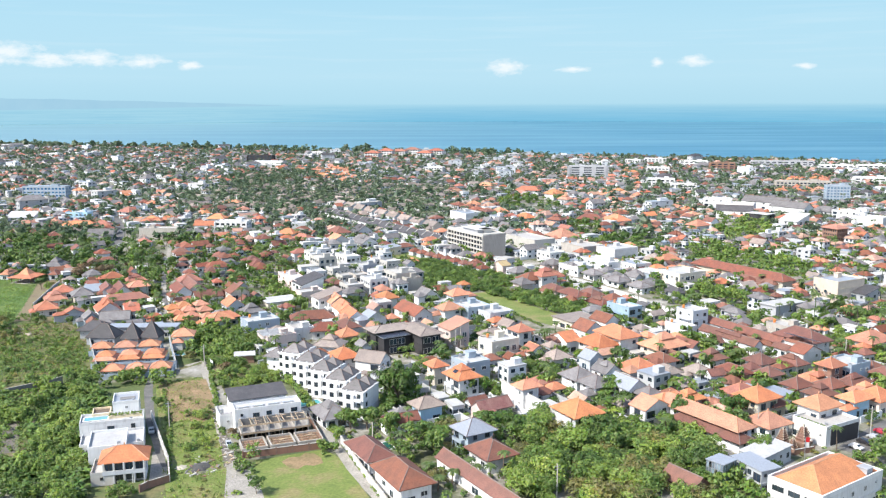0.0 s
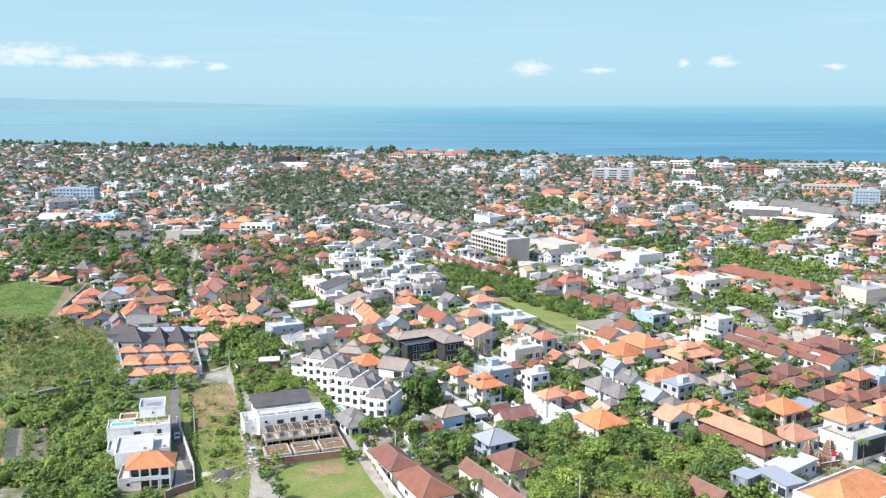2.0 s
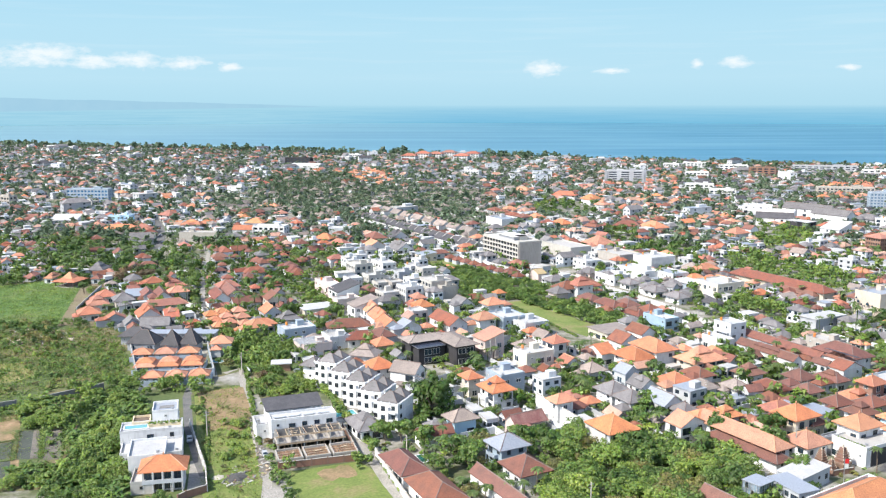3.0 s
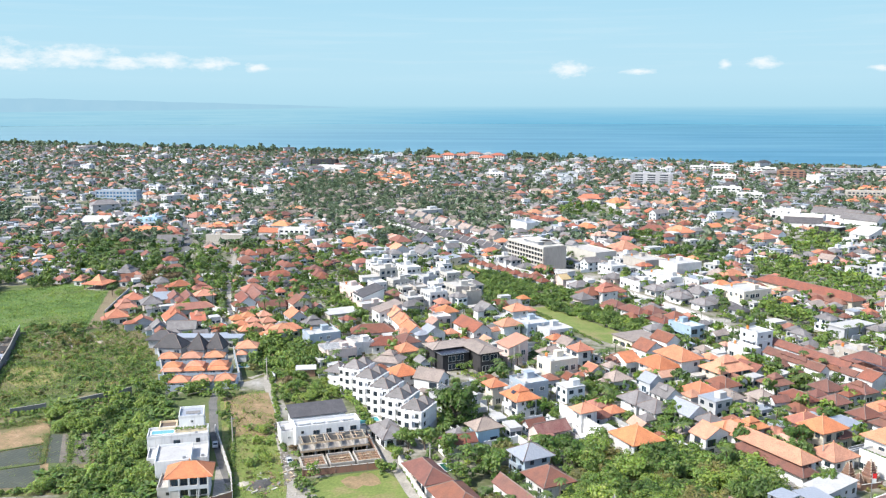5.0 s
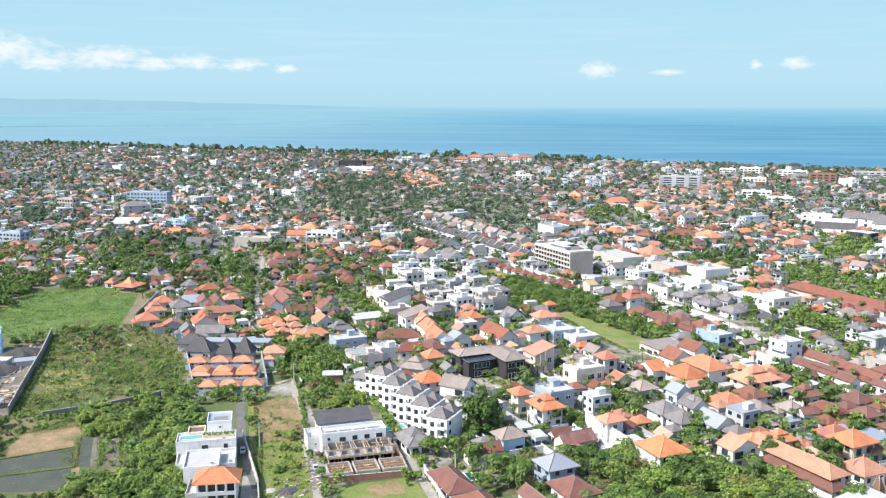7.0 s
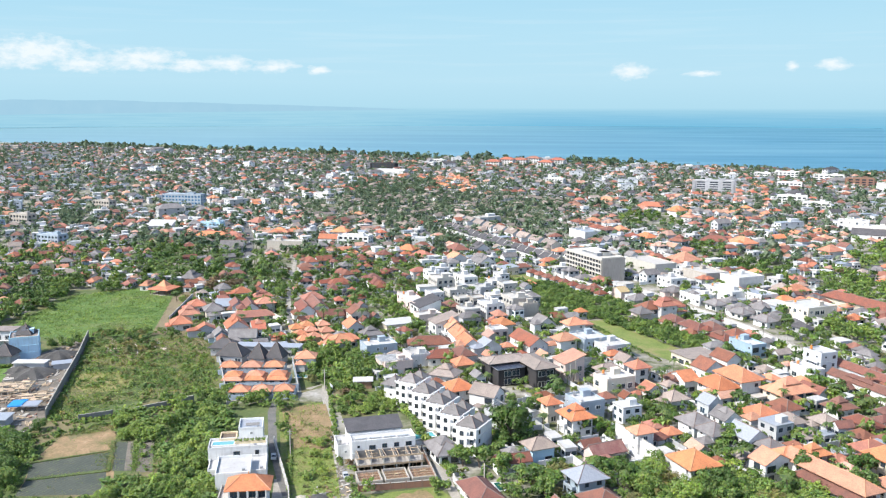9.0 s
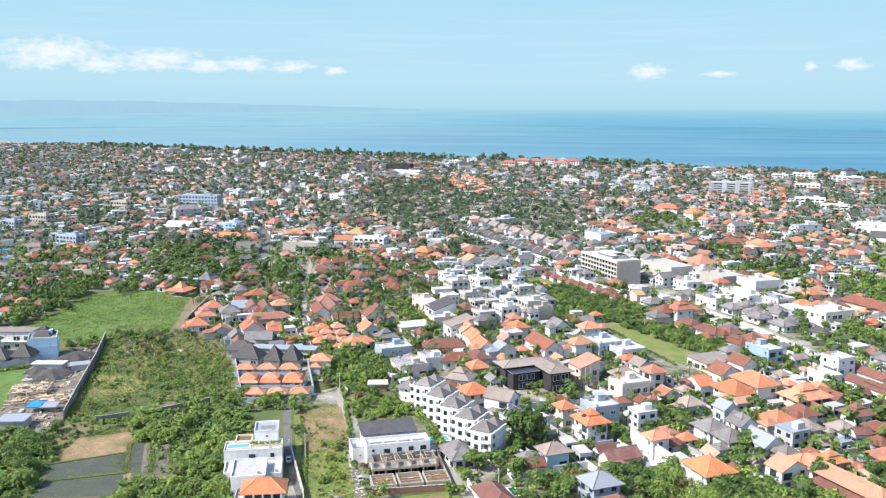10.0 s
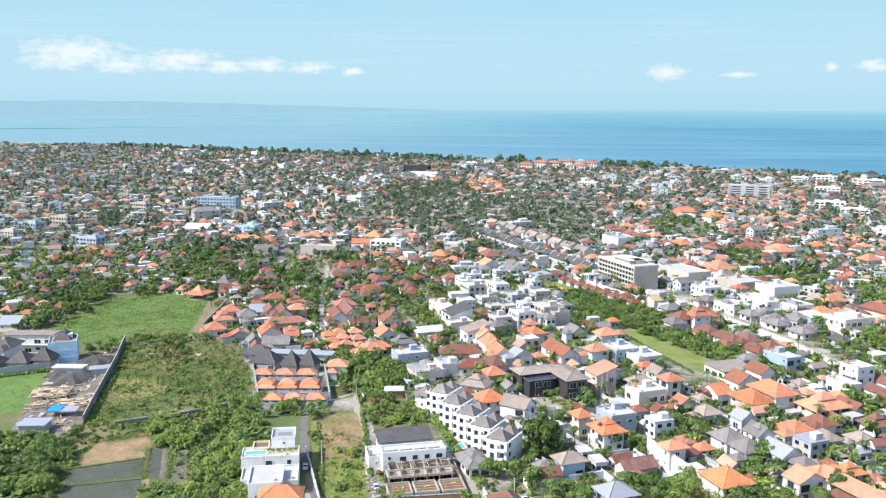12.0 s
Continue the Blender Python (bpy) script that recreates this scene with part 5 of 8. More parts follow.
# white villa in stepped blocks with a roof pool
top_block = house(-100.1, 263.5, 7.6, 9.0, 9.5, 17, "flat", "metal", "bright", win="fr", per=5, bare=True)
part("roof_panel", Build().box(0.4, 0.2, 9.62, 4.4, 2.4, 0.12), [WALL["cement"]], top_block, "dark grey flat roof panel")
house(-101.4, 254.8, 18.0, 8.0, 6.3, 17, "flat", "white", "white", win="f", per=5, bare=True)
house(-97.0, 239.5, 10.0, 13.0, 5.6, 17, "flat", "white", "bright", win="f", per=6, bare=True)
house(-92.6, 245.2, 7.0, 12.0, 4.0, 17, "flat", "white", "white", win="f", per=6, bare=True)
house(-104.8, 244.3, 4.0, 9.0, 3.2, 17, "flat", "white", "white", win="f", bare=True)
front = house(-88.0, 227.5, 11.6, 8.0, 6.0, 14, "hip", "orange", "white", win="r")
for k in range(4):
    for z_ in (0.15, 3.15):
        part("glazed_door", window_mesh(2.0, 2.4, True), None, front, "tall dark glazed door", pose(-3.9 + 2.6 * k, -3.55, z_))
part("veranda", Build().box(0, -4.3, 2.75, 10.8, 1.7, 0.2).box(0, -5.1, 2.95, 10.8, 0.08, 0.9), [WALL["ash"]], front, "pale veranda slab with a low rail")
for k in range(5):
    part("column", Build().box(-5.1 + 2.55 * k, -4.9, 0, 0.3, 0.3, 5.9), [WALL["white"]], front)
house(-93.2, 226.2, 6.0, 10.0, 3.0, 14, "flat", "concrete", "pale", win="f", bare=True)
pool("rooftop_pool", -106.0, 253.9, 7.0, 3.4, 17, 6.45)
flat("yard_paving", [(-86.3, 244.3), (-82.7, 244.3), (-75.4, 224.8), (-79.8, 220.6)], 0.06, LANE, "pale paved yard of a villa")
planter = new("roof_planter")
planter.matrix_basis = pose(-97.9, 256.0, 6.4, 0, 0, 17)
part("planter_box", Build().box(0, 0, 0, 9.5, 1.0, 0.7), [WALL["cream"]], planter)
part("planting", sheet_mesh("planting", np.concatenate([BUSH[k % 4] * 0.55 + np.array([-4.4 + k * 0.9, 0, 0.8]) for k in range(11)]), 3, [LEAF["bright"]]), None, planter)
tagged(planter, "cream roof planter with yellow-green shrubs", "planter")
deck = new("timber_deck")
deck.matrix_basis = pose(-106.3, 259.3, 6.4, 0, 0, 17)
part("deck_floor", Build().box(0, 0, 0, 5, 6, 0.3), [BARK], deck)
for sx, sy, ww, dd in ((0, -3, 5.2, 0.3), (0, 3, 5.2, 0.3), (-2.5, 0, 0.3, 6), (2.5, 0, 0.3, 6)):
    part("deck_kerb", Build().box(sx, sy, 0, ww, dd, 0.9), [WALL["cream"]], deck)
tagged(deck, "dark timber roof deck inside cream kerbs", "deck")
car(-91.5, 259.4, 108, WALL["white"], "white hatchback parked in a narrow lane")

# building site: finished back wing, white slab, open concrete frame, formwork pits
house(-61.8, 273.0, 17.5, 7.2, 7.6, 23, "shed", "slate", "white", rise=1.7, win="fr")
white_wing = house(-57.2, 265.8, 20.5, 6.6, 6.6, 22, "flat", "white", "bright", win="f", per=3, bare=True)
for k in range(4):
    part("skylight", Build().box(-7.2 + k * 4.6, -0.2, 6.9, 3.6, 1.5, 0.3).box(-7.2 + k * 4.6, -0.2, 7.2, 3.3, 1.2, 0.05), [WALL["ash"]], white_wing, "grey ribbed skylight")
house(-70.2, 266.5, 5.0, 9.0, 4.0, 22, "flat", "white", "white", win="f")


def timber_frame(x, y, w, d, h, rot, nx, ny, levels, deck_share):
    """Posts, joists and loose planks of an unfinished wing."""
    root = new("unfinished_wing")
    root.matrix_basis = pose(x, y, 0, 0, 0, rot)
    for i in range(nx + 1):
        for j in range(ny + 1):
            part("post", Build().box((i / nx - 0.5) * w, (j / ny - 0.5) * d, 0, 0.35, 0.35, h), [WALL["concrete"]], root)
    for lv in range(1, levels + 1):
        z = h * lv / levels
        for i in range(nx + 1):
            part("joist", Build().box((i / nx - 0.5) * w, 0, z - 0.35, 0.3, d + 0.8, 0.35), [WOOD], root)
        for j in range(ny + 1):
            part("beam", Build().box(0, (j / ny - 0.5) * d, z - 0.3, w + 0.8, 0.3, 0.3), [WOOD], root)
        for k in range(int(nx * ny * deck_share)):
            part("plank", Build().box(rng.uniform(-w / 2, w / 2), rng.uniform(-d / 2, d / 2), z + 0.02 * k / 3, rng.uniform(1.5, 3.5), rng.uniform(0.5, 2.2), 0.06, 0, rng.uniform(-8, 8)), [WOOD], root)
    tagged(root, "unfinished concrete and timber frame on a building site", "building")
    take_box(x, y, w, d, rot)


def open_frame(x, y, w, d, h, rot, nx, levels):
    """Unfinished concrete wing: columns, slabs, a rear wall darkened for shade, edge boards and props of raw timber."""
    root = new("unfinished_wing")
    root.matrix_basis = pose(x, y, 0, 0, 0, rot)
    # Dark wall and partitions put the interior's shadow into their colour.
    part("rear_wall", Build().box(0, d / 2 - 0.15, 0, w, 0.25, h), [WALL["cement"]], root, "dark cement rear wall for interior shade")
    for i in range(nx + 1):
        for sy in (-1, 1):
            part("column", Build().box((i / nx - 0.5) * (w - 0.4), sy * (d / 2 - 0.35), 0, 0.4, 0.4, h), [WALL["pale"]], root)
        if i < nx:
            part("partition", Build().box((i / nx - 0.5) * (w - 0.4) + 0.1, 0.4, 0, 0.18, d - 1.6, h - 0.3), [WALL["cement"]], root)
    for lv in range(levels):
        part("floor_slab", Build().box(0, 0, h * lv / levels - 0.28, w + 0.5, d + 0.4, 0.28), [WALL["concrete"]], root)
    for lv in range(1, levels + 1):
        z = h * lv / levels
        part("edge_board", Build().box(0, -d / 2 - 0.28, z - 0.45, w + 0.9, 0.08, 0.6), [WOOD], root, "raw timber edge board")
    for i in range(3 * nx):
        o = (i / (3 * nx - 1) - 0.5) * (w - 1.0) + rng.uniform(-0.2, 0.2)
        part("prop", Build().beam((o, -d / 2 + 0.5, 0), (o + rng.uniform(-0.3, 0.3), -d / 2 + 0.4, h / levels - 0.3), 0.07), [WOOD], root)
        if i % 3 != 1:
            part("joist", Build().box(o, 0, h - 0.2, 0.16, d + 0.9, 0.2, 0, rng.uniform(-4, 4)), [WOOD], root)
    for k in range(10):
        part("plank", Build().box(rng.uniform(-0.45, 0.45) * w, rng.uniform(-0.4, 0.4) * d, h + 0.02 * k, rng.uniform(1.5, 3.2), 0.3, 0.06, 0, rng.uniform(-15, 15)), [WOOD], root)
    tagged(root, "unfinished concrete wing with raw timber formwork", "building")
    take_box(x, y, w, d, rot)


open_frame(-53.6, 258.4, 20.5, 6.2, 4.9, 21, 5, 2)
for px_, py_ in [(-57.6, 247.3), (-49.9, 250.1), (-42.2, 252.8)]:
    root = new("formwork_pit")
    root.matrix_basis = pose(px_, py_, 0, 0, 0, 21)
    for cx, cy, ww, dd in ((0, -3.9, 7.3, 0.35), (0, 3.9, 7.3, 0.35), (-3.5, 0, 0.35, 7.4), (3.5, 0, 0.35, 7.4)):
        part("footing_wall", Build().box(cx, cy, -0.2, ww, dd, 1.75), [WALL["concrete"]], root)
    part("earth_fill", Build().box(0, 0, -0.2, 6.6, 7.4, 0.9), [SITE], root)
    for k in range(9):
        part("board", Build().box(-2.9 + 0.73 * k, rng.uniform(-0.2, 0.2), 1.0, 0.55, 7.0, 0.07, 0, rng.uniform(-2, 2)), [FORM], root, "brown shuttering board")
    for k in range(4):
        part("joist", Build().box(0, -2.7 + 1.8 * k, 1.1, 6.6, 0.14, 0.16, 0, rng.uniform(-2, 2)), [WOOD], root)
    part("plank", Build().box(rng.uniform(-2, 2), rng.uniform(-2, 2), 1.3, 2.2, 0.5, 0.08, 0, rng.uniform(0, 90)), [WOOD], root)
    tagged(root, "square concrete footing covered with brown shuttering boards", "footing", "formwork pits")

# dark modern house with an L-shaped taupe roof and solar panels
house(-23.4, 354.1, 8.5, 17.0, 8.5, -60, "hip", "taupe", "dark", rise=1.6, over=1.4, win="")
house(-11.2, 352.1, 20.0, 8.5, 8.5, -60, "hip", "taupe", "dark", rise=1.6, over=1.4, win="")
house(-21.7, 348.0, 7.2, 12.0, 7.0, -60, "slab", "slate", "dark", over=0.3, win="")
for px_, py_, length, sills in ((-11.2, 352.1, 20.0, (0.6, 4.9)), (-21.7, 348.0, 7.2, (0.6, 3.9))):
    root = new("glazing_bay")
    root.matrix_basis = pose(px_, py_, 0, 0, 0, -60) @ pose(length / 2, 0, 0, 0, 0, 90)
    for z_ in sills:
        for o in (-1.9, 1.9):
            part("window", window_mesh(3.2, 2.4), None, root, "wide pale-framed window", pose(o, 0, z_))
    tagged(root, "pale-framed wide windows in a black-clad wall", "window")
solar = new("solar_array")
solar.matrix_basis = pose(-21.6, 346.5, 7.5, 0, 0, -60)
part("panel_frame", Build().box(0, -0.2, -0.1, 7.4, 12.2, 0.12), [STEEL], solar)
for i in range(3):
    for j in range(6):
        part("solar_panel", Build().box(-2.4 + i * 2.4, -5.2 + j * 2.0, 0, 2.15, 1.75, 0.12), [PANEL], solar)
tagged(solar, "rows of dark blue solar panels on a roof", "solar panel")
solar = new("solar_array")
solar.matrix_basis = pose(141.2, 332.9, 8.9, -14, 0, -62)
for i in range(6):
    for j in range(2):
        part("solar_panel", Build().box(-6.5 + i * 2.5, -4.4 + j * 2.2, 0, 2.3, 2.0, 0.12), [PANEL], solar)
tagged(solar, "rows of blue solar panels on a tiled roof", "solar panel")

# villas with steep dark roofs behind the small orange-roofed ones
for px_, py_, ww, dd, rr in (-144.9, 363.7, 12, 9, 5.0), (-131.9, 360.8, 7, 7, 6.2), (-124.4, 362.6, 7, 7, 6.6):
    house(px_, py_, ww, dd, 3.2, -4, "hip", "slate", "grey", rise=rr, over=0.5, win="f")
house(-135.3, 373.9, 36.0, 6.0, 4.5, 2, "slab", "metal", "grey", win="f")
house(-152.3, 373.1, 12.0, 9.0, 4.0, 2, "hip", "slate", "grey", win="f")
for row, (ww, dd, up) in zip(([(-139.9, 347.3), (-130.7, 348.8), (-121.5, 350.4)], [(-132.4, 331.4), (-123.6, 333.2), (-114.6, 334.9)], [(-124.3, 316.6), (-115.8, 318.3), (-107.4, 320.0)]), ((8.4, 7.0, 1.9), (8.6, 9.6, 2.0), (8.0, 6.6, 1.9))):
    for px_, py_ in row:
        villa = house(px_, py_, ww - 1.4, dd - 1.4, 2.9, 9.5, "hip", "orange", "white", rise=up, over=0.7, win="f", group="small orange-roofed villas", per=3)
        if dd > 9:
            part("roof", Build().hip(ww - 3.0, dd - 4.0, 4.05, 1.6, 0.5, 0, 0, 0.7), [ROOF["orange"]], villa, "raised upper tier of orange tiles")
        part("garden_wall", Build().box(0, -dd / 2 - 0.8, -0.2, ww + 0.6, 0.2, 2.3).box(ww / 2 + 0.3, 0, -0.2, 0.2, dd + 1.6, 2.3), [WALL["bluegrey"]], villa)

# grey-roofed pavilion and oval pool below the terrace
house(-37.5, 267.6, 12.2, 8.2, 3.6, -60, "hip", "grey", "white", win="fr")
pool("garden_pool", -46.8, 285.2, 8.0, 4.6, 30, 0.1)
pool("garden_pool", -18.0, 247.9, 2.4, 6, 25, 0.1, "dark green garden pool among shrubs", plain_material("green_pool_water", (0.02, 0.09, 0.07), 0.05, 0.0, 0.5, 0.9))

# white building with an orange hip roof sunk behind a parapet
px_, py_ = 93.8, 208.8
root = new("house")
root.matrix_basis = pose(px_, py_, 0, 0, 0, 35)
shell = part("wall", Build().box(0, 0, -0.3, 26.4, 14.8, 7.8).box(0, 0, 3.4, 26.8, 15.2, 0.3), [WALL["white"]], root)
for cx, cy, ww, dd in ((0, -7.2, 26.4, 0.4), (0, 7.2, 26.4, 0.4), (-13.0, 0, 0.4, 14.0), (13.0, 0, 0.4, 14.0)):
    part("parapet", Build().box(cx, cy, 7.5, ww, dd, 1.1), [WALL["white"]], root)
part("roof", Build().hip(23.6, 12.0, 8.0, 4.1, 0.6), [ROOF["orange"]], root, "orange clay tile hip roof")
part("ridge_cap", Build().hip_ridge(23.6, 12.0, 8.0, 4.1, 0.6), [RIDGE], root)
part("dormer", Build().box(8.6, -5.2, 8.0, 2.6, 2.6, 1.6).box(8.6, -5.2, 9.6, 3.0, 3.0, 0.2), [WALL["grey"]], root)
for k in range(3):
    part("window", window_mesh(3.2, 1.4, True), None, shell, "wide dark louvred window", pose(0, 0, 0, 0, 0, -90) @ pose(-4.4 + 4.4 * k, -13.2, 5.4))
windows(root, 26.4, 14.8, 7.5, 2, 4.0, False, "fr", 0.0, shell, 5)
tagged(root, "white two-storey building with orange hip roof behind parapet", "house")
take_box(px_, py_, 28, 16, 35)
house(80.5, 220.6, 11.2, 6.6, 6.2, -66, "slab", "metal", "ash", over=0.25, win="fr", per=2.6)
def glass_pavilion(x, y, w, d, h, rot):
    """Glazed steel cage: a pane for every field, thin posts and rails, a flat sheet roof."""
    root = new("glass_pavilion")
    root.matrix_basis = pose(x, y, 0, 0, 0, rot)
    part("core", Build().box(0, 0.4, 0, w - 3.0, d - 3.0, h - 0.4), [WALL["pale"]], root, "pale inner room behind glass")
    for side in range(4):
        run, off = (w, d / 2) if side % 2 == 0 else (d, w / 2)
        face = pose(0, 0, 0, 0, 0, 90 * side)
        for k in range(7):
            part("post", Build().box((k / 6 - 0.5) * run, -off, 0, 0.14, 0.14, h), [STEEL], root, m=face)
        for j in range(5):
            part("rail", Build().box(0, -off, j * (h - 0.1) / 4, run, 0.12, 0.1), [STEEL], root, m=face)
        for k in range(6):
            for j in range(4):
                if (k + 2 * j + side) % 5:
                    part("pane", Build().box(((k + 0.5) / 6 - 0.5) * run, -off + 0.03, j * (h - 0.1) / 4 + 0.1, run / 6 - 0.14, 0.03, h / 4 - 0.12), [CLEAR], root, m=face)
    part("roof", Build().box(0, 0, h, w + 0.4, d + 0.4, 0.2), [ROOF["metal"]], root)
    tagged(root, "glazed steel-framed pavilion with a flat grey roof", "building")
    take_box(x, y, w, d, rot)


glass_pavilion(71.5, 220.6, 5.8, 5.2, 7.0, 38)
house(88.2, 233.8, 15.2, 6.8, 4.6, 40, "shed", "white", "ash", rise=0.4, over=0.3, win="fr")


def shrine_tower(x, y, s, rot):
    """Stepped carved brick tower of a temple gate."""
    root = new("shrine_tower")
    root.matrix_basis = pose(x, y, 0, 0, 0, rot)
    z, w = 0.0, 4.2 * s
    for k in range(7):
        hh = (2.6, 1.2, 1.0, 0.9, 0.8, 0.7, 0.7)[k] * s
        b = Build().box(0, 0, z, w, w, hh * 0.7).box(0, 0, z + hh * 0.7, w * 1.18, w * 1.18, hh * 0.3)
        part("tier", b, [WALL["brick"]], root)
        for sx in (-1, 1):
            for sy in (-1, 1):
                part("corner_finial", Build().box(sx * w * 0.52, sy * w * 0.52, z + hh, 0.3 * s, 0.3 * s, 0.5 * s), [WALL["sand"]], root)
        z, w = z + hh, w * 0.84
    part("crown_finial", Build().box(0, 0, z, 0.5 * s, 0.5 * s, 1.2 * s), [WALL["sand"]], root)
    tagged(root, "stepped weathered brick temple tower", "shrine")
    take(x, y, 3)


shrine_tower(98.3, 247.6, 0.62, -58)
shrine_tower(103.6, 245.9, 0.78, -58)
shrine_tower(99.6, 243.4, 0.45, -58)
fence_wall([(95.3, 245.9), (98.8, 240.0), (105.5, 242.5)], 1.6, "brick", "low weathered brick temple wall")
flag = new("flag")
flag.matrix_basis = pose(98.6, 232.6, 0, 0, 0, 0)
part("flag_pole", Build().beam((0, 0, 0), (0, 0, 8.5), 0.06), [STEEL], flag)
part("flag_cloth", Build().box(0.55, 0, 6.9, 1.1, 0.04, 1.4), [plain_material("red_cloth", (0.55, 0.02, 0.02), 0.8)], flag, "red half of the flag")
part("flag_cloth", Build().box(0.55, 0, 5.5, 1.1, 0.04, 1.4), [FRAME], flag, "white half of the flag")
tagged(flag, "red and white flag on a steel pole", "flag")

# blue-white house and dark-roofed row by the building site in the open land
house(-241.0, 357.9, 12.0, 13.0, 9.5, 30, "flat", "taupe", "blue", win="")
house(-265.4, 369.3, 24.0, 8.0, 8.6, 8, "slab", "taupe", "white", win="f", per=3)
house(-241.9, 360.6, 6.4, 6.4, 9.9, 10, "hip", "slate", "white", rise=4.2, win="")
for px_, py_ in [(-261.3, 336.3), (-251.3, 341.7), (-243.1, 346.8)]:
    house(px_, py_, 8.4, 8.4, 4.2, 8, "hip", "slate", "grey", rise=4.6, win="")
house(-265.1, 351.1, 9, 12, 8.0, 8, "hip", "slate", "white")
house(-301.6, 403.6, 10, 8, 3.5, 12, "shed", "metal", "white")
house(-304.2, 422.4, 12, 9, 3.8, 12, "hip", "salmon", "white", rise=2.4)
fence_wall([(-265.2, 323.6), (-236.7, 347.1)], 3.0, "grey", "grey plot wall beside a paddy")
house(-226.7, 339.8, 13, 4.5, 3.0, 8, "slab", "white", "grey", win="")
house(-198.8, 274.8, 9, 7, 3.0, 12, "slab", "metal", "grey", win="")
house(-213.6, 341.7, 7, 5, 2.6, 30, "slab", "metal", "grey", win="")
timber_frame(-215.2, 308.9, 14, 12, 2.5, 20, 4, 3, 1, 2.5)
timber_frame(-203.7, 300.7, 22, 8, 1.5, 20, 5, 2, 1, 2.0)
for nm, px_, py_, ww, dd, mt, lb in (("tarpaulin", -201.3, 291.6, 5.4, 7, BLUESHEET, "bright blue tarpaulin over building materials"), ("roof_sheet", -195.9, 291.9, 6, 6, ROOF["metal"], "pale metal roof sheet over materials")):
    root = new(nm)
    root.matrix_basis = pose(px_, py_, 0, 0, 0, 15)
    part("cover", Build().box(0, 0, 2.4, ww, dd, 0.1).box(0, -dd / 2, 2.0, ww, 0.1, 0.45), [mt], root)
    for sx in (-1, 1):
        for sy in (-1, 1):
            part("post", Build().box(sx * ww * 0.45, sy * dd * 0.45, 0, 0.12, 0.12, 2.4), [WOOD], root)
    tagged(root, lb, "cover")


def heap(x, y, r, h, mat, label):
    b = Build()
    n, k = 14, 5
    vs = []
    for j in range(k):
        f = j / (k - 1)
        for i in range(n):
            q = r * (1 - f) ** 0.8 * (1 + 0.18 * math.sin(3 * i + r) + 0.1 * math.sin(7 * i))
            vs.append((x + q * math.cos(2 * math.pi * i / n), y + q * math.sin(2 * math.pi * i / n), h * f ** 0.8 - 0.1))
    b.add(vs, [(j * n + i, j * n + (i + 1) % n, (j + 1) * n + (i + 1) % n, (j + 1) * n + i) for j in range(k - 1) for i in range(n)])
    tagged(part("spoil_mound", b, [mat]), label, "heap")
    take(x, y, r)


DARKSAND = ground_material("dark_gravel", ((0.3, (0.045, 0.043, 0.042)), (0.7, (0.10, 0.096, 0.092))), 0.3, 2.0)
heap(-220.4, 331.6, 9.5, 3.2, DARKSAND, "dark grey heap of building sand")
heap(-229.7, 336.4, 6.5, 2.2, DARKSAND, "dark grey heap of building sand")
heap(-225.3, 358.1, 9.0, 3.2, DARKSAND, "dark grey heap of gravel")
heap(-69.7, 232.9, 3.5, 0.9, DARKSAND, "low grey heap of rubble")
heap(-74.8, 233.0, 2.0, 0.6, SAND, "low pale heap of sand")

# taller buildings of the town
block(21.2, 583.5, 44, 17, 15, -60, 5, "pale", "concrete", "unfinished five-storey concrete apartment block", bays=12, balcony=True, end="concrete")
house(59.4, 600.2, 34, 17, 8.5, -60, "flat", "concrete", "pale", win="", name="hall")
house(90.6, 570.8, 24, 17, 8.0, -60, "flat", "concrete", "concrete", win="", name="warehouse")
house(108.8, 546.8, 17, 19, 10.0, -60, "flat", "white", "white", win="", name="hall")
house(95.3, 524.9, 26, 12, 6.0, -60, "flat", "white", "white", name="shop")
house(77.9, 511.9, 18, 12, 5.0, -60, "flat", "white", "white", name="shop")
house(68.1, 554.1, 14, 12, 6.0, -60, "flat", "white", "white", name="shop")
house(112.0, 515.1, 18, 12, 6.0, -60, "flat", "metal", "white", name="shop")
house(116.4, 490.9, 14, 12, 5.5, -60, "slab", "white", "bluegrey", name="shop")
house(20.1, 749.2, 26, 18, 7.5, -60, "flat", "metal", "white", win="", name="hall")
for k, (px_, py_) in enumerate([(14.5, 805.0), (22.3, 786.7), (30.2, 769.2), (38.0, 756.5)]):
    block(px_, py_, 11, 9, 7.5, -60, 2, "white", "red", "white three-storey house with dark red roof", roof="hip", name="house", bays=3)
for k in range(17):
    f = k / 16
    (xa, ya), (xb, yb), (xc, yc), (xd, yd) = [(-98.0, 772.3), (-4.2, 613.9), (-96.4, 833.7), (-8.8, 683.4)]
    unit = house(xa + (xb - xa) * f, ya + (yb - ya) * f, 11.2, 11, 5.0, -59.5, "gable", "slate", "white", rise=3.4, over=0.3, win="f", group="dark-roofed terrace")
    part("party_wall", Build().box(0, 0, 0, 0.6, 10.4, 5.2).wedge(0.6, 10.4, 5.2, 3.9), [WALL["pale"]], unit, m=pose(6.1, 0, 0))
    if k % 2 == 0:
        house(xc + (xd - xc) * f, yc + (yd - yc) * f, 16, 8, 6.0, -59.5, "gable", "taupe", "white", win="f", group="pale terrace")
block(-417.7, 925.9, 46, 12, 14, -2, 4, "bluegrey", "metal", "long blue-glazed office block", bays=12, glass=plain_material("blue_glass", (0.05, 0.16, 0.32), 0.15))
block(191.8, 1159.9, 48, 16, 17, -8, 6, "grey", "white", "grey hotel with long dark window bands", bays=3)
house(259.9, 827.5, 26, 14, 10.0, -20, "flat", "white", "white", name="shopping_building", per=6)
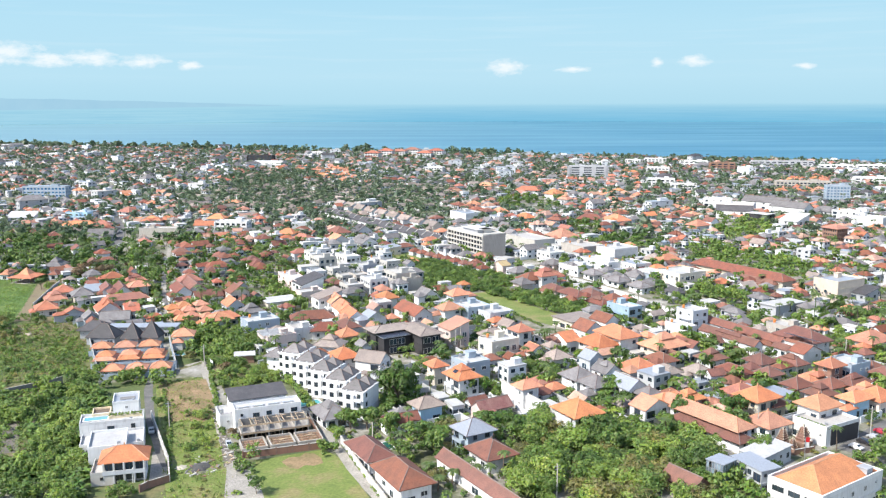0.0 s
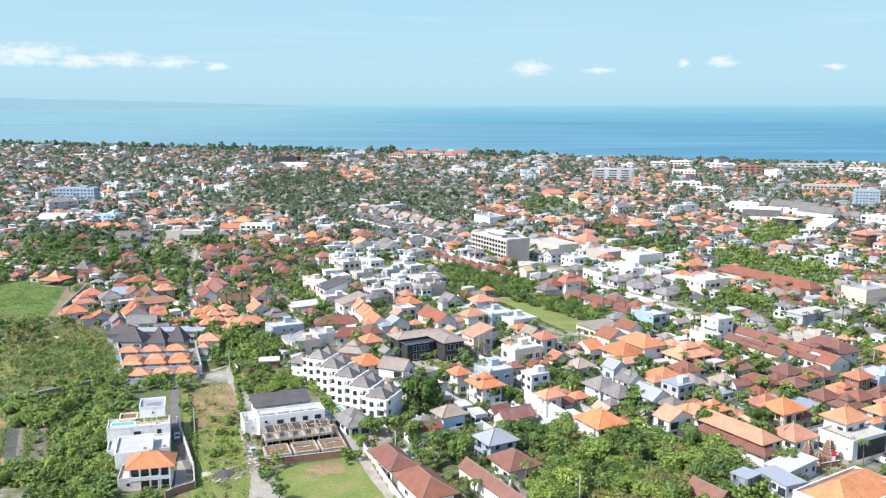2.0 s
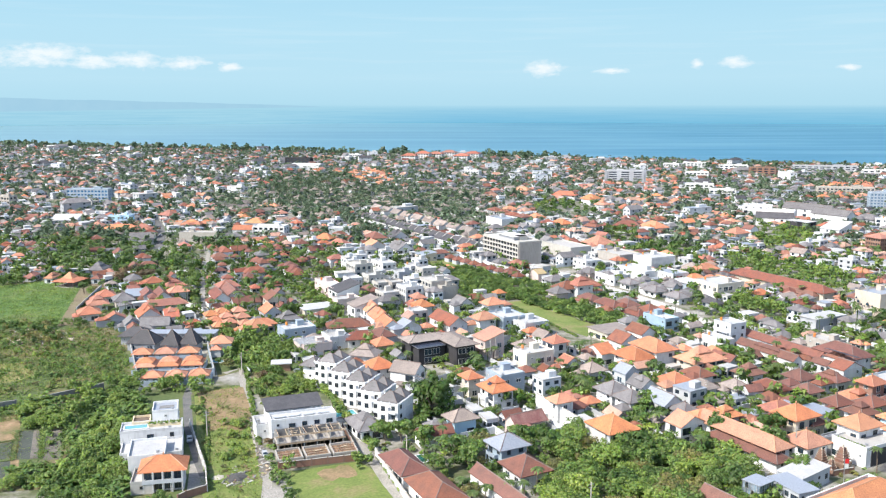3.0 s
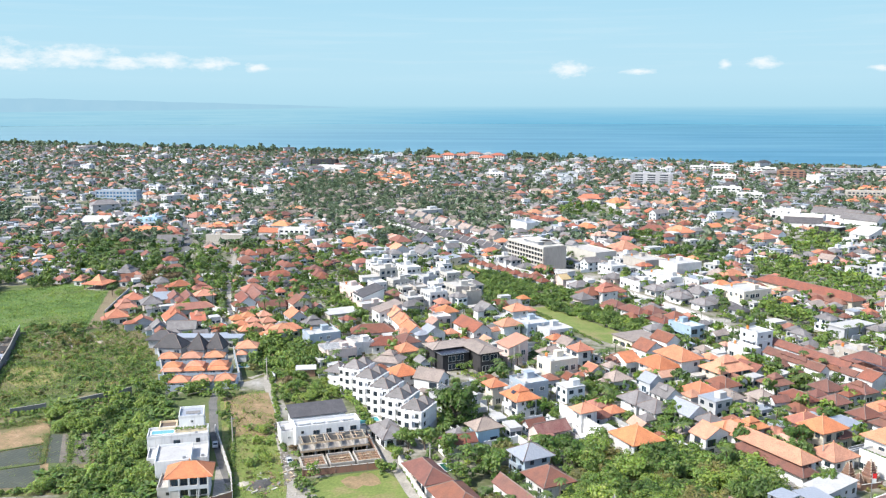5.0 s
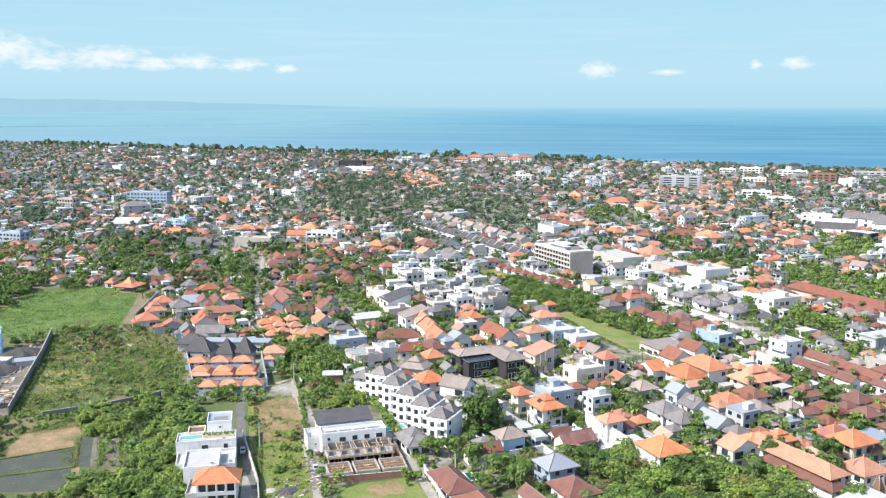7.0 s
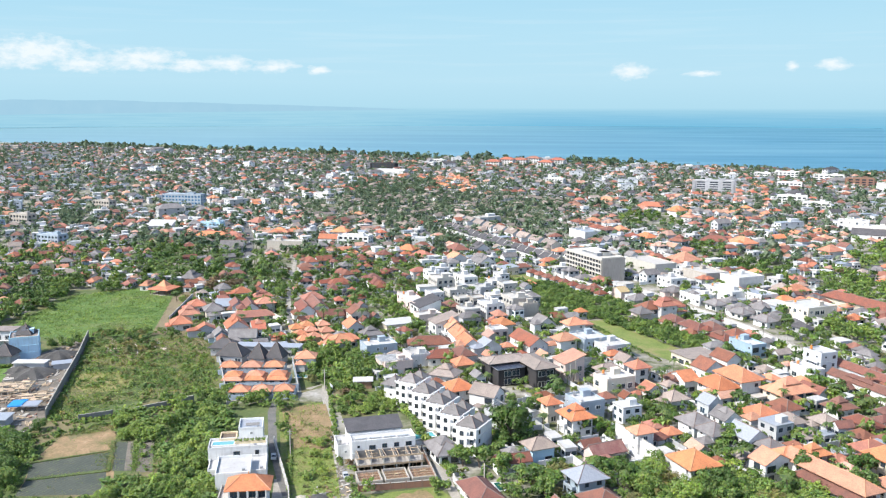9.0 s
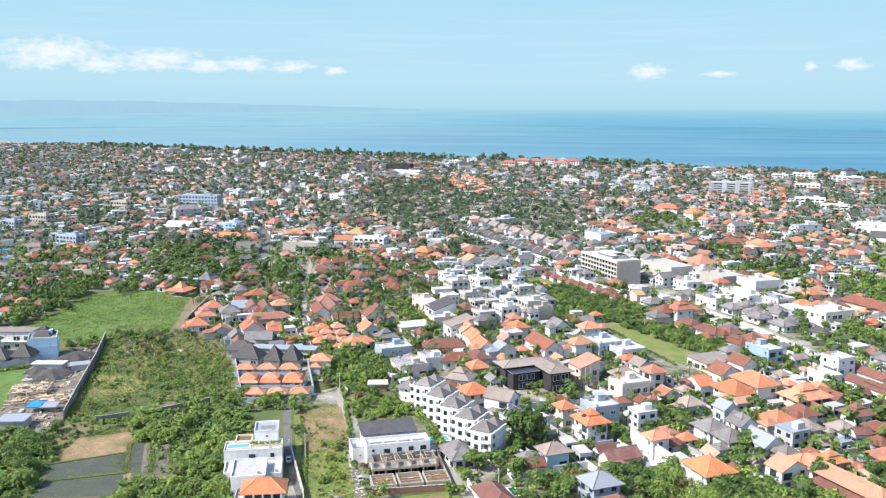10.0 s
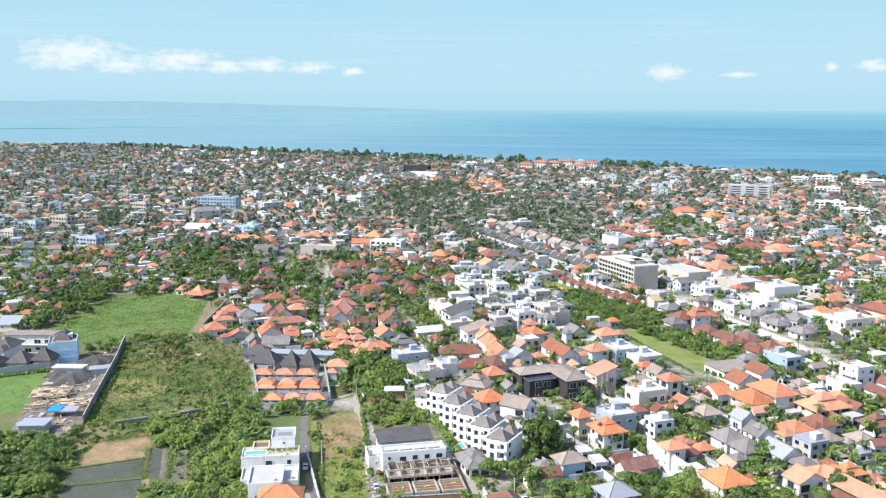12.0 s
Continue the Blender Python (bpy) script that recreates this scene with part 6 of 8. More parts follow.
house(262.8, 780.6, 30, 12, 11.0, -30, "flat", "white", "white", win="", name="shopping_building")
house(254.8, 763.5, 30, 12, 7.0, -20, "gable", "slate", "white", name="shopping_building")
house(297.7, 802.3, 44, 13, 10.0, -48, "gable", "grey", "white", name="shopping_building")
house(303.6, 762.1, 34, 13, 10.0, -55, "gable", "grey", "white", name="shopping_building")
house(268.4, 739.2, 20, 12, 7.0, -52, "slab", "white", "dark", name="shopping_building")
house(282.7, 702.8, 16, 18, 6.0, -52, "shed", "white", "white", name="shopping_building")
block(279.8, 622.1, 12, 11, 11, -62, 4, "brick", "salmon", "dark brick hotel with red hip roof", roof="hip", bays=6)
block(393.8, 874.4, 22, 12, 17, -12, 6, "bluegrey", "metal", "blue-grey glazed office block", bays=7, glass=plain_material("grey_blue_glass", (0.12, 0.2, 0.3), 0.2))
block(416.7, 1015.1, 60, 14, 9, -12, 3, "concrete", "concrete", "unfinished concrete frame building", bays=14)
house(343.8, 736.7, 26, 13, 9.0, -45, "flat", "white", "white", name="hotel")
house(342.4, 699.4, 24, 13, 9.0, -45, "flat", "white", "white", win="", name="hotel")
block(406.5, 1276.5, 34, 14, 13, -10, 4, "brick", "concrete", "plain brick-red building near the beach", bays=4)
for px_, py_, ww in (306.6, 1414.0, 34), (349.5, 1441.2, 50), (395.6, 1382.3, 60), (305.3, 1242.3, 44), (271.1, 986.1, 40), (263.0, 1056.0, 46), (573.2, 1278.8, 66), (625.6, 1276.5, 60), (521.8, 1063.6, 60), (-236.8, 1670.0, 44), (-236.1, 1593.4, 14), (-9.9, 1262.4, 36), (-980.9, 2018.5, 60), (-720.3, 1641.3, 36):
    block(px_, py_, ww * 0.7, 14, 9, -16, 3, "white", "white", "white hotel block near the shore", bays=6)
block(524.6, 1354.8, 90, 14, 10, -12, 4, "grey", "concrete", "long low hotel with grey flat roof", bays=10)
block(-305.5, 1491.5, 44, 14, 13, -10, 4, "dark", "slate", "dark blue-grey hotel near the shore", bays=6)
house(-184.3, 712.6, 14, 10, 8.0, -8, "hip", "orange", "white", name="shop")
block(-164.3, 680.5, 26, 10, 9, -8, 3, "white", "white", "white three-storey frame building", bays=6)
house(-185.6, 693.9, 24, 8, 5.0, -6, "gable", "salmon", "white", name="shop")
house(-212.0, 654.1, 30, 10, 8.0, -4, "flat", "concrete", "concrete", win="", name="warehouse")
house(-317.1, 761.6, 20, 10, 7.0, -5, "flat", "white", "blue", name="warehouse")
house(-358.5, 799.9, 28, 10, 5.0, -5, "flat", "white", "white", name="shop")
house(-359.7, 747.3, 22, 12, 5.0, 4, "shed", "white", "white", name="shop")
house(-290.7, 696.3, 26, 9, 5.0, 3, "hip", "orange", "white", name="shop")
house(-336.5, 707.6, 10, 10, 4.5, 0, "hip", "orange", "white")
house(-317.8, 714.0, 10, 10, 4.5, 0, "hip", "orange", "white")
house(-272.5, 695.9, 14, 10, 5.0, 8, "hip", "salmon", "white")
house(-279.2, 776.9, 14, 12, 6.0, -30, "hip", "salmon", "white")
house(-240.6, 722.5, 16, 8, 5.0, -4, "hip", "orange", "white")
house(-228.7, 729.4, 14, 8, 5.0, -4, "hip", "orange", "white")
house(-255.3, 650.3, 18, 12, 4.0, 10, "gable", "grey", "white")
house(-204.4, 847.1, 16, 8, 6.0, -6, "hip", "orange", "white")
house(-113.6, 702.3, 20, 12, 5.0, -4, "flat", "white", "white")
house(-114.7, 642.4, 13, 10, 6.0, -20, "hip", "orange", "white")
house(-101.1, 621.2, 14, 10, 5.0, -20, "hip", "salmon", "white")
house(-73.9, 606.3, 12, 14, 6.0, -60, "gable", "orange", "white")
house(-54.7, 598.3, 18, 12, 6.0, -60, "gable", "grey", "white")
house(-61.5, 652.9, 12, 12, 6.0, -60, "gable", "slate", "white")
house(-36.4, 583.1, 11, 11, 4.5, -60, "shed", "metal", "white", rise=1.2)
house(-78.6, 654.2, 16, 12, 5.0, -60, "hip", "red", "white")
house(200.1, 685.2, 12, 14, 5.0, -60, "hip", "orange", "white")
house(211.5, 741.2, 12, 12, 5.0, -60, "hip", "orange", "white")
house(69.8, 740.9, 16, 10, 4.5, -60, "hip", "orange", "white")
house(50.6, 776.8, 13, 10, 5.0, -60, "hip", "orange", "white")
house(85.9, 630.8, 18, 16, 5.0, -60, "hip", "orange", "white")
house(141.9, 717.1, 20, 14, 5.0, -60, "hip", "orange", "white")
house(122.3, 724.7, 22, 12, 5.0, -20, "hip", "red", "white")
house(91.7, 706.6, 12, 10, 7.0, -40, "hip", "brown", "bluegrey")
house(122.6, 877.7, 12, 10, 5.0, -40, "hip", "orange", "white")
house(140.1, 846.7, 12, 12, 5.0, -40, "hip", "salmon", "white")
house(50.4, 1016.8, 18, 10, 6.0, -30, "hip", "orange", "white")
house(117.2, 924.1, 16, 14, 6.0, -40, "hip", "orange", "white")
house(94.1, 961.6, 26, 12, 6.0, -20, "hip", "salmon", "white")
for k, (px_, py_) in enumerate([(-125.0, 1604.8), (-102.6, 1642.5), (-79.3, 1661.4), (-55.4, 1680.7), (-30.3, 1599.7), (-10.0, 1637.5)]):
    block(px_, py_, 26, 18, 11 + 2 * (k % 2), -14, 4, "white", "salmon", "white beach hotel wing with red tile roof", roof="hip", bays=5)
for k, (px_, py_) in enumerate([(-1315.4, 1719.2), (-1335.5, 1925.5), (-1354.1, 2044.7), (-917.6, 1275.2), (-965.1, 1488.5), (-487.3, 881.3), (-397.3, 870.0), (-513.1, 727.5), (-502.8, 760.0), (-507.9, 688.4), (-408.2, 653.6)]):
    block(px_, py_, 22, 10, 7 + 2 * (k % 3), -14, 3, ("pale", "bluegrey", "concrete")[k % 3], "concrete", ("pale", "blue-grey", "grey")[k % 3] + " town hotel with a flat roof", bays=6)

# pale flat-roofed blocks of a new quarter
block(-24.6, 466.7, 15, 12, 10, -60, 3, "pale", "white", "unfinished pale concrete house with open floors", bays=4, end="concrete")
block(-37.5, 455.8, 12, 10, 8.5, -60, 3, "white", "white", "white three-storey house with wide windows", bays=4)
block(-72.6, 518.9, 14, 11, 9, -60, 3, "pale", "white", "pale concrete block with dark windows", bays=4)
block(-18.9, 461.0, 10, 9, 8, -60, 3, "concrete", "concrete", "unfinished grey concrete house with open floors", bays=3, end="concrete")
for px_, py_, ww, dd, hh, wl in (-60.1, 538.1, 18, 9, 7, "white"), (-61.6, 496.4, 10, 10, 7, "pale"), (-45.9, 506.9, 11, 9, 7, "grey"), (-41.1, 531.3, 12, 9, 6, "white"), (-48.9, 450.0, 11, 9, 7, "pale"), (-32.8, 520.6, 10, 9, 6.5, "pale"), (-47.3, 478.6, 9, 8, 6.5, "concrete"), (-72.9, 491.5, 10, 8, 6, "white"), (-55.0, 479.6, 9, 8, 6, "pale"):
    house(px_, py_, ww, dd, hh, -60, "flat", "concrete" if int(px_) % 2 else "white", wl, per=2.6)

# shallow white vault of a market hall
px_, py_ = -270.9, 1390.0
b, n = Build(), 12
vs = [(0.5 * 48 * sx, 15.5 * math.cos(math.pi * i / n), 6.5 * math.sin(math.pi * i / n) + 5) for sx in (-1, 1) for i in range(n + 1)]
b.add(vs, [(i, i + 1, n + 2 + i, n + 1 + i) for i in range(n)] + [tuple(range(n + 1))[::-1], tuple(range(n + 1, 2 * n + 2))])
root = new("market_hall")
root.matrix_basis = pose(px_, py_, 0, 0, 0, -12)
part("roof", b, [ROOF["white"]], root, "white curved sheet roof")
part("wall", Build().box(0, 0, -0.3, 47, 30, 5.5), [WALL["white"]], root)
tagged(root, "white market hall with a shallow curved roof", "hall")
take_box(px_, py_, 64, 40, -12)
# round openings in the sand-coloured hall
px_, py_ = 198.3, 434.6
root = new("round_window_group")
root.matrix_basis = pose(px_, py_, 0, 0, 0, -62)
for o, z, r_ in ((-5.5, 9, 0.5), (-4.3, 7.4, 0.7), (-2.5, 6.2, 0.5), (-0.6, 5.8, 0.4), (1.0, 7.0, 0.8), (3.8, 6.4, 0.5), (5.5, 5.0, 0.7)):
    ring = [(o + r_ * math.cos(math.pi * i / 6), -11.12, z + r_ * math.sin(math.pi * i / 6)) for i in range(12)]
    part("round_window", Build().add(ring + [(p, q + 0.2, s) for p, q, s in ring], [tuple(range(12))] + [(i, 12 + i, 12 + (i + 1) % 12, (i + 1) % 12) for i in range(12)]), [GLASS], root)
tagged(root, "scattered round dark windows in a sand-coloured wall", "window")

ZONES = [
    ("brown", [(103.2, 390.2), (124.0, 375.0), (145.2, 348.0), (187.9, 364.8), (140.2, 269.8), (123.2, 289.1), (97.1, 298.4), (77.6, 325.4)]),
    ("wood", [(-16.8, 556.4), (13.6, 487.5), (30.6, 503.5), (70.2, 424.2), (67.3, 406.8), (42.3, 424.6), (-8.9, 504.2)]),
    ("wood", [(151.6, 590.2), (185.8, 601.4), (221.6, 526.9), (194.7, 469.3), (181.4, 501.0)]),
    ("wood", [(133.3, 684.0), (164.3, 640.0), (138.6, 568.2), (112.1, 627.8)]),
    ("wood", [(241.7, 767.9), (275.5, 713.0), (229.8, 625.4), (201.6, 653.0)]),
    ("wood", [(138.6, 477.7), (157.4, 441.9), (148.0, 423.1), (131.3, 463.0)]),
    ("palms", [(-291.8, 935.7), (-221.7, 1138.3), (11.6, 1053.6), (3.2, 827.8), (36.0, 735.6), (7.0, 712.3), (-111.1, 887.9), (-153.1, 777.3), (-244.7, 834.0)]),
    ("palms", [(-153.1, 777.3), (-104.2, 830.5), (-36.4, 658.0), (-67.6, 720.7), (-106.0, 728.4)]),
    ("white", [(-94.5, 590.3), (-33.2, 593.8), (-15.1, 487.9), (-25.4, 438.1), (-44.4, 458.6), (-75.0, 505.3)]),
    ("greyrow", [(71.1, 548.8), (123.4, 456.0), (139.8, 384.6), (121.5, 375.0), (100.8, 423.8), (70.1, 502.9)]),
    ("red", [(-196.2, 608.7), (-125.6, 632.5), (-87.1, 541.7), (-99.3, 409.1), (-147.1, 460.1)]),
    ("orange", [(435.1, 1149.8), (500.9, 1147.6), (411.4, 927.2), (352.1, 928.8)]),
    ("darkwood", [(-369.6, 727.4), (-212.7, 661.6), (-170.0, 524.4), (-274.6, 535.5)]),
    ("wood", [(-119.7, 506.0), (-104.8, 523.3), (-71.5, 459.0), (-66.9, 408.7), (-90.4, 432.7)]),
    ("darkwood", [(-292.7, 1204.2), (-194.1, 1289.6), (-136.2, 1092.1), (-233.9, 1014.9)]),
    ("darkwood", [(-518.7, 841.8), (-489.3, 863.7), (-434.3, 769.5), (-462.0, 747.9)]),
    ("darkwood", [(-222.4, 652.4), (-193.8, 668.9), (-157.8, 561.3), (-184.4, 549.1)]),
    ("darkwood", [(-135.3, 703.8), (-107.6, 739.1), (-88.8, 636.0), (-105.5, 609.9)]),
    ("orange", [(-269.4, 1326.8), (-148.0, 1369.8), (-111.6, 1132.4), (-136.2, 1092.1), (-194.1, 1289.6)]),
    ("rosy", [(126.4, 1191.6), (276.1, 1265.7), (204.5, 883.5), (111.3, 845.0)]),
    ("open", [(-356.6, 527.6), (-224.5, 507.8), (-190.4, 434.2), (-196.7, 410.5), (-202.3, 389.2), (-266.4, 370.7)]),
]
# ---------------------------------------------------------------- houses, street by street
house(-22.3, 236.0, 15.6, 7.8, 4, -62, "hip", "red", "white")
house(-12.4, 217.3, 17.2, 9.4, 5, -62, "hip", "red", "white")
house(8.5, 215.4, 40, 4.7, 3.6, -60, "gable", "brown", "white")
house(-15.0, 260.7, 10.9, 4.7, 3.6, 25, "gable", "brown", "white")
house(-6.9, 269.7, 7, 8.6, 5.5, -60, "hip", "taupe", "blue")
house(7.1, 246.5, 8.6, 9.4, 6.2, -60, "hip", "metal", "bluegrey")
house(11.7, 233.7, 10.9, 9.4, 4.5, -60, "hip", "red", "white")
house(13.9, 271.6, 11.7, 6.2, 4, 32, "gable", "rust", "white")
house(26.0, 280.0, 5.5, 7, 8, -60, "hip", "orange", "white")
house(39.8, 260.4, 11.6, 10.4, 6.6, -62, "hip", "orange", "white")
house(-4.0, 307.1, 6.2, 5.5, 7, -60, "hip", "orange", "white")
house(5.0, 295.0, 10.1, 8.6, 7, -60, "hip", "orange", "white")
# Blue-grey walls carry the shade on this box's front in their colour.
house(8.4, 309.4, 10.8, 9.9, 8, -60, "flat", "white", "bluegrey")
house(20.4, 337.7, 9.9, 12.6, 8, -60, "flat", "white", "white")
house(31.0, 356.3, 7, 7, 7, -60, "hip", "salmon", "white")
house(27.0, 371.7, 7.8, 6.2, 5, -60, "gable", "taupe", "white")
house(34.1, 334.5, 6.2, 7.8, 4.5, -60, "gable", "salmon", "white")
house(24.6, 326.2, 3.9, 4.7, 4, -60, "gable", "red", "white")
house(41.9, 325.8, 7.8, 7.8, 4.5, -60, "hip", "taupe", "white")
house(52.5, 311.0, 6.2, 6.2, 8.5, -60, "gable", "metal", "white")
house(45.6, 297.0, 9.4, 8.6, 6, -60, "hip", "grey", "bright")
house(50.4, 288.6, 9.0, 8.0, 6, -60, "hip", "grey", "bright")
house(56.4, 301.8, 7.8, 7, 6.5, -60, "gable", "grey", "white")
house(60.2, 285.6, 10.9, 7.8, 6.5, -60, "gable", "metal", "white")
house(66.0, 278.6, 7, 6.2, 5.5, -60, "hip", "grey", "white")
house(48.5, 350.1, 7, 10.9, 5, 30, "gable", "orange", "white")
house(60.0, 339.4, 13.3, 10.1, 6, -60, "hip", "orange", "white")
house(68.4, 343.8, 15.6, 10.1, 8.5, -60, "hip", "orange", "white")
house(70.6, 313.9, 10.1, 9.4, 4, -60, "hip", "orange", "white")
house(63.5, 266.5, 7, 10.1, 6, -60, "gable", "orange", "white")
house(71.1, 271.8, 10.9, 6.2, 6, 20, "hip", "orange", "white")
house(77.4, 259.4, 34, 7, 6, -58, "hip", "orange", "white")
house(78.6, 252.8, 26, 5.5, 3.5, -58, "hip", "brown", "white")
house(77.5, 273.4, 6.2, 7.8, 6, -60, "hip", "orange", "white")
house(97.4, 282.3, 7.8, 9.4, 5, -60, "hip", "salmon", "white")
house(99.2, 271.9, 9.4, 10.1, 7, -60, "hip", "orange", "white")
house(97.2, 257.0, 9.4, 9.4, 4, -60, "hip", "orange", "white")
house(113.7, 259.9, 8.6, 10.1, 8.5, -60, "hip", "orange", "white")
terrace_house = house(113.8, 254.3, 11.7, 15.3, 5.5, -60, "flat", "concrete", "white", win="f", bare=True)
part("cladding", Build().box(5.95, 0.8, 0.2, 0.16, 12.6, 5.0), [WALL["dark"]], terrace_house, "black cladding on the street front")
part("planting", sheet_mesh("planting", np.concatenate([BUSH[k % 4] * 0.5 + np.array([-4.6 + 1.1 * k, -6.6, 5.6]) for k in range(9)]), 3, [LEAF["mid"]]), None, terrace_house, "green shrubs along the roof terrace")
house(131.1, 272.8, 6.2, 8.6, 6, -60, "hip", "orange", "blue")
house(139.2, 283.0, 6.2, 7.8, 5, -60, "hip", "orange", "white")
house(61.0, 216.6, 10.5, 6.4, 3.2, -57, "gable", "brown", "brick")
house(142.8, 343.2, 18.7, 10.9, 7, -62, "hip", "red", "white")
house(125.4, 363.7, 44, 4.7, 4.5, -62, "gable", "brown", "white")
house(117.0, 352.8, 30, 4.6, 4.5, -62, "gable", "brown", "white")
# Thin canopy on posts: added grey walls stand in for the shade underneath.
house(161.6, 412.3, 9, 20, 5, -60, "slab", "white", "grey")
house(108.3, 378.0, 9.9, 9, 10, -60, "flat", "white", "white")
house(101.5, 370.7, 12.6, 6.3, 5, -60, "flat", "white", "white")
house(84.0, 404.4, 15.3, 8.1, 6, -60, "flat", "white", "teal")
house(168.4, 492.6, 66, 9.4, 5, -60, "hip", "brown", "white")
house(136.5, 531.8, 9.4, 14, 5, -60, "hip", "orange", "white")
house(131.8, 482.8, 18, 19.8, 7, -60, "flat", "white", "white")
house(85.3, 336.5, 10.9, 15.6, 6, -60, "hip", "orange", "white")
house(5.9, 421.3, 7.8, 9.4, 8, -60, "hip", "orange", "white")
house(1.5, 395.6, 7.8, 9.4, 7, -60, "hip", "orange", "white")
house(12.1, 401.1, 14.4, 12.6, 7, -60, "flat", "white", "bluegrey")
house(3.0, 359.0, 10, 9, 7.4, -60, "shed", "blush", "white")
house(22.2, 393.9, 12.6, 12.6, 6, -60, "flat", "white", "white")
house(18.9, 357.6, 6.2, 9.4, 5, -60, "hip", "taupe", "white")
house(-15.0, 392.8, 20.0, 9.0, 6.4, -60, "gable", "red", "white")
house(-9.4, 430.6, 9.4, 7.8, 6, -60, "gable", "grey", "white")
house(-29.1, 428.9, 9.4, 7.8, 5, -60, "hip", "orange", "white")
house(-31.2, 412.6, 9, 8.1, 6, -60, "flat", "white", "white")
for px_, py_, hh in (-53.2, 416.6, 6.0), (-47.6, 403.4, 5.4), (-42.4, 390.4, 5.0):
    house(px_, py_, 13.2, 8.4, hh, -67.5, "gable", "orange", "bright", over=0.5)
house(-58.0, 420.4, 10, 12, 7, -60, "shed", "taupe", "white")
house(-33.0, 385.6, 7.8, 9.4, 5.4, -60, "gable", "metal", "white")
house(-60.5, 389.6, 19.0, 8.6, 4.5, 14, "hip", "brown", "bright")
house(-52.0, 370.9, 13.0, 7.8, 4, 14, "hip", "red", "white")
house(-42.9, 372.7, 10.9, 7, 5, -60, "hip", "brown", "white")
house(-41.9, 361.4, 8, 7.8, 4, -60, "hip", "orange", "white")
house(-46.6, 341.2, 10.4, 8.4, 5.4, -15, "hip", "taupe", "white")
house(-38.9, 321.4, 9.4, 9.4, 6.4, -60, "hip", "orange", "white")
house(-27.6, 316.0, 10.4, 8, 6.5, -25, "gable", "taupe", "bright")
house(-82.2, 379.3, 10.8, 14.4, 6, -60, "flat", "white", "bluegrey")
house(-71.0, 358.8, 12.6, 12.6, 5, -60, "flat", "concrete", "white")
house(-63.3, 370.0, 10.8, 9, 5, -60, "flat", "concrete", "white")
house(-82.3, 427.8, 16, 12, 4, 30, "slab", "white", "white")
house(-90.3, 399.7, 7.8, 9.4, 5, -60, "hip", "grey", "white")
house(-104.7, 434.2, 9.4, 9.4, 7, -60, "gable", "red", "white")
house(-101.5, 410.7, 10.9, 7.8, 6, -60, "gable", "orange", "white")
house(-100.8, 388.8, 6.2, 12.5, 5, -60, "hip", "orange", "white")
house(-134.2, 458.1, 26, 9.4, 5, -62, "gable", "red", "white")
house(-137.3, 448.1, 17.2, 7.8, 5, -62, "gable", "red", "white")
house(-138.5, 468.3, 9.4, 10.9, 6, -60, "hip", "salmon", "white")
house(-161.1, 453.7, 7.8, 9.4, 6, -60, "hip", "orange", "white")
house(-169.5, 473.8, 7, 9.4, 5, -60, "hip", "salmon", "white")
house(-184.9, 482.0, 7.8, 9.4, 5, -60, "hip", "salmon", "white")
house(-168.2, 448.6, 15.6, 7.8, 5, -62, "gable", "red", "white")
house(-176.6, 451.6, 12.5, 6.2, 5, -62, "gable", "red", "white")
house(-158.5, 427.0, 7, 20.3, 5, -62, "hip", "salmon", "white")
house(-150.0, 410.5, 6.2, 15.6, 4, 25, "gable", "salmon", "white")
house(-160.6, 408.5, 12.5, 10.1, 4.5, -60, "gable", "salmon", "white")
house(-200.0, 452.8, 9.4, 8.6, 3.6, -62, "hip", "salmon", "white")
house(-196.2, 433.8, 10.1, 9.4, 3.6, -62, "hip", "salmon", "white")
house(-192.0, 414.0, 10.1, 9.4, 3.6, -62, "hip", "salmon", "white")
house(-173.9, 401.6, 6.2, 9.4, 4, -62, "gable", "salmon", "grey")
house(-185.4, 440.2, 10.9, 9.4, 4.5, -60, "hip", "grey", "white")
house(-186.0, 456.4, 8, 20, 4, 20, "slab", "metal", "white")
house(-162.0, 391.7, 7.8, 6.2, 4.5, -60, "gable", "grey", "bluegrey")
house(-150.4, 391.5, 12.5, 7.8, 4, 10, "gable", "grey", "grey")
joglo(-238.0, 493.2, 13, 13, 3.6, -10, "orange")
house(-253.9, 504.0, 4.7, 10.9, 3.2, 0, "hip", "orange", "white")
house(-225.6, 501.8, 4.7, 7.8, 3.2, 0, "hip", "brown", "white")
house(-235.6, 526.5, 9.4, 12.5, 4, 0, "hip", "grey", "white")
house(-109.5, 357.0, 7.4, 6.6, 5.4, 9.5, "hip", "orange", "white", over=1.0)
house(-128.3, 403.8, 5.1, 5.1, 5.5, -60, "hip", "orange", "cream")
house(-124.7, 409.6, 5.1, 5.1, 5.5, -60, "hip", "orange", "cream")
house(-124.1, 396.6, 5.1, 5.1, 4.5, -60, "hip", "orange", "cream")
house(-120.5, 402.4, 5.1, 5.1, 5, -60, "hip", "orange", "cream")
house(-120.7, 390.9, 5.1, 5.1, 3.5, -60, "hip", "orange", "cream")
house(-116.1, 393.2, 5.1, 5.1, 4.5, -60, "hip", "orange", "cream")
house(-117.2, 411.9, 5.1, 5.1, 5.5, -60, "hip", "orange", "cream")
house(-112.2, 400.1, 5.1, 5.1, 5.5, -60, "hip", "orange", "cream")
house(-108.3, 391.0, 5.1, 5.1, 4.5, -60, "hip", "orange", "cream")
house(-101.3, 385.7, 7.8, 9.4, 5, -60, "hip", "orange", "white")
house(-82.2, 470.2, 30.6, 8.1, 7, -62, "flat", "white", "white")
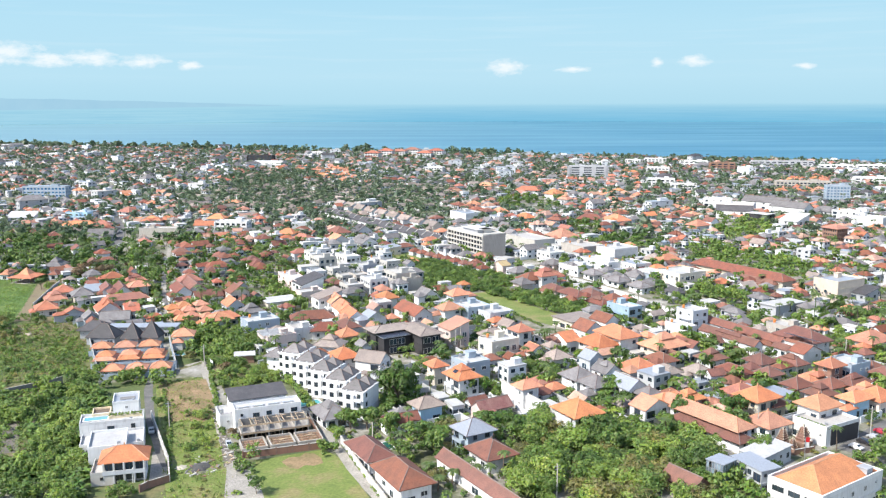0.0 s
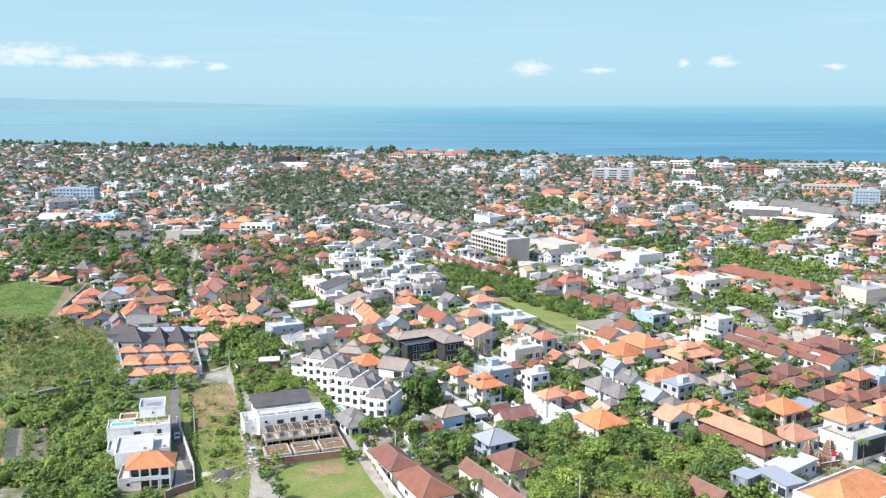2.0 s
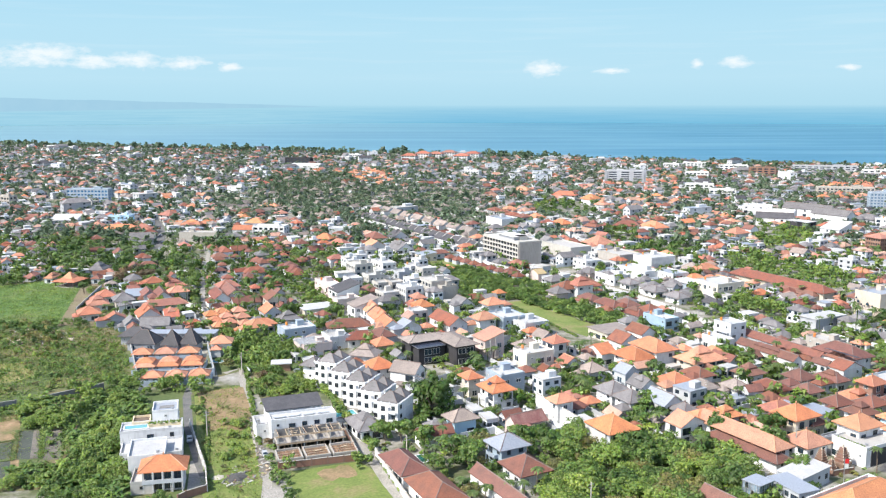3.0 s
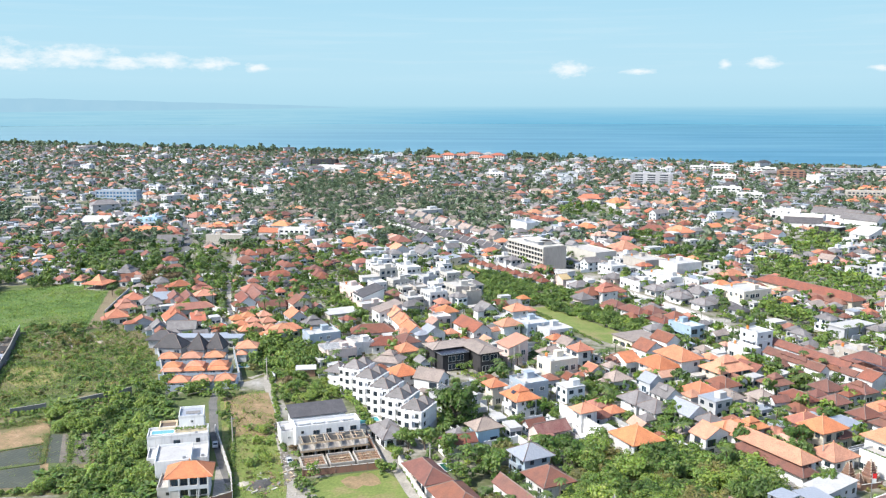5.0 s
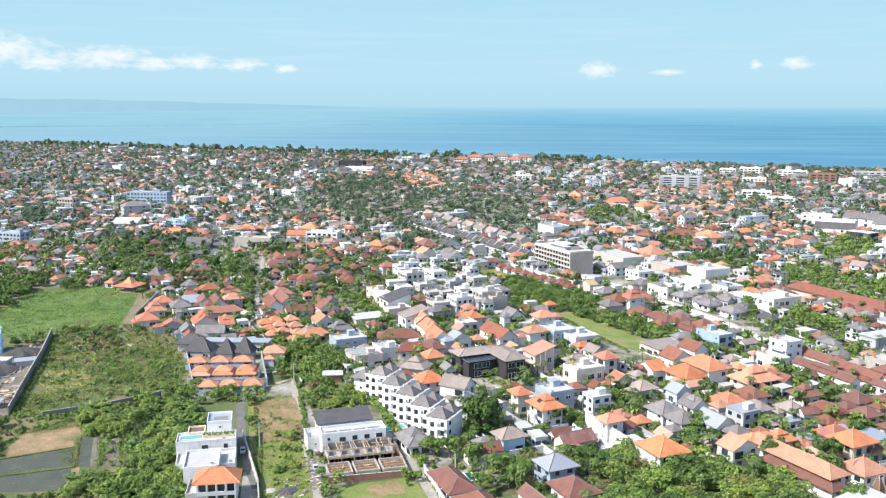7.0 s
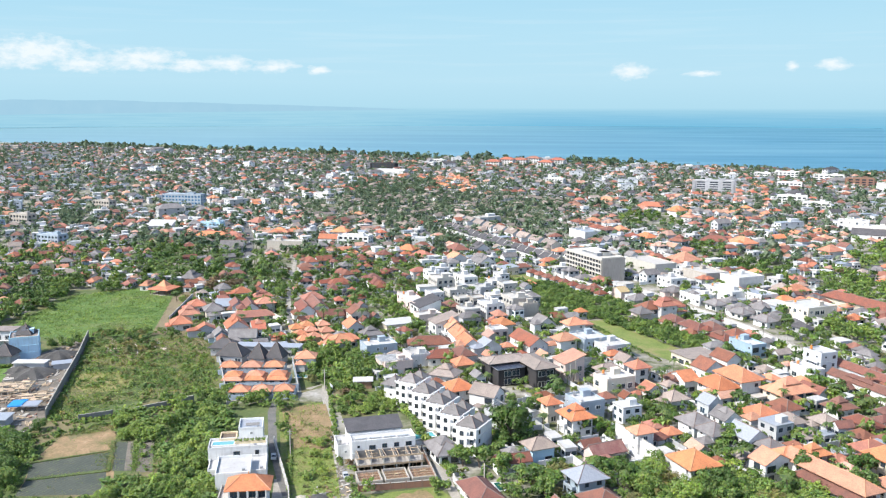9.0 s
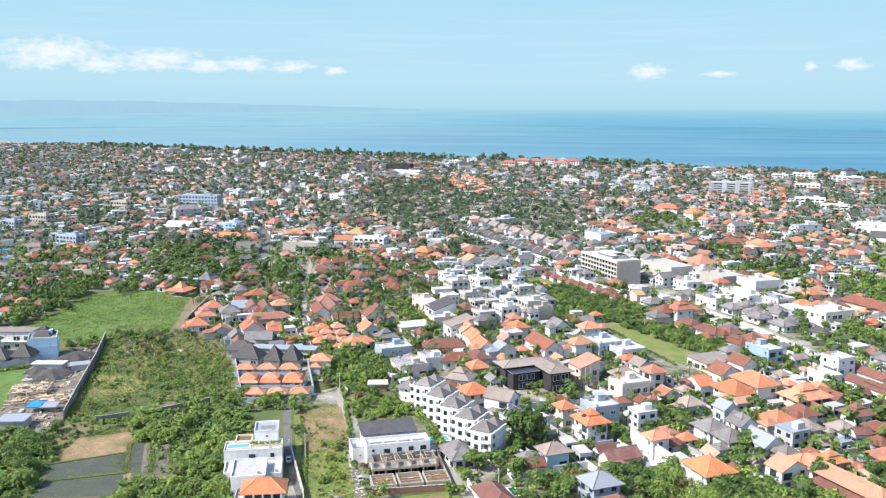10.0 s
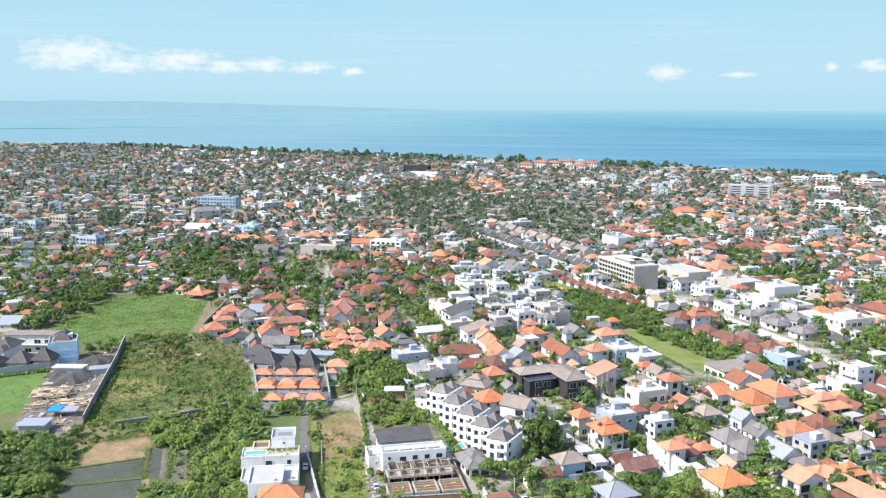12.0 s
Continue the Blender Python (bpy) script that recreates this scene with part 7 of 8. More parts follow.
house(-72.2, 454.8, 14, 12, 7, -60, "shed", "slate", "white")
house(-69.6, 442.9, 9, 12.6, 5, -60, "flat", "white", "white")
house(-60.0, 464.3, 9.4, 7.8, 5, -60, "hip", "brown", "white")
house(198.3, 434.6, 14.4, 19.8, 12, -62, "flat", "metal", "sand", win="")
house(208.2, 427.6, 8, 10, 6.5, -60, "shed", "slate", "grey")
house(143.5, 362.3, 12.6, 9, 7, -60, "flat", "concrete", "concrete")
house(143.6, 305.5, 10.8, 10.8, 8, -60, "flat", "white", "bluegrey")
house(134.6, 298.9, 6.2, 7, 9, -60, "hip", "salmon", "brick")
house(129.3, 299.7, 7, 7, 4, -60, "hip", "orange", "white")
house(172.0, 346.7, 10.9, 14, 5, -60, "hip", "orange", "white")
house(153.4, 308.3, 7.8, 7, 5, -60, "hip", "brown", "white")
house(155.1, 301.5, 7, 7, 5, -60, "hip", "brown", "white")
house(100.7, 325.3, 7.8, 8.6, 4, -60, "hip", "brown", "white")
house(117.8, 320.6, 8.6, 7.8, 4, -60, "hip", "brown", "white")
house(104.3, 308.7, 11.7, 5.5, 4, -60, "hip", "brown", "white")
house(115.3, 305.2, 7, 7, 4, -60, "hip", "brown", "white")
house(128.9, 319.0, 10.1, 6.2, 4, -60, "hip", "brown", "white")
house(120.3, 292.3, 7, 7.8, 4, -60, "hip", "brown", "white")
house(136.0, 323.7, 6.2, 10, 7, -60, "gable", "red", "white")
house(91.0, 308.8, 7.8, 6.2, 4, -60, "hip", "taupe", "white")
house(78.9, 305.8, 8.7, 5.6, 5, -60, "hip", "taupe", "white")
house(80.4, 319.9, 9.4, 7, 5, -60, "hip", "red", "white")
house(131.9, 292.1, 7, 7.8, 4, -60, "hip", "brown", "white")
house(124.3, 283.2, 7.5, 7.5, 4, -60, "hip", "brown", "white")
house(104.7, 273.9, 7.5, 6.2, 4, -60, "hip", "brown", "white")
house(109.2, 283.4, 8, 10, 4, -60, "slab", "metal", "white")
house(140.4, 293.6, 6.2, 10, 4.5, -60, "hip", "brown", "white")
house(140.2, 277.3, 9.4, 9.4, 5, -60, "hip", "orange", "white")
house(46.9, 469.9, 10.1, 12.5, 6, -60, "hip", "red", "white")
house(54.4, 469.2, 8.6, 10.9, 8, -60, "hip", "salmon", "white")
house(34.3, 519.0, 5.5, 10.1, 4.5, 30, "gable", "yellow", "white")
for k in range(9):
    house(-19.5 + 5.3 * k, 579.0 - 7.8 * k, 6.2, 5.6, 2.8, 31, "hip", "red" if k % 3 else "brown", "ash", over=0.4, win="f", group="row of small red-roofed houses")
fence_wall([(-13.0, 590.0), (13.0, 551.0), (34.0, 520.0)], 3.0, "white", "long white wall behind a row of houses")
house(19.4, 528.5, 7.8, 5.5, 3.5, -60, "hip", "brown", "white")
house(66.2, 527.7, 10.1, 7, 3.5, -60, "hip", "grey", "white")
house(75.4, 512.7, 10.1, 7, 3.5, -60, "hip", "grey", "white")
house(84.8, 495.0, 10.1, 7, 3.5, -60, "hip", "grey", "white")
house(94.8, 475.3, 10.9, 7, 3.5, -60, "hip", "grey", "white")
house(103.8, 460.0, 10.9, 7, 3.5, -60, "hip", "grey", "white")
house(108.0, 488.7, 9.4, 7.8, 4, -60, "hip", "grey", "white")
house(41.6, 462.7, 9.4, 7.8, 5, -60, "hip", "grey", "white")
house(43.0, 494.8, 7.8, 10.9, 5, -60, "hip", "grey", "white")
house(57.0, 452.6, 10.9, 6.2, 4, -60, "hip", "red", "white")
house(64.9, 436.3, 15.6, 7, 4.5, -60, "hip", "brown", "white")
house(73.1, 433.9, 10.9, 7.8, 5, -60, "hip", "brown", "white")
house(74.8, 419.2, 12.5, 6.2, 4, -60, "hip", "brown", "white")
house(82.0, 420.9, 9.4, 9.4, 5, -60, "hip", "brown", "white")
house(70.5, 381.2, 10.9, 7.8, 5, -60, "gable", "red", "white")
house(60.5, 366.4, 9.4, 9.4, 5, -60, "gable", "red", "white")
house(59.0, 388.5, 14, 16, 4, -60, "slab", "taupe", "white")
house(46.5, 352.0, 7.8, 9.4, 4, -60, "hip", "brown", "white")
house(-362.0, 493.9, 6.2, 12.5, 3.2, 5, "hip", "orange", "white")
house(-351.7, 504.9, 5.5, 12.5, 3.2, 5, "hip", "salmon", "white")
house(-336.7, 509.6, 5.5, 10.9, 3.2, 5, "hip", "brown", "white")
house(-322.6, 515.9, 4.7, 10.9, 3.2, 5, "hip", "salmon", "white")
house(-293.6, 511.8, 4.7, 10.9, 3.2, 5, "hip", "orange", "white")
house(-267.9, 507.4, 4.7, 9.4, 3.2, 5, "hip", "salmon", "white")
house(-323.4, 455.0, 7, 9.4, 3.4, 5, "hip", "brown", "white")
house(-299.1, 444.5, 7, 9.4, 3.4, 5, "hip", "brown", "white")
house(-322.9, 431.6, 7, 7.8, 3.4, 5, "hip", "salmon", "white")
house(-356.8, 561.5, 7, 9.4, 4, 5, "hip", "salmon", "white")
house(-341.5, 600.2, 7.8, 9.4, 4, 5, "hip", "grey", "white")
house(-299.2, 590.7, 7.8, 9.4, 4, 5, "hip", "grey", "white")
house(-366.4, 603.3, 7, 9.4, 4, 5, "hip", "orange", "white")
house(-396.6, 585.0, 7, 10.9, 4, 5, "hip", "salmon", "white")
house(-400.0, 553.5, 7, 10.9, 4, 5, "hip", "grey", "white")

# ---------------------------------------------------------------- green of the open land
scatter([(-181.9, 278.9), (-207.2, 343.8), (-224.5, 385.7), (-171.9, 401.5), (-134.9, 322.2), (-162.4, 305.7), (-175.5, 287.1)], 420, ("bush_mid", "bush_bright", "bush_mid", "bush_dry"), (0.3, 1.2))
scatter([(-181.9, 278.9), (-207.2, 343.8), (-224.5, 385.7), (-171.9, 401.5), (-134.9, 322.2), (-162.4, 305.7), (-175.5, 287.1)], 3400, ("tuft_mid", "tuft_mid", "tuft_dry", "tuft_bright", "tuft_lush"), (0.6, 1.5))
scatter([(-276.7, 386.9), (-284.8, 433.8), (-287.9, 480.0), (-262.7, 502.8), (-232.6, 496.6), (-201.5, 400.5), (-235.4, 390.0)], 2600, ("tuft_mid", "tuft_bright", "tuft_lush", "tuft_mid"), (0.6, 1.7))
scatter([(-236.3, 263.6), (-194.9, 268.2), (-182.4, 262.5), (-180.7, 273.5), (-167.6, 249.4), (-153.7, 217.6), (-194.8, 210.3)], 170, ("thick_deep", "big_mid", "banana", "thick_bright", "banana", "big_deep", "thick_mid"), (0.5, 1.0))
scatter([(-131.6, 221.5), (-135.8, 233.4), (-122.5, 238.2), (-126.6, 262.5), (-133.2, 302.6), (-128.1, 309.9), (-98.0, 227.4)], 110, ("thick_bright", "thick_mid", "banana", "thick_lush", "banana"), (0.45, 1.1))
scatter([(-155.4, 279.1), (-142.4, 282.5), (-135.9, 270.7), (-148.2, 267.5)], 20, ("wood_bright", "banana"), (0.45, 0.7))
scatter([(-164.8, 295.1), (-149.7, 299.6), (-136.4, 273.3), (-149.2, 267.3)], 44, ("thick_bright", "banana", "banana", "thick_lush"), (0.45, 0.7))
scatter([(-154.4, 308.5), (-134.3, 322.3), (-121.5, 301.6), (-121.1, 284.1), (-138.8, 278.2)], 60, ("bright", "banana", "bush_bright"), (0.4, 0.8))
scatter([(-229.1, 397.7), (-203.5, 404.5), (-179.4, 366.4), (-200.8, 349.2)], 26, ("dry", "mid", "deep"), (0.4, 0.8))
scatter([(-230.8, 395.2), (-173.3, 412.2), (-166.7, 396.1), (-222.4, 381.9)], 40, ("wood_deep", "wood_dry", "wood_mid"), (0.4, 0.75))
scatter([(-185.8, 285.2), (-166.3, 296.0), (-157.9, 282.0), (-167.3, 269.3), (-172.8, 264.2)], 90, ("bush_bright", "bush_mid", "bush_bright"), (0.4, 0.9))
scatter([(-285.0, 398.9), (-275.8, 424.9), (-287.0, 472.3), (-310.4, 492.4), (-326.5, 428.9), (-302.2, 395.8)], 60, ("deep", "deep", "mid"), (0.7, 1.1))
scatter([(-248.4, 381.3), (-232.7, 390.5), (-222.8, 375.8), (-234.6, 363.9)], 16, ("bright", "mid"), (0.5, 0.8))
scatter([(-146.0, 275.4), (-138.4, 276.9), (-133.6, 266.6), (-140.7, 264.7)], 12, ("wood_bright", "banana"), (0.5, 0.7))
scatter([(-128.6, 270.1), (-117.3, 272.5), (-90.7, 206.7), (-112.1, 206.9), (-125.8, 234.6), (-115.7, 238.4)], 80, ("thick_mid", "thick_deep", "banana", "thick_bright", "banana"), (0.5, 1.2))
scatter([(-85.1, 274.7), (-77.4, 274.7), (-65.7, 244.1), (-76.4, 244.2)], 30, ("banana", "bush_lush", "bush_lush", "thick_lush"), (0.4, 0.7))
scatter([(-99.6, 294.5), (-77.0, 294.2), (-55.6, 208.0), (-70.9, 208.1)], 90, ("bush_lush", "bush_bright", "bush_dry"), (0.25, 0.7))
scatter([(-87.3, 323.8), (-66.1, 330.8), (-58.4, 311.7), (-64.4, 300.2), (-81.1, 299.1)], 100, ("thick_lush", "banana", "thick_bright", "bush_lush"), (0.4, 0.7))
scatter([(-122.0, 393.3), (-88.4, 395.9), (-74.5, 361.0), (-82.3, 334.8), (-99.0, 335.0)], 70, ("mid", "bright", "mid"), (0.6, 0.9))
scatter([(-64.6, 246.2), (-55.8, 239.9), (-53.4, 228.3), (-59.2, 228.3)], 14, ("banana", "bush_bright", "mid"), (0.4, 0.7))
scatter([(-39.2, 248.1), (-32.4, 249.8), (-31.5, 238.8), (-35.5, 238.9)], 8, ("bright", "mid"), (0.4, 0.6))
scatter([(14.4, 207.4), (16.5, 224.0), (23.4, 256.4), (45.7, 265.8), (55.8, 247.2), (76.6, 247.0), (65.4, 206.9)], 130, ("big_lush", "big_bright", "thick_mid", "big_mid", "big_deep", "big_dry", "big_mid"), (0.6, 1.15))
scatter([(68.7, 223.5), (82.3, 223.4), (77.2, 205.3), (63.3, 205.4)], 16, ("mid", "bright"), (0.6, 0.9))
scatter([(47.5, 265.7), (80.5, 263.0), (91.3, 253.5), (74.5, 242.8), (50.8, 247.2)], 36, ("wood_mid", "wood_bright"), (0.7, 1.0))
scatter([(129.8, 255.4), (140.8, 259.9), (112.9, 206.5), (105.2, 206.6)], 20, ("deep", "mid"), (0.6, 0.9))
for lot, (n_, kinds, big) in zip(WOODLOTS, ((400, ("thick_mid", "thick_deep", "thick_bright", "banana", "thick_mid", "banana"), 0.95), (120, ("mid", "bright", "mid"), 1.1), (60, ("mid", "deep"), 1.1), (60, ("mid", "bright"), 1.2), (60, ("mid", "bright"), 0.9), (170, ("thick_bright", "thick_mid", "banana", "thick_lush"), 0.85), (110, ("bright", "mid", "banana"), 0.8), (70, ("deep", "mid"), 1.2), (50, ("deep", "lowpalm", "mid"), 1.1))):
    scatter(lot, n_, kinds, (0.6 * big, 1.1 * big))
scatter([(-349.4, 422.1), (-289.4, 441.1), (-293.0, 488.9), (-241.4, 522.5), (-212.0, 507.0), (-238.9, 605.4), (-292.4, 657.2), (-390.5, 656.3), (-488.8, 596.6)], 520, ("deep", "deep", "mid", "mid", "lowpalm"), (0.55, 1.15), 0.8)
scatter([(-279.5, 321.0), (-236.6, 342.8), (-213.9, 296.5), (-236.4, 269.2)], 900, ("tuft_mid", "tuft_deep"), (0.35, 0.6))
scatter(WOODLOTS[0], 420, ("bush_mid", "bush_bright", "bush_deep"), (0.9, 1.7))
scatter([(-280.2, 392.9), (-291.5, 427.3), (-292.7, 451.8), (-291.2, 479.4), (-290.3, 496.1), (-307.8, 517.7), (-315.8, 494.8), (-313.0, 455.5), (-300.5, 414.2)], 80, ("wood_deep", "wood_deep", "wood_mid"), (0.75, 1.15))
scatter([(-286.1, 496.8), (-239.9, 519.2), (-227.1, 507.6), (-231.3, 493.5), (-261.1, 499.7), (-276.1, 482.2)], 36, ("wood_deep", "wood_mid"), (0.6, 0.9), 0.4)
# bigger single trees
for (px_, py_), s_ in zip([(-17.0, 284.0), (-20.0, 287.0), (-14.2, 288.0), (91.0, 267.8), (73.3, 265.5), (54.9, 285.8), (-2.5, 247.7), (-25.3, 261.6), (-18.0, 256.8), (-33.4, 264.1), (13.8, 256.6), (9.3, 258.4), (20.0, 254.5), (28.5, 263.5), (87.0, 255.8), (67.0, 258.3), (-8.3, 247.8), (-4.1, 239.4), (7.3, 293.3), (-74.8, 392.6), (-96.9, 282.9), (-30.5, 261.7), (88.5, 238.5)], (1.6, 1.4, 1.4, 1.2, 1.1, 1.0, 1.1, 1.0, 1.0, 0.9, 1.0, 1.0, 0.9, 0.9, 1.0, 0.9, 1.0, 0.9, 1.0, 0.9, 0.6, 0.8, 0.7)):
    tree(px_, py_, s_ * 1.15, kind=1 if s_ > 1.15 else int(rng.integers(0, 3)))
for px_, py_ in [(-13.6, 243.6), (-11.9, 256.8), (-5.5, 224.2), (-3.2, 217.2), (0.5, 220.6), (5.2, 227.0), (7.2, 220.5), (10.8, 217.1), (14.3, 224.7), (-12.7, 253.1), (18.7, 251.9), (112.0, 242.4), (103.6, 332.6), (105.7, 328.8), (116.4, 325.0), (110.9, 321.4), (84.2, 298.5), (89.5, 286.6), (94.2, 292.4), (77.7, 292.5), (-6.4, 299.5), (21.9, 333.6), (30.1, 326.0), (37.4, 333.4)]:
    palm(px_, py_, 0.75)
# broad old tree at the field's corner
for px_, py_ in [(-213.1, 504.2), (-207.8, 507.5), (-202.5, 510.8), (-216.8, 521.6), (-211.3, 525.1), (-200.4, 514.3)]:
    strew("tree_pink", BIG[int(px_) % 3], px_, py_, 1.1)
# garden trees in the near streets
NEARTOWN = [(-54.7, 206.4), (-67.9, 255.0), (-80.2, 291.3), (-91.4, 323.8), (-95.3, 333.4), (-105.0, 335.1), (-167.4, 404.5), (-185.8, 410.4), (-233.6, 491.5), (-200.0, 634.0), (-92.6, 631.9), (210.8, 410.4), (117.7, 204.9)]
scatter(NEARTOWN, 220, ("tree", "tree", "tree", "palm"), (0.45, 0.9), 1.7)
scatter(NEARTOWN, 330, ("thick_mid", "thick_bright", "thick_deep", "thick_mid", "thick_dry"), (0.5, 1.05), 1.6, 1.2)
scatter(NEARTOWN, 620, ("wood_mid", "wood_bright", "wood_deep", "wood_mid", "bush_mid", "lowpalm", "wood_pink"), (0.35, 0.72), 0.9)
scatter(NEARTOWN, 2300, ("bush_mid", "bush_bright", "bush_lush", "bush_bright", "bush_dry"), (0.5, 1.2), 0.3)
scatter([(-105.1, 305.7), (-89.9, 314.7), (-74.9, 272.0), (-65.2, 244.1), (-55.6, 208.0), (-70.9, 208.1), (-85.3, 248.6)], 800, ("tuft_lush", "tuft_bright", "tuft_dry"), (0.5, 1.1))
scatter([(-112.1, 206.9), (-192.7, 369.7), (-153.5, 369.2), (-89.6, 206.7)], 900, ("tuft_deep", "tuft_mid", "bush_mid"), (0.6, 1.2))
scatter([(-194.8, 210.3), (-244.5, 267.7), (-180.7, 273.5), (-147.2, 263.6), (-137.8, 325.2), (-98.0, 227.4)], 1500, ("tuft_bright", "tuft_mid", "bush_deep", "bush_mid"), (0.5, 1.1), 0.2)
scatter([(-142.7, 267.2), (-141.5, 267.8), (-130.5, 243.5), (-132.0, 244.0)], 130, ("tuft_deep", "tuft_mid", "tuft_bright"), (0.7, 1.2))
scatter([(-136.7, 270.2), (-136.0, 270.6), (-125.0, 244.6), (-125.6, 244.2)], 110, ("tuft_deep", "tuft_mid", "tuft_bright"), (0.7, 1.1))
scatter([(-150.8, 266.2), (-149.2, 266.6), (-138.4, 242.8), (-139.8, 242.2)], 110, ("tuft_deep", "tuft_mid", "tuft_dry"), (0.6, 1.0))
scatter([(-161.0, 234.1), (-140.3, 243.9), (-139.4, 242.0), (-160.2, 232.4)], 120, ("tuft_bright", "tuft_dry"), (0.35, 0.7))
scatter([(-167.2, 244.4), (-146.4, 257.4), (-147.0, 258.9), (-167.6, 245.8)], 120, ("tuft_bright", "tuft_dry"), (0.35, 0.7))
scatter([(-146.5, 257.4), (-150.5, 254.9), (-145.5, 246.5), (-140.8, 243.9)], 90, ("tuft_bright", "tuft_dry", "tuft_mid"), (0.3, 0.6))
scatter([(-171.5, 266.5), (-160.8, 284.0), (-154.9, 277.8), (-157.2, 274.6)], 260, ("tuft_bright", "tuft_mid", "tuft_dry"), (0.5, 0.9))
scatter([(-156.7, 220.7), (-167.6, 249.4), (-170.3, 272.6), (-159.2, 284.1), (-134.8, 269.9), (-123.3, 242.2), (-137.4, 238.0), (-130.5, 225.4)], 260, ("tuft_bright", "tuft_dry"), (0.3, 0.6))

for thicket, n_ in (([(-232.3, 263.6), (-194.9, 266.2), (-180.7, 270.5), (-170.6, 249.4), (-160.7, 217.6), (-194.8, 212.3)], 90), ([(-130.6, 224.5), (-121.5, 240.2), (-130.6, 264.1), (-131.2, 296.6), (-122.1, 300.9), (-103.0, 258.4), (-96.0, 216.0)], 130), ([(-164.8, 295.1), (-149.7, 299.6), (-136.4, 273.3), (-149.2, 267.3)], 40)):
    scatter(thicket, n_, ("banana",), (0.55, 0.95))
# loose timber and block stacks on the open building site
for (px_, py_), rr in zip([(-220.2, 310.5), (-216.8, 300.0), (-201.9, 290.3), (-194.5, 291.6), (-203.6, 309.9), (-207.4, 320.0), (-211.6, 333.2), (-187.9, 277.8), (-198.0, 276.0), (-226.9, 324.1), (-195.3, 304.5), (-194.1, 283.7), (-208.6, 283.0), (-198.2, 299.3), (-212.5, 308.3), (-220.2, 339.8)], range(16)):
    root = new("timber_stack")
    root.matrix_basis = pose(px_, py_, 0.05, 0, 0, 17 * rr)
    for k in range(6):
        part("plank", Build().box(rng.uniform(-1, 1), (k - 2.5) * 0.55, 0.12 * (k % 3), rng.uniform(2.5, 5.5), 0.4, 0.14, 0, rng.uniform(-12, 12)), [WOOD if rr % 3 else WALL["concrete"]], root)
    tagged(root, "loose stack of pale timber planks" if rr % 3 else "stack of grey concrete planks", "timber stack", "site materials")
# broken blocks, offcuts and rubble
def rubble(name, poly, n, mats, size, label):
    """Loose angular pieces strewn over a plot, too many to count."""
    b = Build()
    xs_, ys_ = [p_[0] for p_ in poly], [p_[1] for p_ in poly]
    for k in range(8 * n):
        x, y = rng.uniform(min(xs_), max(xs_)), rng.uniform(min(ys_), max(ys_))
        if len(b.f) < 6 * n and inside(poly, x, y):
            q = size * rng.uniform(0.3, 1.0) ** 2
            b.box(x, y, 0.02, q * rng.uniform(0.6, 3.0), q * rng.uniform(0.4, 1.0), q * rng.uniform(0.15, 0.6), int(rng.integers(0, len(mats))), rng.uniform(0, 180))
    tagged(part(name, b, mats), label, "rubble", kind="stuff")


rubble("site_rubble", [(-204.8, 266.4), (-236.2, 340.7), (-231.4, 380.1), (-209.4, 347.7), (-188.8, 286.8), (-184.4, 266.5)], 420, [WALL["concrete"], WOOD, WALL["brick"], WALL["pale"], WALL["cement"]], 1.6, "strewn timber, block and concrete offcuts")
rubble("yard_rubble", [(-78.6, 281.5), (-72.6, 281.0), (-69.4, 262.0), (-63.6, 244.5), (-60.6, 239.2), (-62.6, 232.0), (-66.8, 246.5), (-71.6, 262.0)], 130, [WALL["concrete"], WOOD, WALL["pale"], WALL["cement"]], 0.8, "small builder's rubble on a dusty yard")
rubble("lane_rubble", [(-72.5, 240.5), (-68.5, 241.5), (-63.6, 232.5), (-66.6, 226.0), (-72.6, 229.0)], 90, [WALL["pale"], WALL["cement"], WALL["brick"]], 0.9, "broken pale concrete rubble in weeds")
rubble("field_rubble", [(-222.0, 389.0), (-200.0, 398.0), (-178.0, 380.0), (-190.0, 362.0), (-206.0, 366.0)], 200, [WALL["concrete"], WALL["brick"], BARK, WALL["sand"]], 1.2, "dry branches and rubble at the field edge")
for px_, py_, rr in (-63.5, 242.5, 1.6), (-66.5, 247.0, 1.3), (-68.2, 229.6, 1.5):
    heap(px_, py_, rr, 0.5, SITE, "small grey heap of building sand")
# cars along the streets
PAINT = [plain_material(n_, c_, 0.25) for n_, c_ in (("white_paint", (0.75, 0.75, 0.75)), ("black_paint", (0.03, 0.03, 0.035)), ("silver_paint", (0.42, 0.43, 0.45)), ("red_paint", (0.4, 0.03, 0.03)))]
for k, (px_, py_) in enumerate([(117.5, 244.4), (121.7, 248.3), (126.4, 251.8), (130.6, 256.3), (-232.5, 619.3), (-240.9, 648.3), (-255.8, 686.2), (-271.4, 725.2), (55.9, 524.2), (78.0, 471.1), (90.2, 440.3), (105.7, 390.2), (127.1, 453.1), (139.7, 423.2), (-66.3, 248.4), (-87.1, 470.7)]):
    car(px_ + 1.2, py_, (120 if k < 4 else 95 if k < 8 else 112), PAINT[k % 4], ("white", "black", "silver", "red")[k % 4] + " car parked along a street")


def pole(x, y, h=9.0):
    root = new("utility_pole")
    root.matrix_basis = pose(x, y, 0, 0, 0, 30)
    part("mast", Build().beam((0, 0, -0.2), (0, 0, h), 0.14), [WALL["concrete"]], root)
    part("crossarm", Build().box(0, 0, h - 0.7, 1.8, 0.12, 0.12), [STEEL], root)
    part("crossarm", Build().box(0, 0, h - 1.5, 1.4, 0.12, 0.12), [STEEL], root)
    tagged(root, "grey concrete utility pole with crossarms", "utility pole", "utility poles")


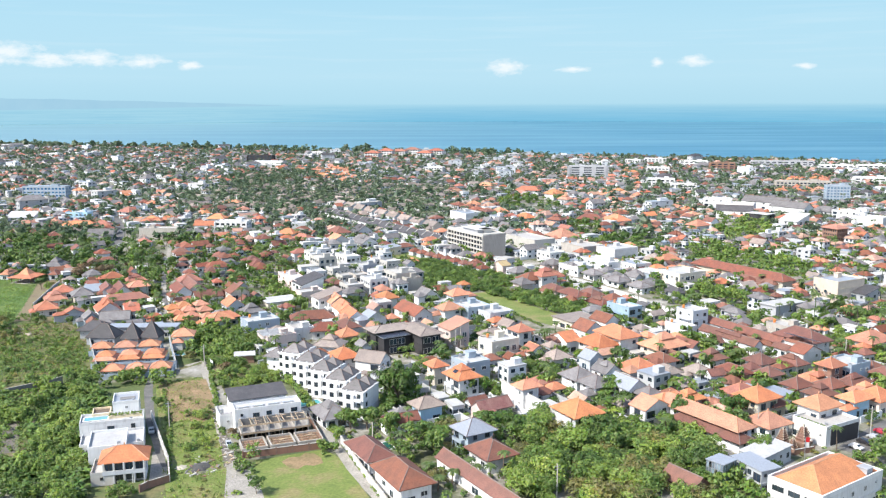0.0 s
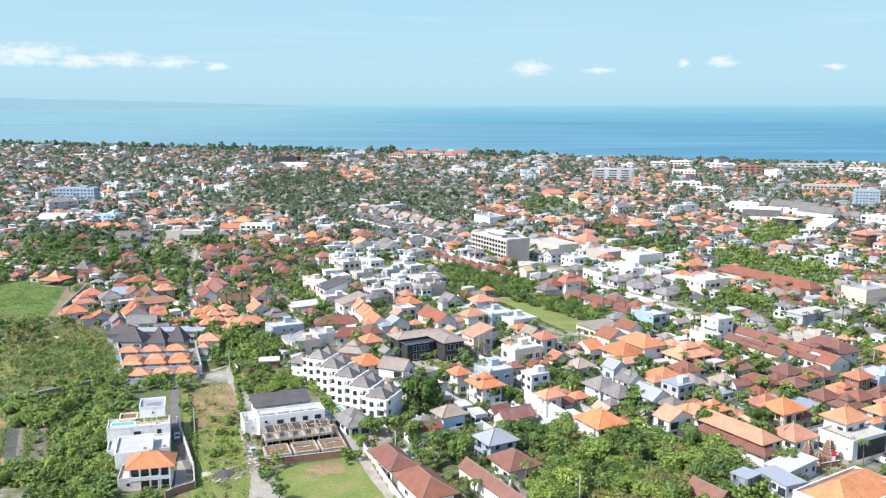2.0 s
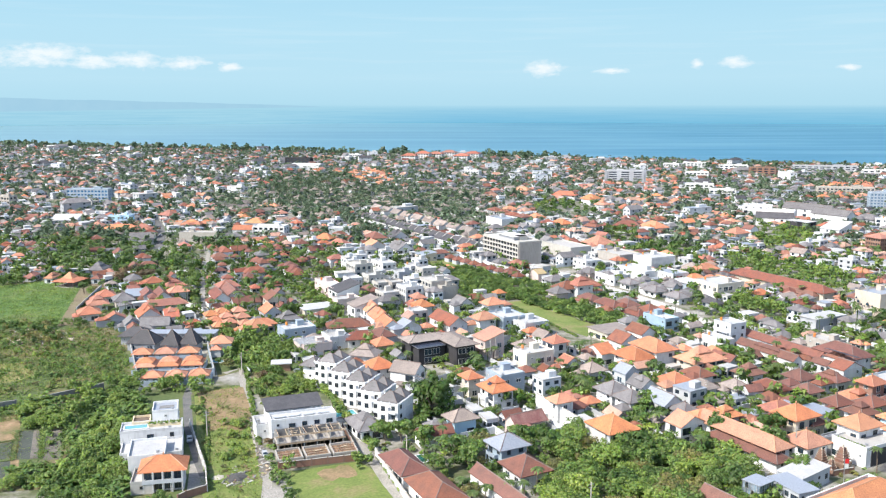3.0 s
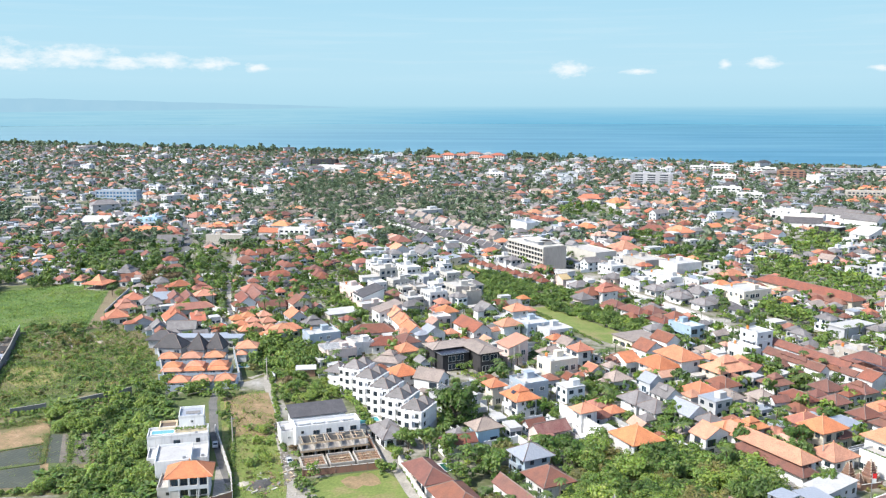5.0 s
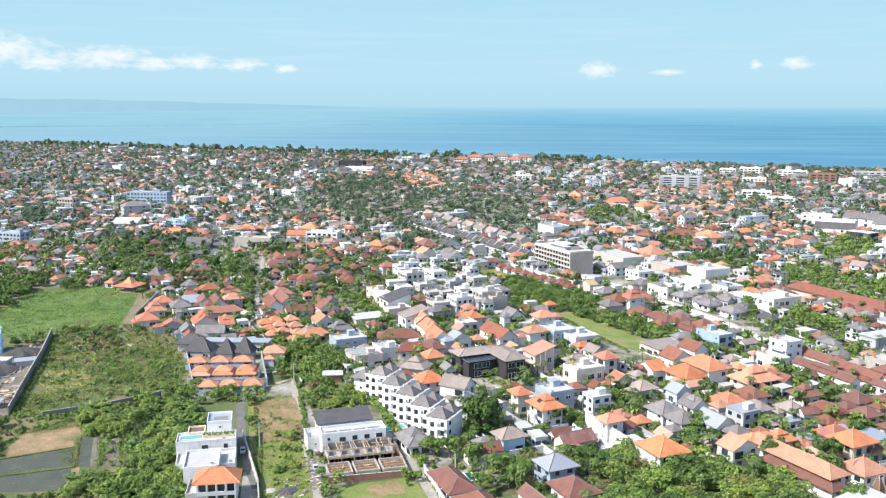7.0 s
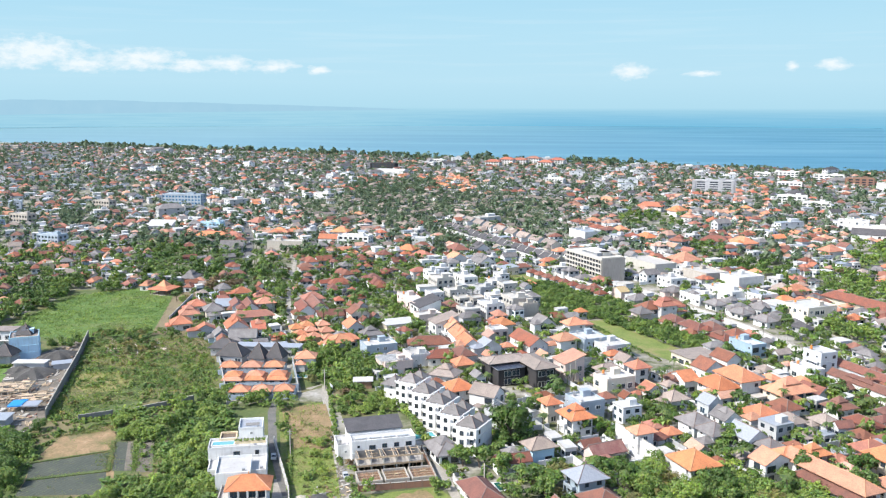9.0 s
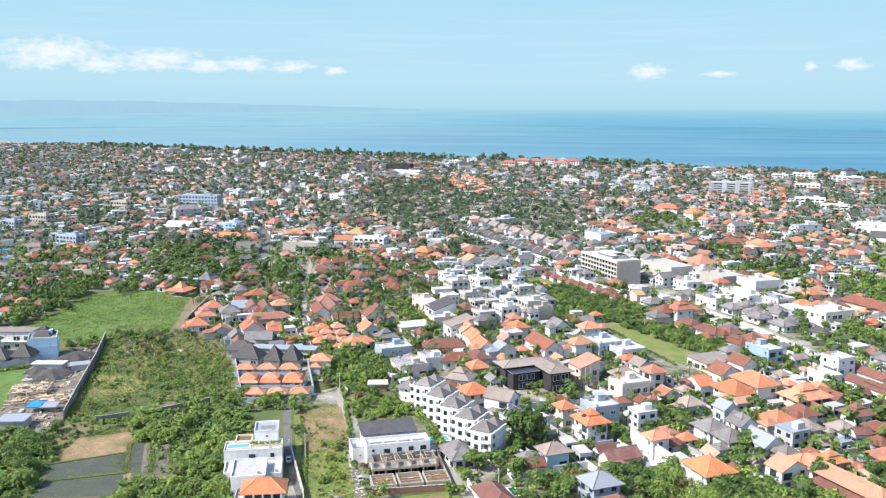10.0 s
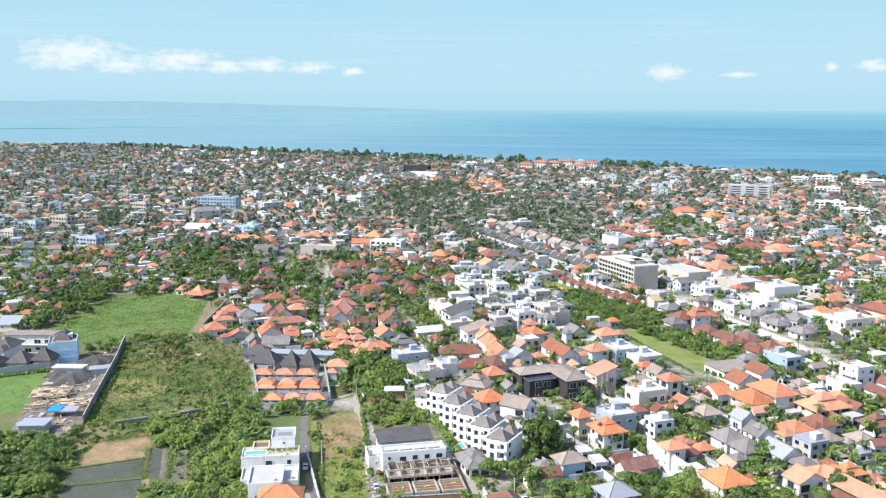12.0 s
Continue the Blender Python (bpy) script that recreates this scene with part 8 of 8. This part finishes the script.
for px_, py_ in [(3.6, 348.1), (5.8, 353.9), (78.2, 298.6), (155.3, 332.0), (27.3, 213.6), (-22.2, 243.7), (55.5, 520.6), (81.6, 456.6), (102.0, 406.3), (-91.9, 489.2), (-93.2, 327.5), (-86.8, 262.2), (93.8, 255.7), (128.1, 255.4), (12.7, 657.0), (-47.2, 377.2)]:
    pole(px_, py_)


def hedge(points, gap, kinds, size):
    """Shrubs set close along a line."""
    for (x0, y0), (x1, y1) in zip(points, points[1:]):
        n_ = max(1, int(math.hypot(x1 - x0, y1 - y0) / gap))
        for k in range(n_):
            f = (k + rng.uniform(0, 1)) / n_
            strew(kinds[k % len(kinds)], BUSH[k % 4], x0 + (x1 - x0) * f + rng.normal(0, 0.25), y0 + (y1 - y0) * f + rng.normal(0, 0.25), size * rng.uniform(0.8, 1.3))


hedge([(-63.4, 323.5), (-47.5, 286.9), (-33.4, 256.1)], 0.8, ("bush_bright", "bush_mid"), 1.1)
hedge([(-46.1, 367.8), (-29.0, 334.2), (-10.4, 299.6)], 1.0, ("bush_bright", "bush_mid"), 0.9)
hedge([(14.0, 452.1), (43.7, 387.9)], 1.2, ("bush_mid",), 0.7)
hedge([(-93.4, 334.9), (-80.9, 294.3), (-68.8, 257.3)], 1.1, ("bush_bright", "bush_mid"), 0.7)
hedge([(-100.5, 300.6), (-86.8, 262.2), (-75.4, 224.8)], 1.3, ("bush_bright", "bush_mid"), 0.6)
hedge([(-224.5, 385.7), (-206.3, 342.3), (-183.5, 283.3)], 1.2, ("bush_mid", "bush_bright"), 0.8)
hedge([(-171.1, 281.4), (-161.8, 287.7), (-155.1, 291.3), (-139.0, 306.6)], 1.2, ("bush_mid", "bush_bright"), 0.9)
hedge([(-263.0, 320.8), (-234.1, 343.2)], 1.1, ("bush_mid", "bush_bright"), 0.9)
hedge([(-131.2, 313.2), (-116.4, 313.4)], 0.9, ("bush_bright", "bush_mid"), 1.0)
hedge([(-204.7, 428.2), (-212.8, 478.7)], 1.2, ("bush_mid",), 1.0)
hedge([(-31.2, 248.0), (-23.3, 228.0), (-14.8, 206.1)], 1.5, ("bush_bright",), 0.6)
scatter([(-132.3, 318.0), (-101.3, 320.4), (-98.5, 300.6), (-107.5, 300.7), (-109.8, 304.5), (-124.6, 300.8)], 26, ("wood_bright", "wood_mid", "banana"), (0.45, 0.75))
scatter([(-88.6, 217.3), (-83.2, 218.6), (-79.6, 208.2), (-86.0, 208.2)], 6, ("wood_mid",), (0.5, 0.7))
scatter([(-25.2, 271.5), (-17.1, 274.0), (-13.0, 261.5), (-17.2, 243.6), (-24.7, 254.6)], 8, ("wood_deep", "wood_mid"), (0.5, 0.9))
scatter([(-9.4, 256.8), (-0.7, 261.4), (0.7, 231.5), (-3.9, 213.9), (-9.4, 227.8)], 13, ("wood_deep", "wood_dry", "wood_mid"), (0.6, 0.95), 0.6)
scatter([(-22.2, 291.7), (-14.2, 292.4), (-12.2, 280.9), (-20.2, 276.7)], 10, ("wood_deep",), (0.9, 1.25))
scatter([(10.2, 262.2), (21.4, 263.2), (23.7, 251.8), (13.8, 249.5)], 12, ("wood_mid", "wood_deep"), (0.7, 1.0))
scatter([(19.7, 333.6), (42.9, 333.3), (40.3, 313.2), (20.7, 315.5)], 26, ("palm", "wood_mid", "wood_deep"), (0.5, 0.8), 0.6)
scatter([(52.4, 298.9), (63.3, 298.8), (60.0, 278.5), (49.8, 278.7)], 9, ("wood_deep", "wood_mid"), (0.8, 1.1))
scatter([(71.7, 273.1), (80.8, 273.0), (77.2, 260.6), (69.3, 260.7)], 5, ("wood_deep",), (0.8, 1.1))
scatter([(118.1, 356.8), (131.0, 356.6), (119.6, 324.9), (106.6, 321.5)], 16, ("wood_mid", "palm", "wood_bright"), (0.6, 0.9), 0.4)
scatter([(99.3, 366.0), (113.7, 365.8), (103.6, 332.6), (90.4, 332.7)], 14, ("wood_mid", "wood_deep"), (0.6, 0.9), 0.4)
scatter([(166.7, 365.1), (176.6, 360.5), (162.9, 331.9), (154.2, 332.0)], 10, ("wood_mid", "wood_bright"), (0.7, 1.0), 0.4)
scatter([(139.4, 405.8), (159.6, 389.4), (145.7, 360.9), (133.9, 374.9)], 20, ("wood_mid", "wood_deep"), (0.7, 1.1), 0.4)
scatter([(181.2, 422.6), (213.7, 416.2), (192.5, 374.1), (169.8, 389.3)], 30, ("wood_mid", "wood_deep", "palm"), (0.6, 1.0), 0.4)
scatter([(-31.0, 306.1), (-19.0, 311.2), (-18.1, 293.6), (-27.9, 293.7)], 4, ("wood_deep",), (0.7, 0.9), 0.4)
pool("garden_pool", -107.8, 344.5, 5, 4, 10, 0.1)
house(-79.3, 334.7, 7, 5, 3.0, 12, "slab", "white", "brick", win="")
pergola = new("pergola")
pergola.matrix_basis = pose(-73.1, 357.3, 5.0, 0, 0, -60)
for k in range(8):
    part("rafter", Build().box(-4 + k * 1.15, 0, 0.8, 0.3, 10, 0.3), [WALL["white"]], pergola)
for sx in (-1, 1):
    part("edge_beam", Build().box(0, sx * 4.6, 0.5, 9, 0.3, 0.3), [WALL["white"]], pergola)
    for sy in (-1, 1):
        part("post", Build().box(sx * 4, sy * 4.6, -0.6, 0.3, 0.3, 1.2), [WALL["white"]], pergola)
tagged(pergola, "white roof pergola with open rafters", "pergola")
# open steel trusses of a roof being built
truss = new("roof_truss_frame")
truss.matrix_basis = pose(-20.6, 301.8, 4.6, 0, 0, -60)
for k in range(7):
    o = -5 + k * 1.6
    part("truss", Build().beam((o, -5, 0), (o, 0, 2.6), 0.09).beam((o, 0, 2.6), (o, 5, 0), 0.09).beam((o, -5, 0), (o, 5, 0), 0.09), [WALL["cement"]], truss)
for yy, zz in ((-5, 0), (-2.5, 1.3), (0, 2.6), (2.5, 1.3), (5, 0)):
    part("purlin", Build().beam((-5.2, yy, zz), (5, yy, zz), 0.08), [WALL["cement"]], truss)
part("wall", Build().box(0, 0, -4.8, 10.4, 10, 4.7), [WALL["ash"]], truss)
tagged(truss, "unroofed building with open steel trusses", "building")


# ---------------------------------------------------------------- the wider town
def zone_of(x, y):
    for name, poly in ZONES:
        if inside(poly, x, y):
            return name
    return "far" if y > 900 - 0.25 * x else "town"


MIX = {  # roof choices, share of cells built on, plants for the rest
    "town": (("orange", "salmon", "red", "brown", "grey", "white", "grey", "blush", "white", "taupe", "metal", "white", "concrete", "white"), 0.72, ("mid", "deep", "lowpalm", "mid", "bright")),
    # Far roofs lean to grey and slate: distance haze is put into their colours.
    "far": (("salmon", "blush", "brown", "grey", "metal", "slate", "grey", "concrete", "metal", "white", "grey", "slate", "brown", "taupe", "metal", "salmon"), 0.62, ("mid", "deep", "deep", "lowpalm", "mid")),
    "brown": (("brown", "red", "brown", "brown", "red", "orange", "white"), 0.86, ("mid", "lowpalm", "bright")),
    "red": (("red", "brown", "red", "brown", "red", "salmon", "grey"), 0.8, ("mid", "deep", "lowpalm", "deep")),
    "palms": (("thatch", "thatch", "taupe", "thatch"), 0.36, ("lowpalm", "lowpalm", "mid", "deep")),
    "white": (("concrete", "white", "concrete", "white", "grey"), 0.8, ("lowpalm", "bright", "mid")),
    "greyrow": (("grey", "grey", "slate", "grey", "taupe", "white"), 0.75, ("mid", "bright", "lowpalm")),
    "orange": (("orange", "orange", "salmon", "orange", "white"), 0.8, ("mid", "lowpalm")),
    "rosy": (("salmon", "blush", "salmon", "orange", "white", "grey", "blush", "white"), 0.75, ("mid", "deep", "lowpalm")),
    "wood": (("grey",), 0.0, ("mid", "deep", "mid", "bright")),
    "darkwood": (("thatch", "brown", "grey", "red", "salmon", "red"), 0.34, ("deep", "deep", "mid", "lowpalm")),
    "open": (("grey",), 0.0, ()),
}
FARB = {}


def far_house(x, y, w, d, h, rot, tiles, where="distant"):
    b = FARB.setdefault((where, tiles), Build())
    k = len(b.v)
    b.box(0, 0, -0.2, w, d, h + 0.2, 1)
    if tiles in ("white", "concrete", "metal"):
        b.box(0, 0, h, w + 0.3, d + 0.3, 0.5, 0)
        if h > 6:
            b.box(0.2 * w, 0.1 * d, h + 0.5, 0.35 * w, 0.4 * d, 2.2, 1)
    else:
        kind = rng.uniform()
        if kind < 0.28:
            b.gable(w, d, h, 0.58 * d / 2 + 0.4, 0.5, 0)
            b.wedge(w, d, h, 0.58 * d / 2 + 0.3, 1)
        else:
            b.hip(w, d, h, 0.58 * min(w, d) / 2 + 0.5, 0.6, 0)
        if kind > 0.5:
            cx, ww, wd = rng.uniform(-0.25, 0.25) * w, rng.uniform(0.35, 0.6) * w, 0.6 * d
            h2 = h if kind > 0.75 else max(2.6, 0.65 * h)
            b.box(cx, -d / 2, -0.2, ww, wd, h2 + 0.2, 1)
            b.hip(ww, wd, h2, 0.55 * min(ww, wd) / 2 + 0.4, 0.5, 0, cx, -d / 2)
    st = max(1, int(h / 3))
    for s in range(st):
        z = h * s / st + h / st * 0.35
        for sx in (-0.25, 0.25):
            for q in (-1, 1):
                b.add([(sx * w - 0.9, q * (d / 2 + 0.05), z), (sx * w + 0.9, q * (d / 2 + 0.05), z), (sx * w + 0.9, q * (d / 2 + 0.05), z + 1.4), (sx * w - 0.9, q * (d / 2 + 0.05), z + 1.4)], [(0, 1, 2, 3)], 2)
                b.add([(q * (w / 2 + 0.05), sx * d - 0.9, z), (q * (w / 2 + 0.05), sx * d + 0.9, z), (q * (w / 2 + 0.05), sx * d + 0.9, z + 1.4), (q * (w / 2 + 0.05), sx * d - 0.9, z + 1.4)], [(0, 1, 2, 3)], 2)
    c, s = math.cos(radians(rot)), math.sin(radians(rot))
    b.v[k:] = [(x + p * c - q * s, y + p * s + q * c, r) for p, q, r in b.v[k:]]


ux, uy = turn2(1, 0, -60)
vx, vy = turn2(0, 1, -60)
near_count = 0
for i in range(-220, 150):
    for j in range(-80, 185):
        step = 12.6
        cu, cv = i * step + rng.uniform(-4.5, 4.5), j * step + rng.uniform(-4.5, 4.5)
        x, y = cu * ux + cv * vx, cu * uy + cv * vy
        if y < 235 or y > shore(x) - 40 or abs(x + 0.09 * y) > 0.62 * y + 60:
            continue
        if j % 5 == 0 or i % 9 == 0:
            if rng.uniform() < 0.75:
                continue
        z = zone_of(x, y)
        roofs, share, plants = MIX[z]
        near = y < 430 and z not in ("brown", "red", "white", "greyrow")
        if near:
            share = 0.42 if (y > 330 and x > -60) or (y > 270 and x > 20) else 0.0
        if (y < 330 and x < 20) or y < 265 or inside(OPENLAND, x, y) or any(inside(k, x, y) for k in KEEP):
            continue
        if rng.uniform() < share and is_free(x, y, 3.7):
            w, d = (rng.uniform(6.5, 11), rng.uniform(5.5, 8)) if y < 700 else (rng.uniform(7.0, 12), rng.uniform(6.0, 9.0))
            h = float(rng.choice([3.2, 3.4, 3.6, 4.0, 5.8, 6.2] if y < 800 else [3.0, 3.2, 3.6, 5.6])) if z != "palms" else 3.6
            if z == "brown":
                w, d, h = rng.uniform(8.5, 14.0), rng.uniform(5.5, 7.5), 3.4
            if z == "red":
                w, d, h = rng.uniform(9.0, 15.0), rng.uniform(6.5, 8.5), float(rng.choice([3.4, 4.2, 5.6]))
            if z in ("white",):
                h = float(rng.choice([4.5, 7, 8, 10]))
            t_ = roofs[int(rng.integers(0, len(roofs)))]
            if y > 700 and z in ("far", "town") and rng.uniform() < 0.02:
                w, d, h, t_ = rng.uniform(14, 30), rng.uniform(9, 14), rng.uniform(6, 12), str(rng.choice(["concrete", "slate", "concrete", "grey", "metal"]))
            rot = -60 + rng.normal(0, 3) + 22 * math.sin(x / 210 + y / 330) * min(1, max(0, (y - 600) / 400)) + (90 if rng.uniform() < 0.5 else 0)
            if y < 640 and near_count < 60:
                wl = str(rng.choice(["white", "white", "white", "cream", "grey", "blue"]))
                rf = "flat" if t_ in ("white", "concrete") else ("gable" if rng.uniform() < 0.3 else "hip")
                house(x, y, w, d, h, rot, rf, t_, wl, win="fl" if rng.uniform() < 0.5 else "fr", group="town houses")
                near_count += 1
            else:
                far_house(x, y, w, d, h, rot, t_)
                take(x, y, 4.8)
        if plants:
            for q in range(7 if z in ("wood", "darkwood") else 5 if z == "palms" else 4 if y < 900 else 3):
                px, py = x + rng.uniform(-7, 7), y + rng.uniform(-7, 7)
                if is_free(px, py, 1.0):
                    k = plants[int(rng.integers(0, len(plants)))]
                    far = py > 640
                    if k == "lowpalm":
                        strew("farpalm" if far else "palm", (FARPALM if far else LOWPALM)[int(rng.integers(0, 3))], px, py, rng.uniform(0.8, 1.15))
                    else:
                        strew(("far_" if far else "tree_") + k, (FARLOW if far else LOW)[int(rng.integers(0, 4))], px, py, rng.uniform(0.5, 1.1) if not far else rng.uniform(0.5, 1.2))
# outbuildings and garden walls that close the gaps between the houses
YARD = Build()
for k in range(9000):
    y = 265 + 620 * rng.uniform() ** 1.3
    x = rng.uniform(-0.62, 0.52) * y
    if inside(OPENLAND, x, y) or (x < -20 and y < 330) or any(inside(q, x, y) for q in KEEP):
        continue
    z = zone_of(x, y)
    if z in ("wood", "open", "darkwood", "palms"):
        continue
    if k % 3 == 0 or (y < 430 and z == "town" and k % 2):
        L, az = rng.uniform(5, 13), -60 + (90 if rng.uniform() < 0.5 else 0)
        dx, dy = turn2(L / 2, 0, az)
        if is_free(x, y, 0.6) and is_free(x + dx, y + dy, 0.6) and is_free(x - dx, y - dy, 0.6):
            YARD.box(x, y, -0.1, L, 0.22, rng.uniform(1.8, 2.6), 0, az)
    elif is_free(x, y, 2.6):
        roofs = MIX[z][0]
        far_house(x, y, rng.uniform(4.5, 7.5), rng.uniform(3.8, 5.2), rng.uniform(2.7, 4.6), -60 + rng.normal(0, 4) + (90 if rng.uniform() < 0.5 else 0), roofs[int(rng.integers(0, len(roofs)))], "small")
        take(x, y, 3.0)
# belt of trees along the beach
for k in range(950):
    x = rng.uniform(-1350, 1150)
    if math.sin(x / 61) + math.sin(x / 23) < -0.6 and x > -100:
        continue
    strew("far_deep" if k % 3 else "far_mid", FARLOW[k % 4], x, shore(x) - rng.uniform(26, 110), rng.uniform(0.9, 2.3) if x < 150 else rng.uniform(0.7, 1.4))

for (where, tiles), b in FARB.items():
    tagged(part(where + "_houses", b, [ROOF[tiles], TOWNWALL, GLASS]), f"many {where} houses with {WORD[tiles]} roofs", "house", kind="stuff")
tagged(part("garden_walls", YARD, [TOWNWALL]), "many low rendered garden walls between plots", "wall", kind="stuff")
for pool, arrays in POOLS.items():
    # Far trees and palms get the leaf colours with haze painted in.
    mat = {"palm": "palm", "farpalm": "hazed", "far_mid": "hazed", "far_deep": "sea", "far_bright": "hazed", "banana": "mid"}.get(pool) or pool.split("_")[1]
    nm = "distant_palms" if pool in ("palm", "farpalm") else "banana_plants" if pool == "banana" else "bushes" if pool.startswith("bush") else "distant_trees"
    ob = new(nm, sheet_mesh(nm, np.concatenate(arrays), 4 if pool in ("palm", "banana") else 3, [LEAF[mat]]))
    tagged(ob, {"distant_palms": "many coconut palms between the houses", "banana_plants": "broad-leaved banana plants on open ground", "bushes": "low green shrubs and tall weeds", "distant_trees": "many leafy trees between the houses"}[nm], {"distant_palms": "palm tree", "banana_plants": "banana plant", "bushes": "bush", "distant_trees": "tree"}[nm], kind="stuff")
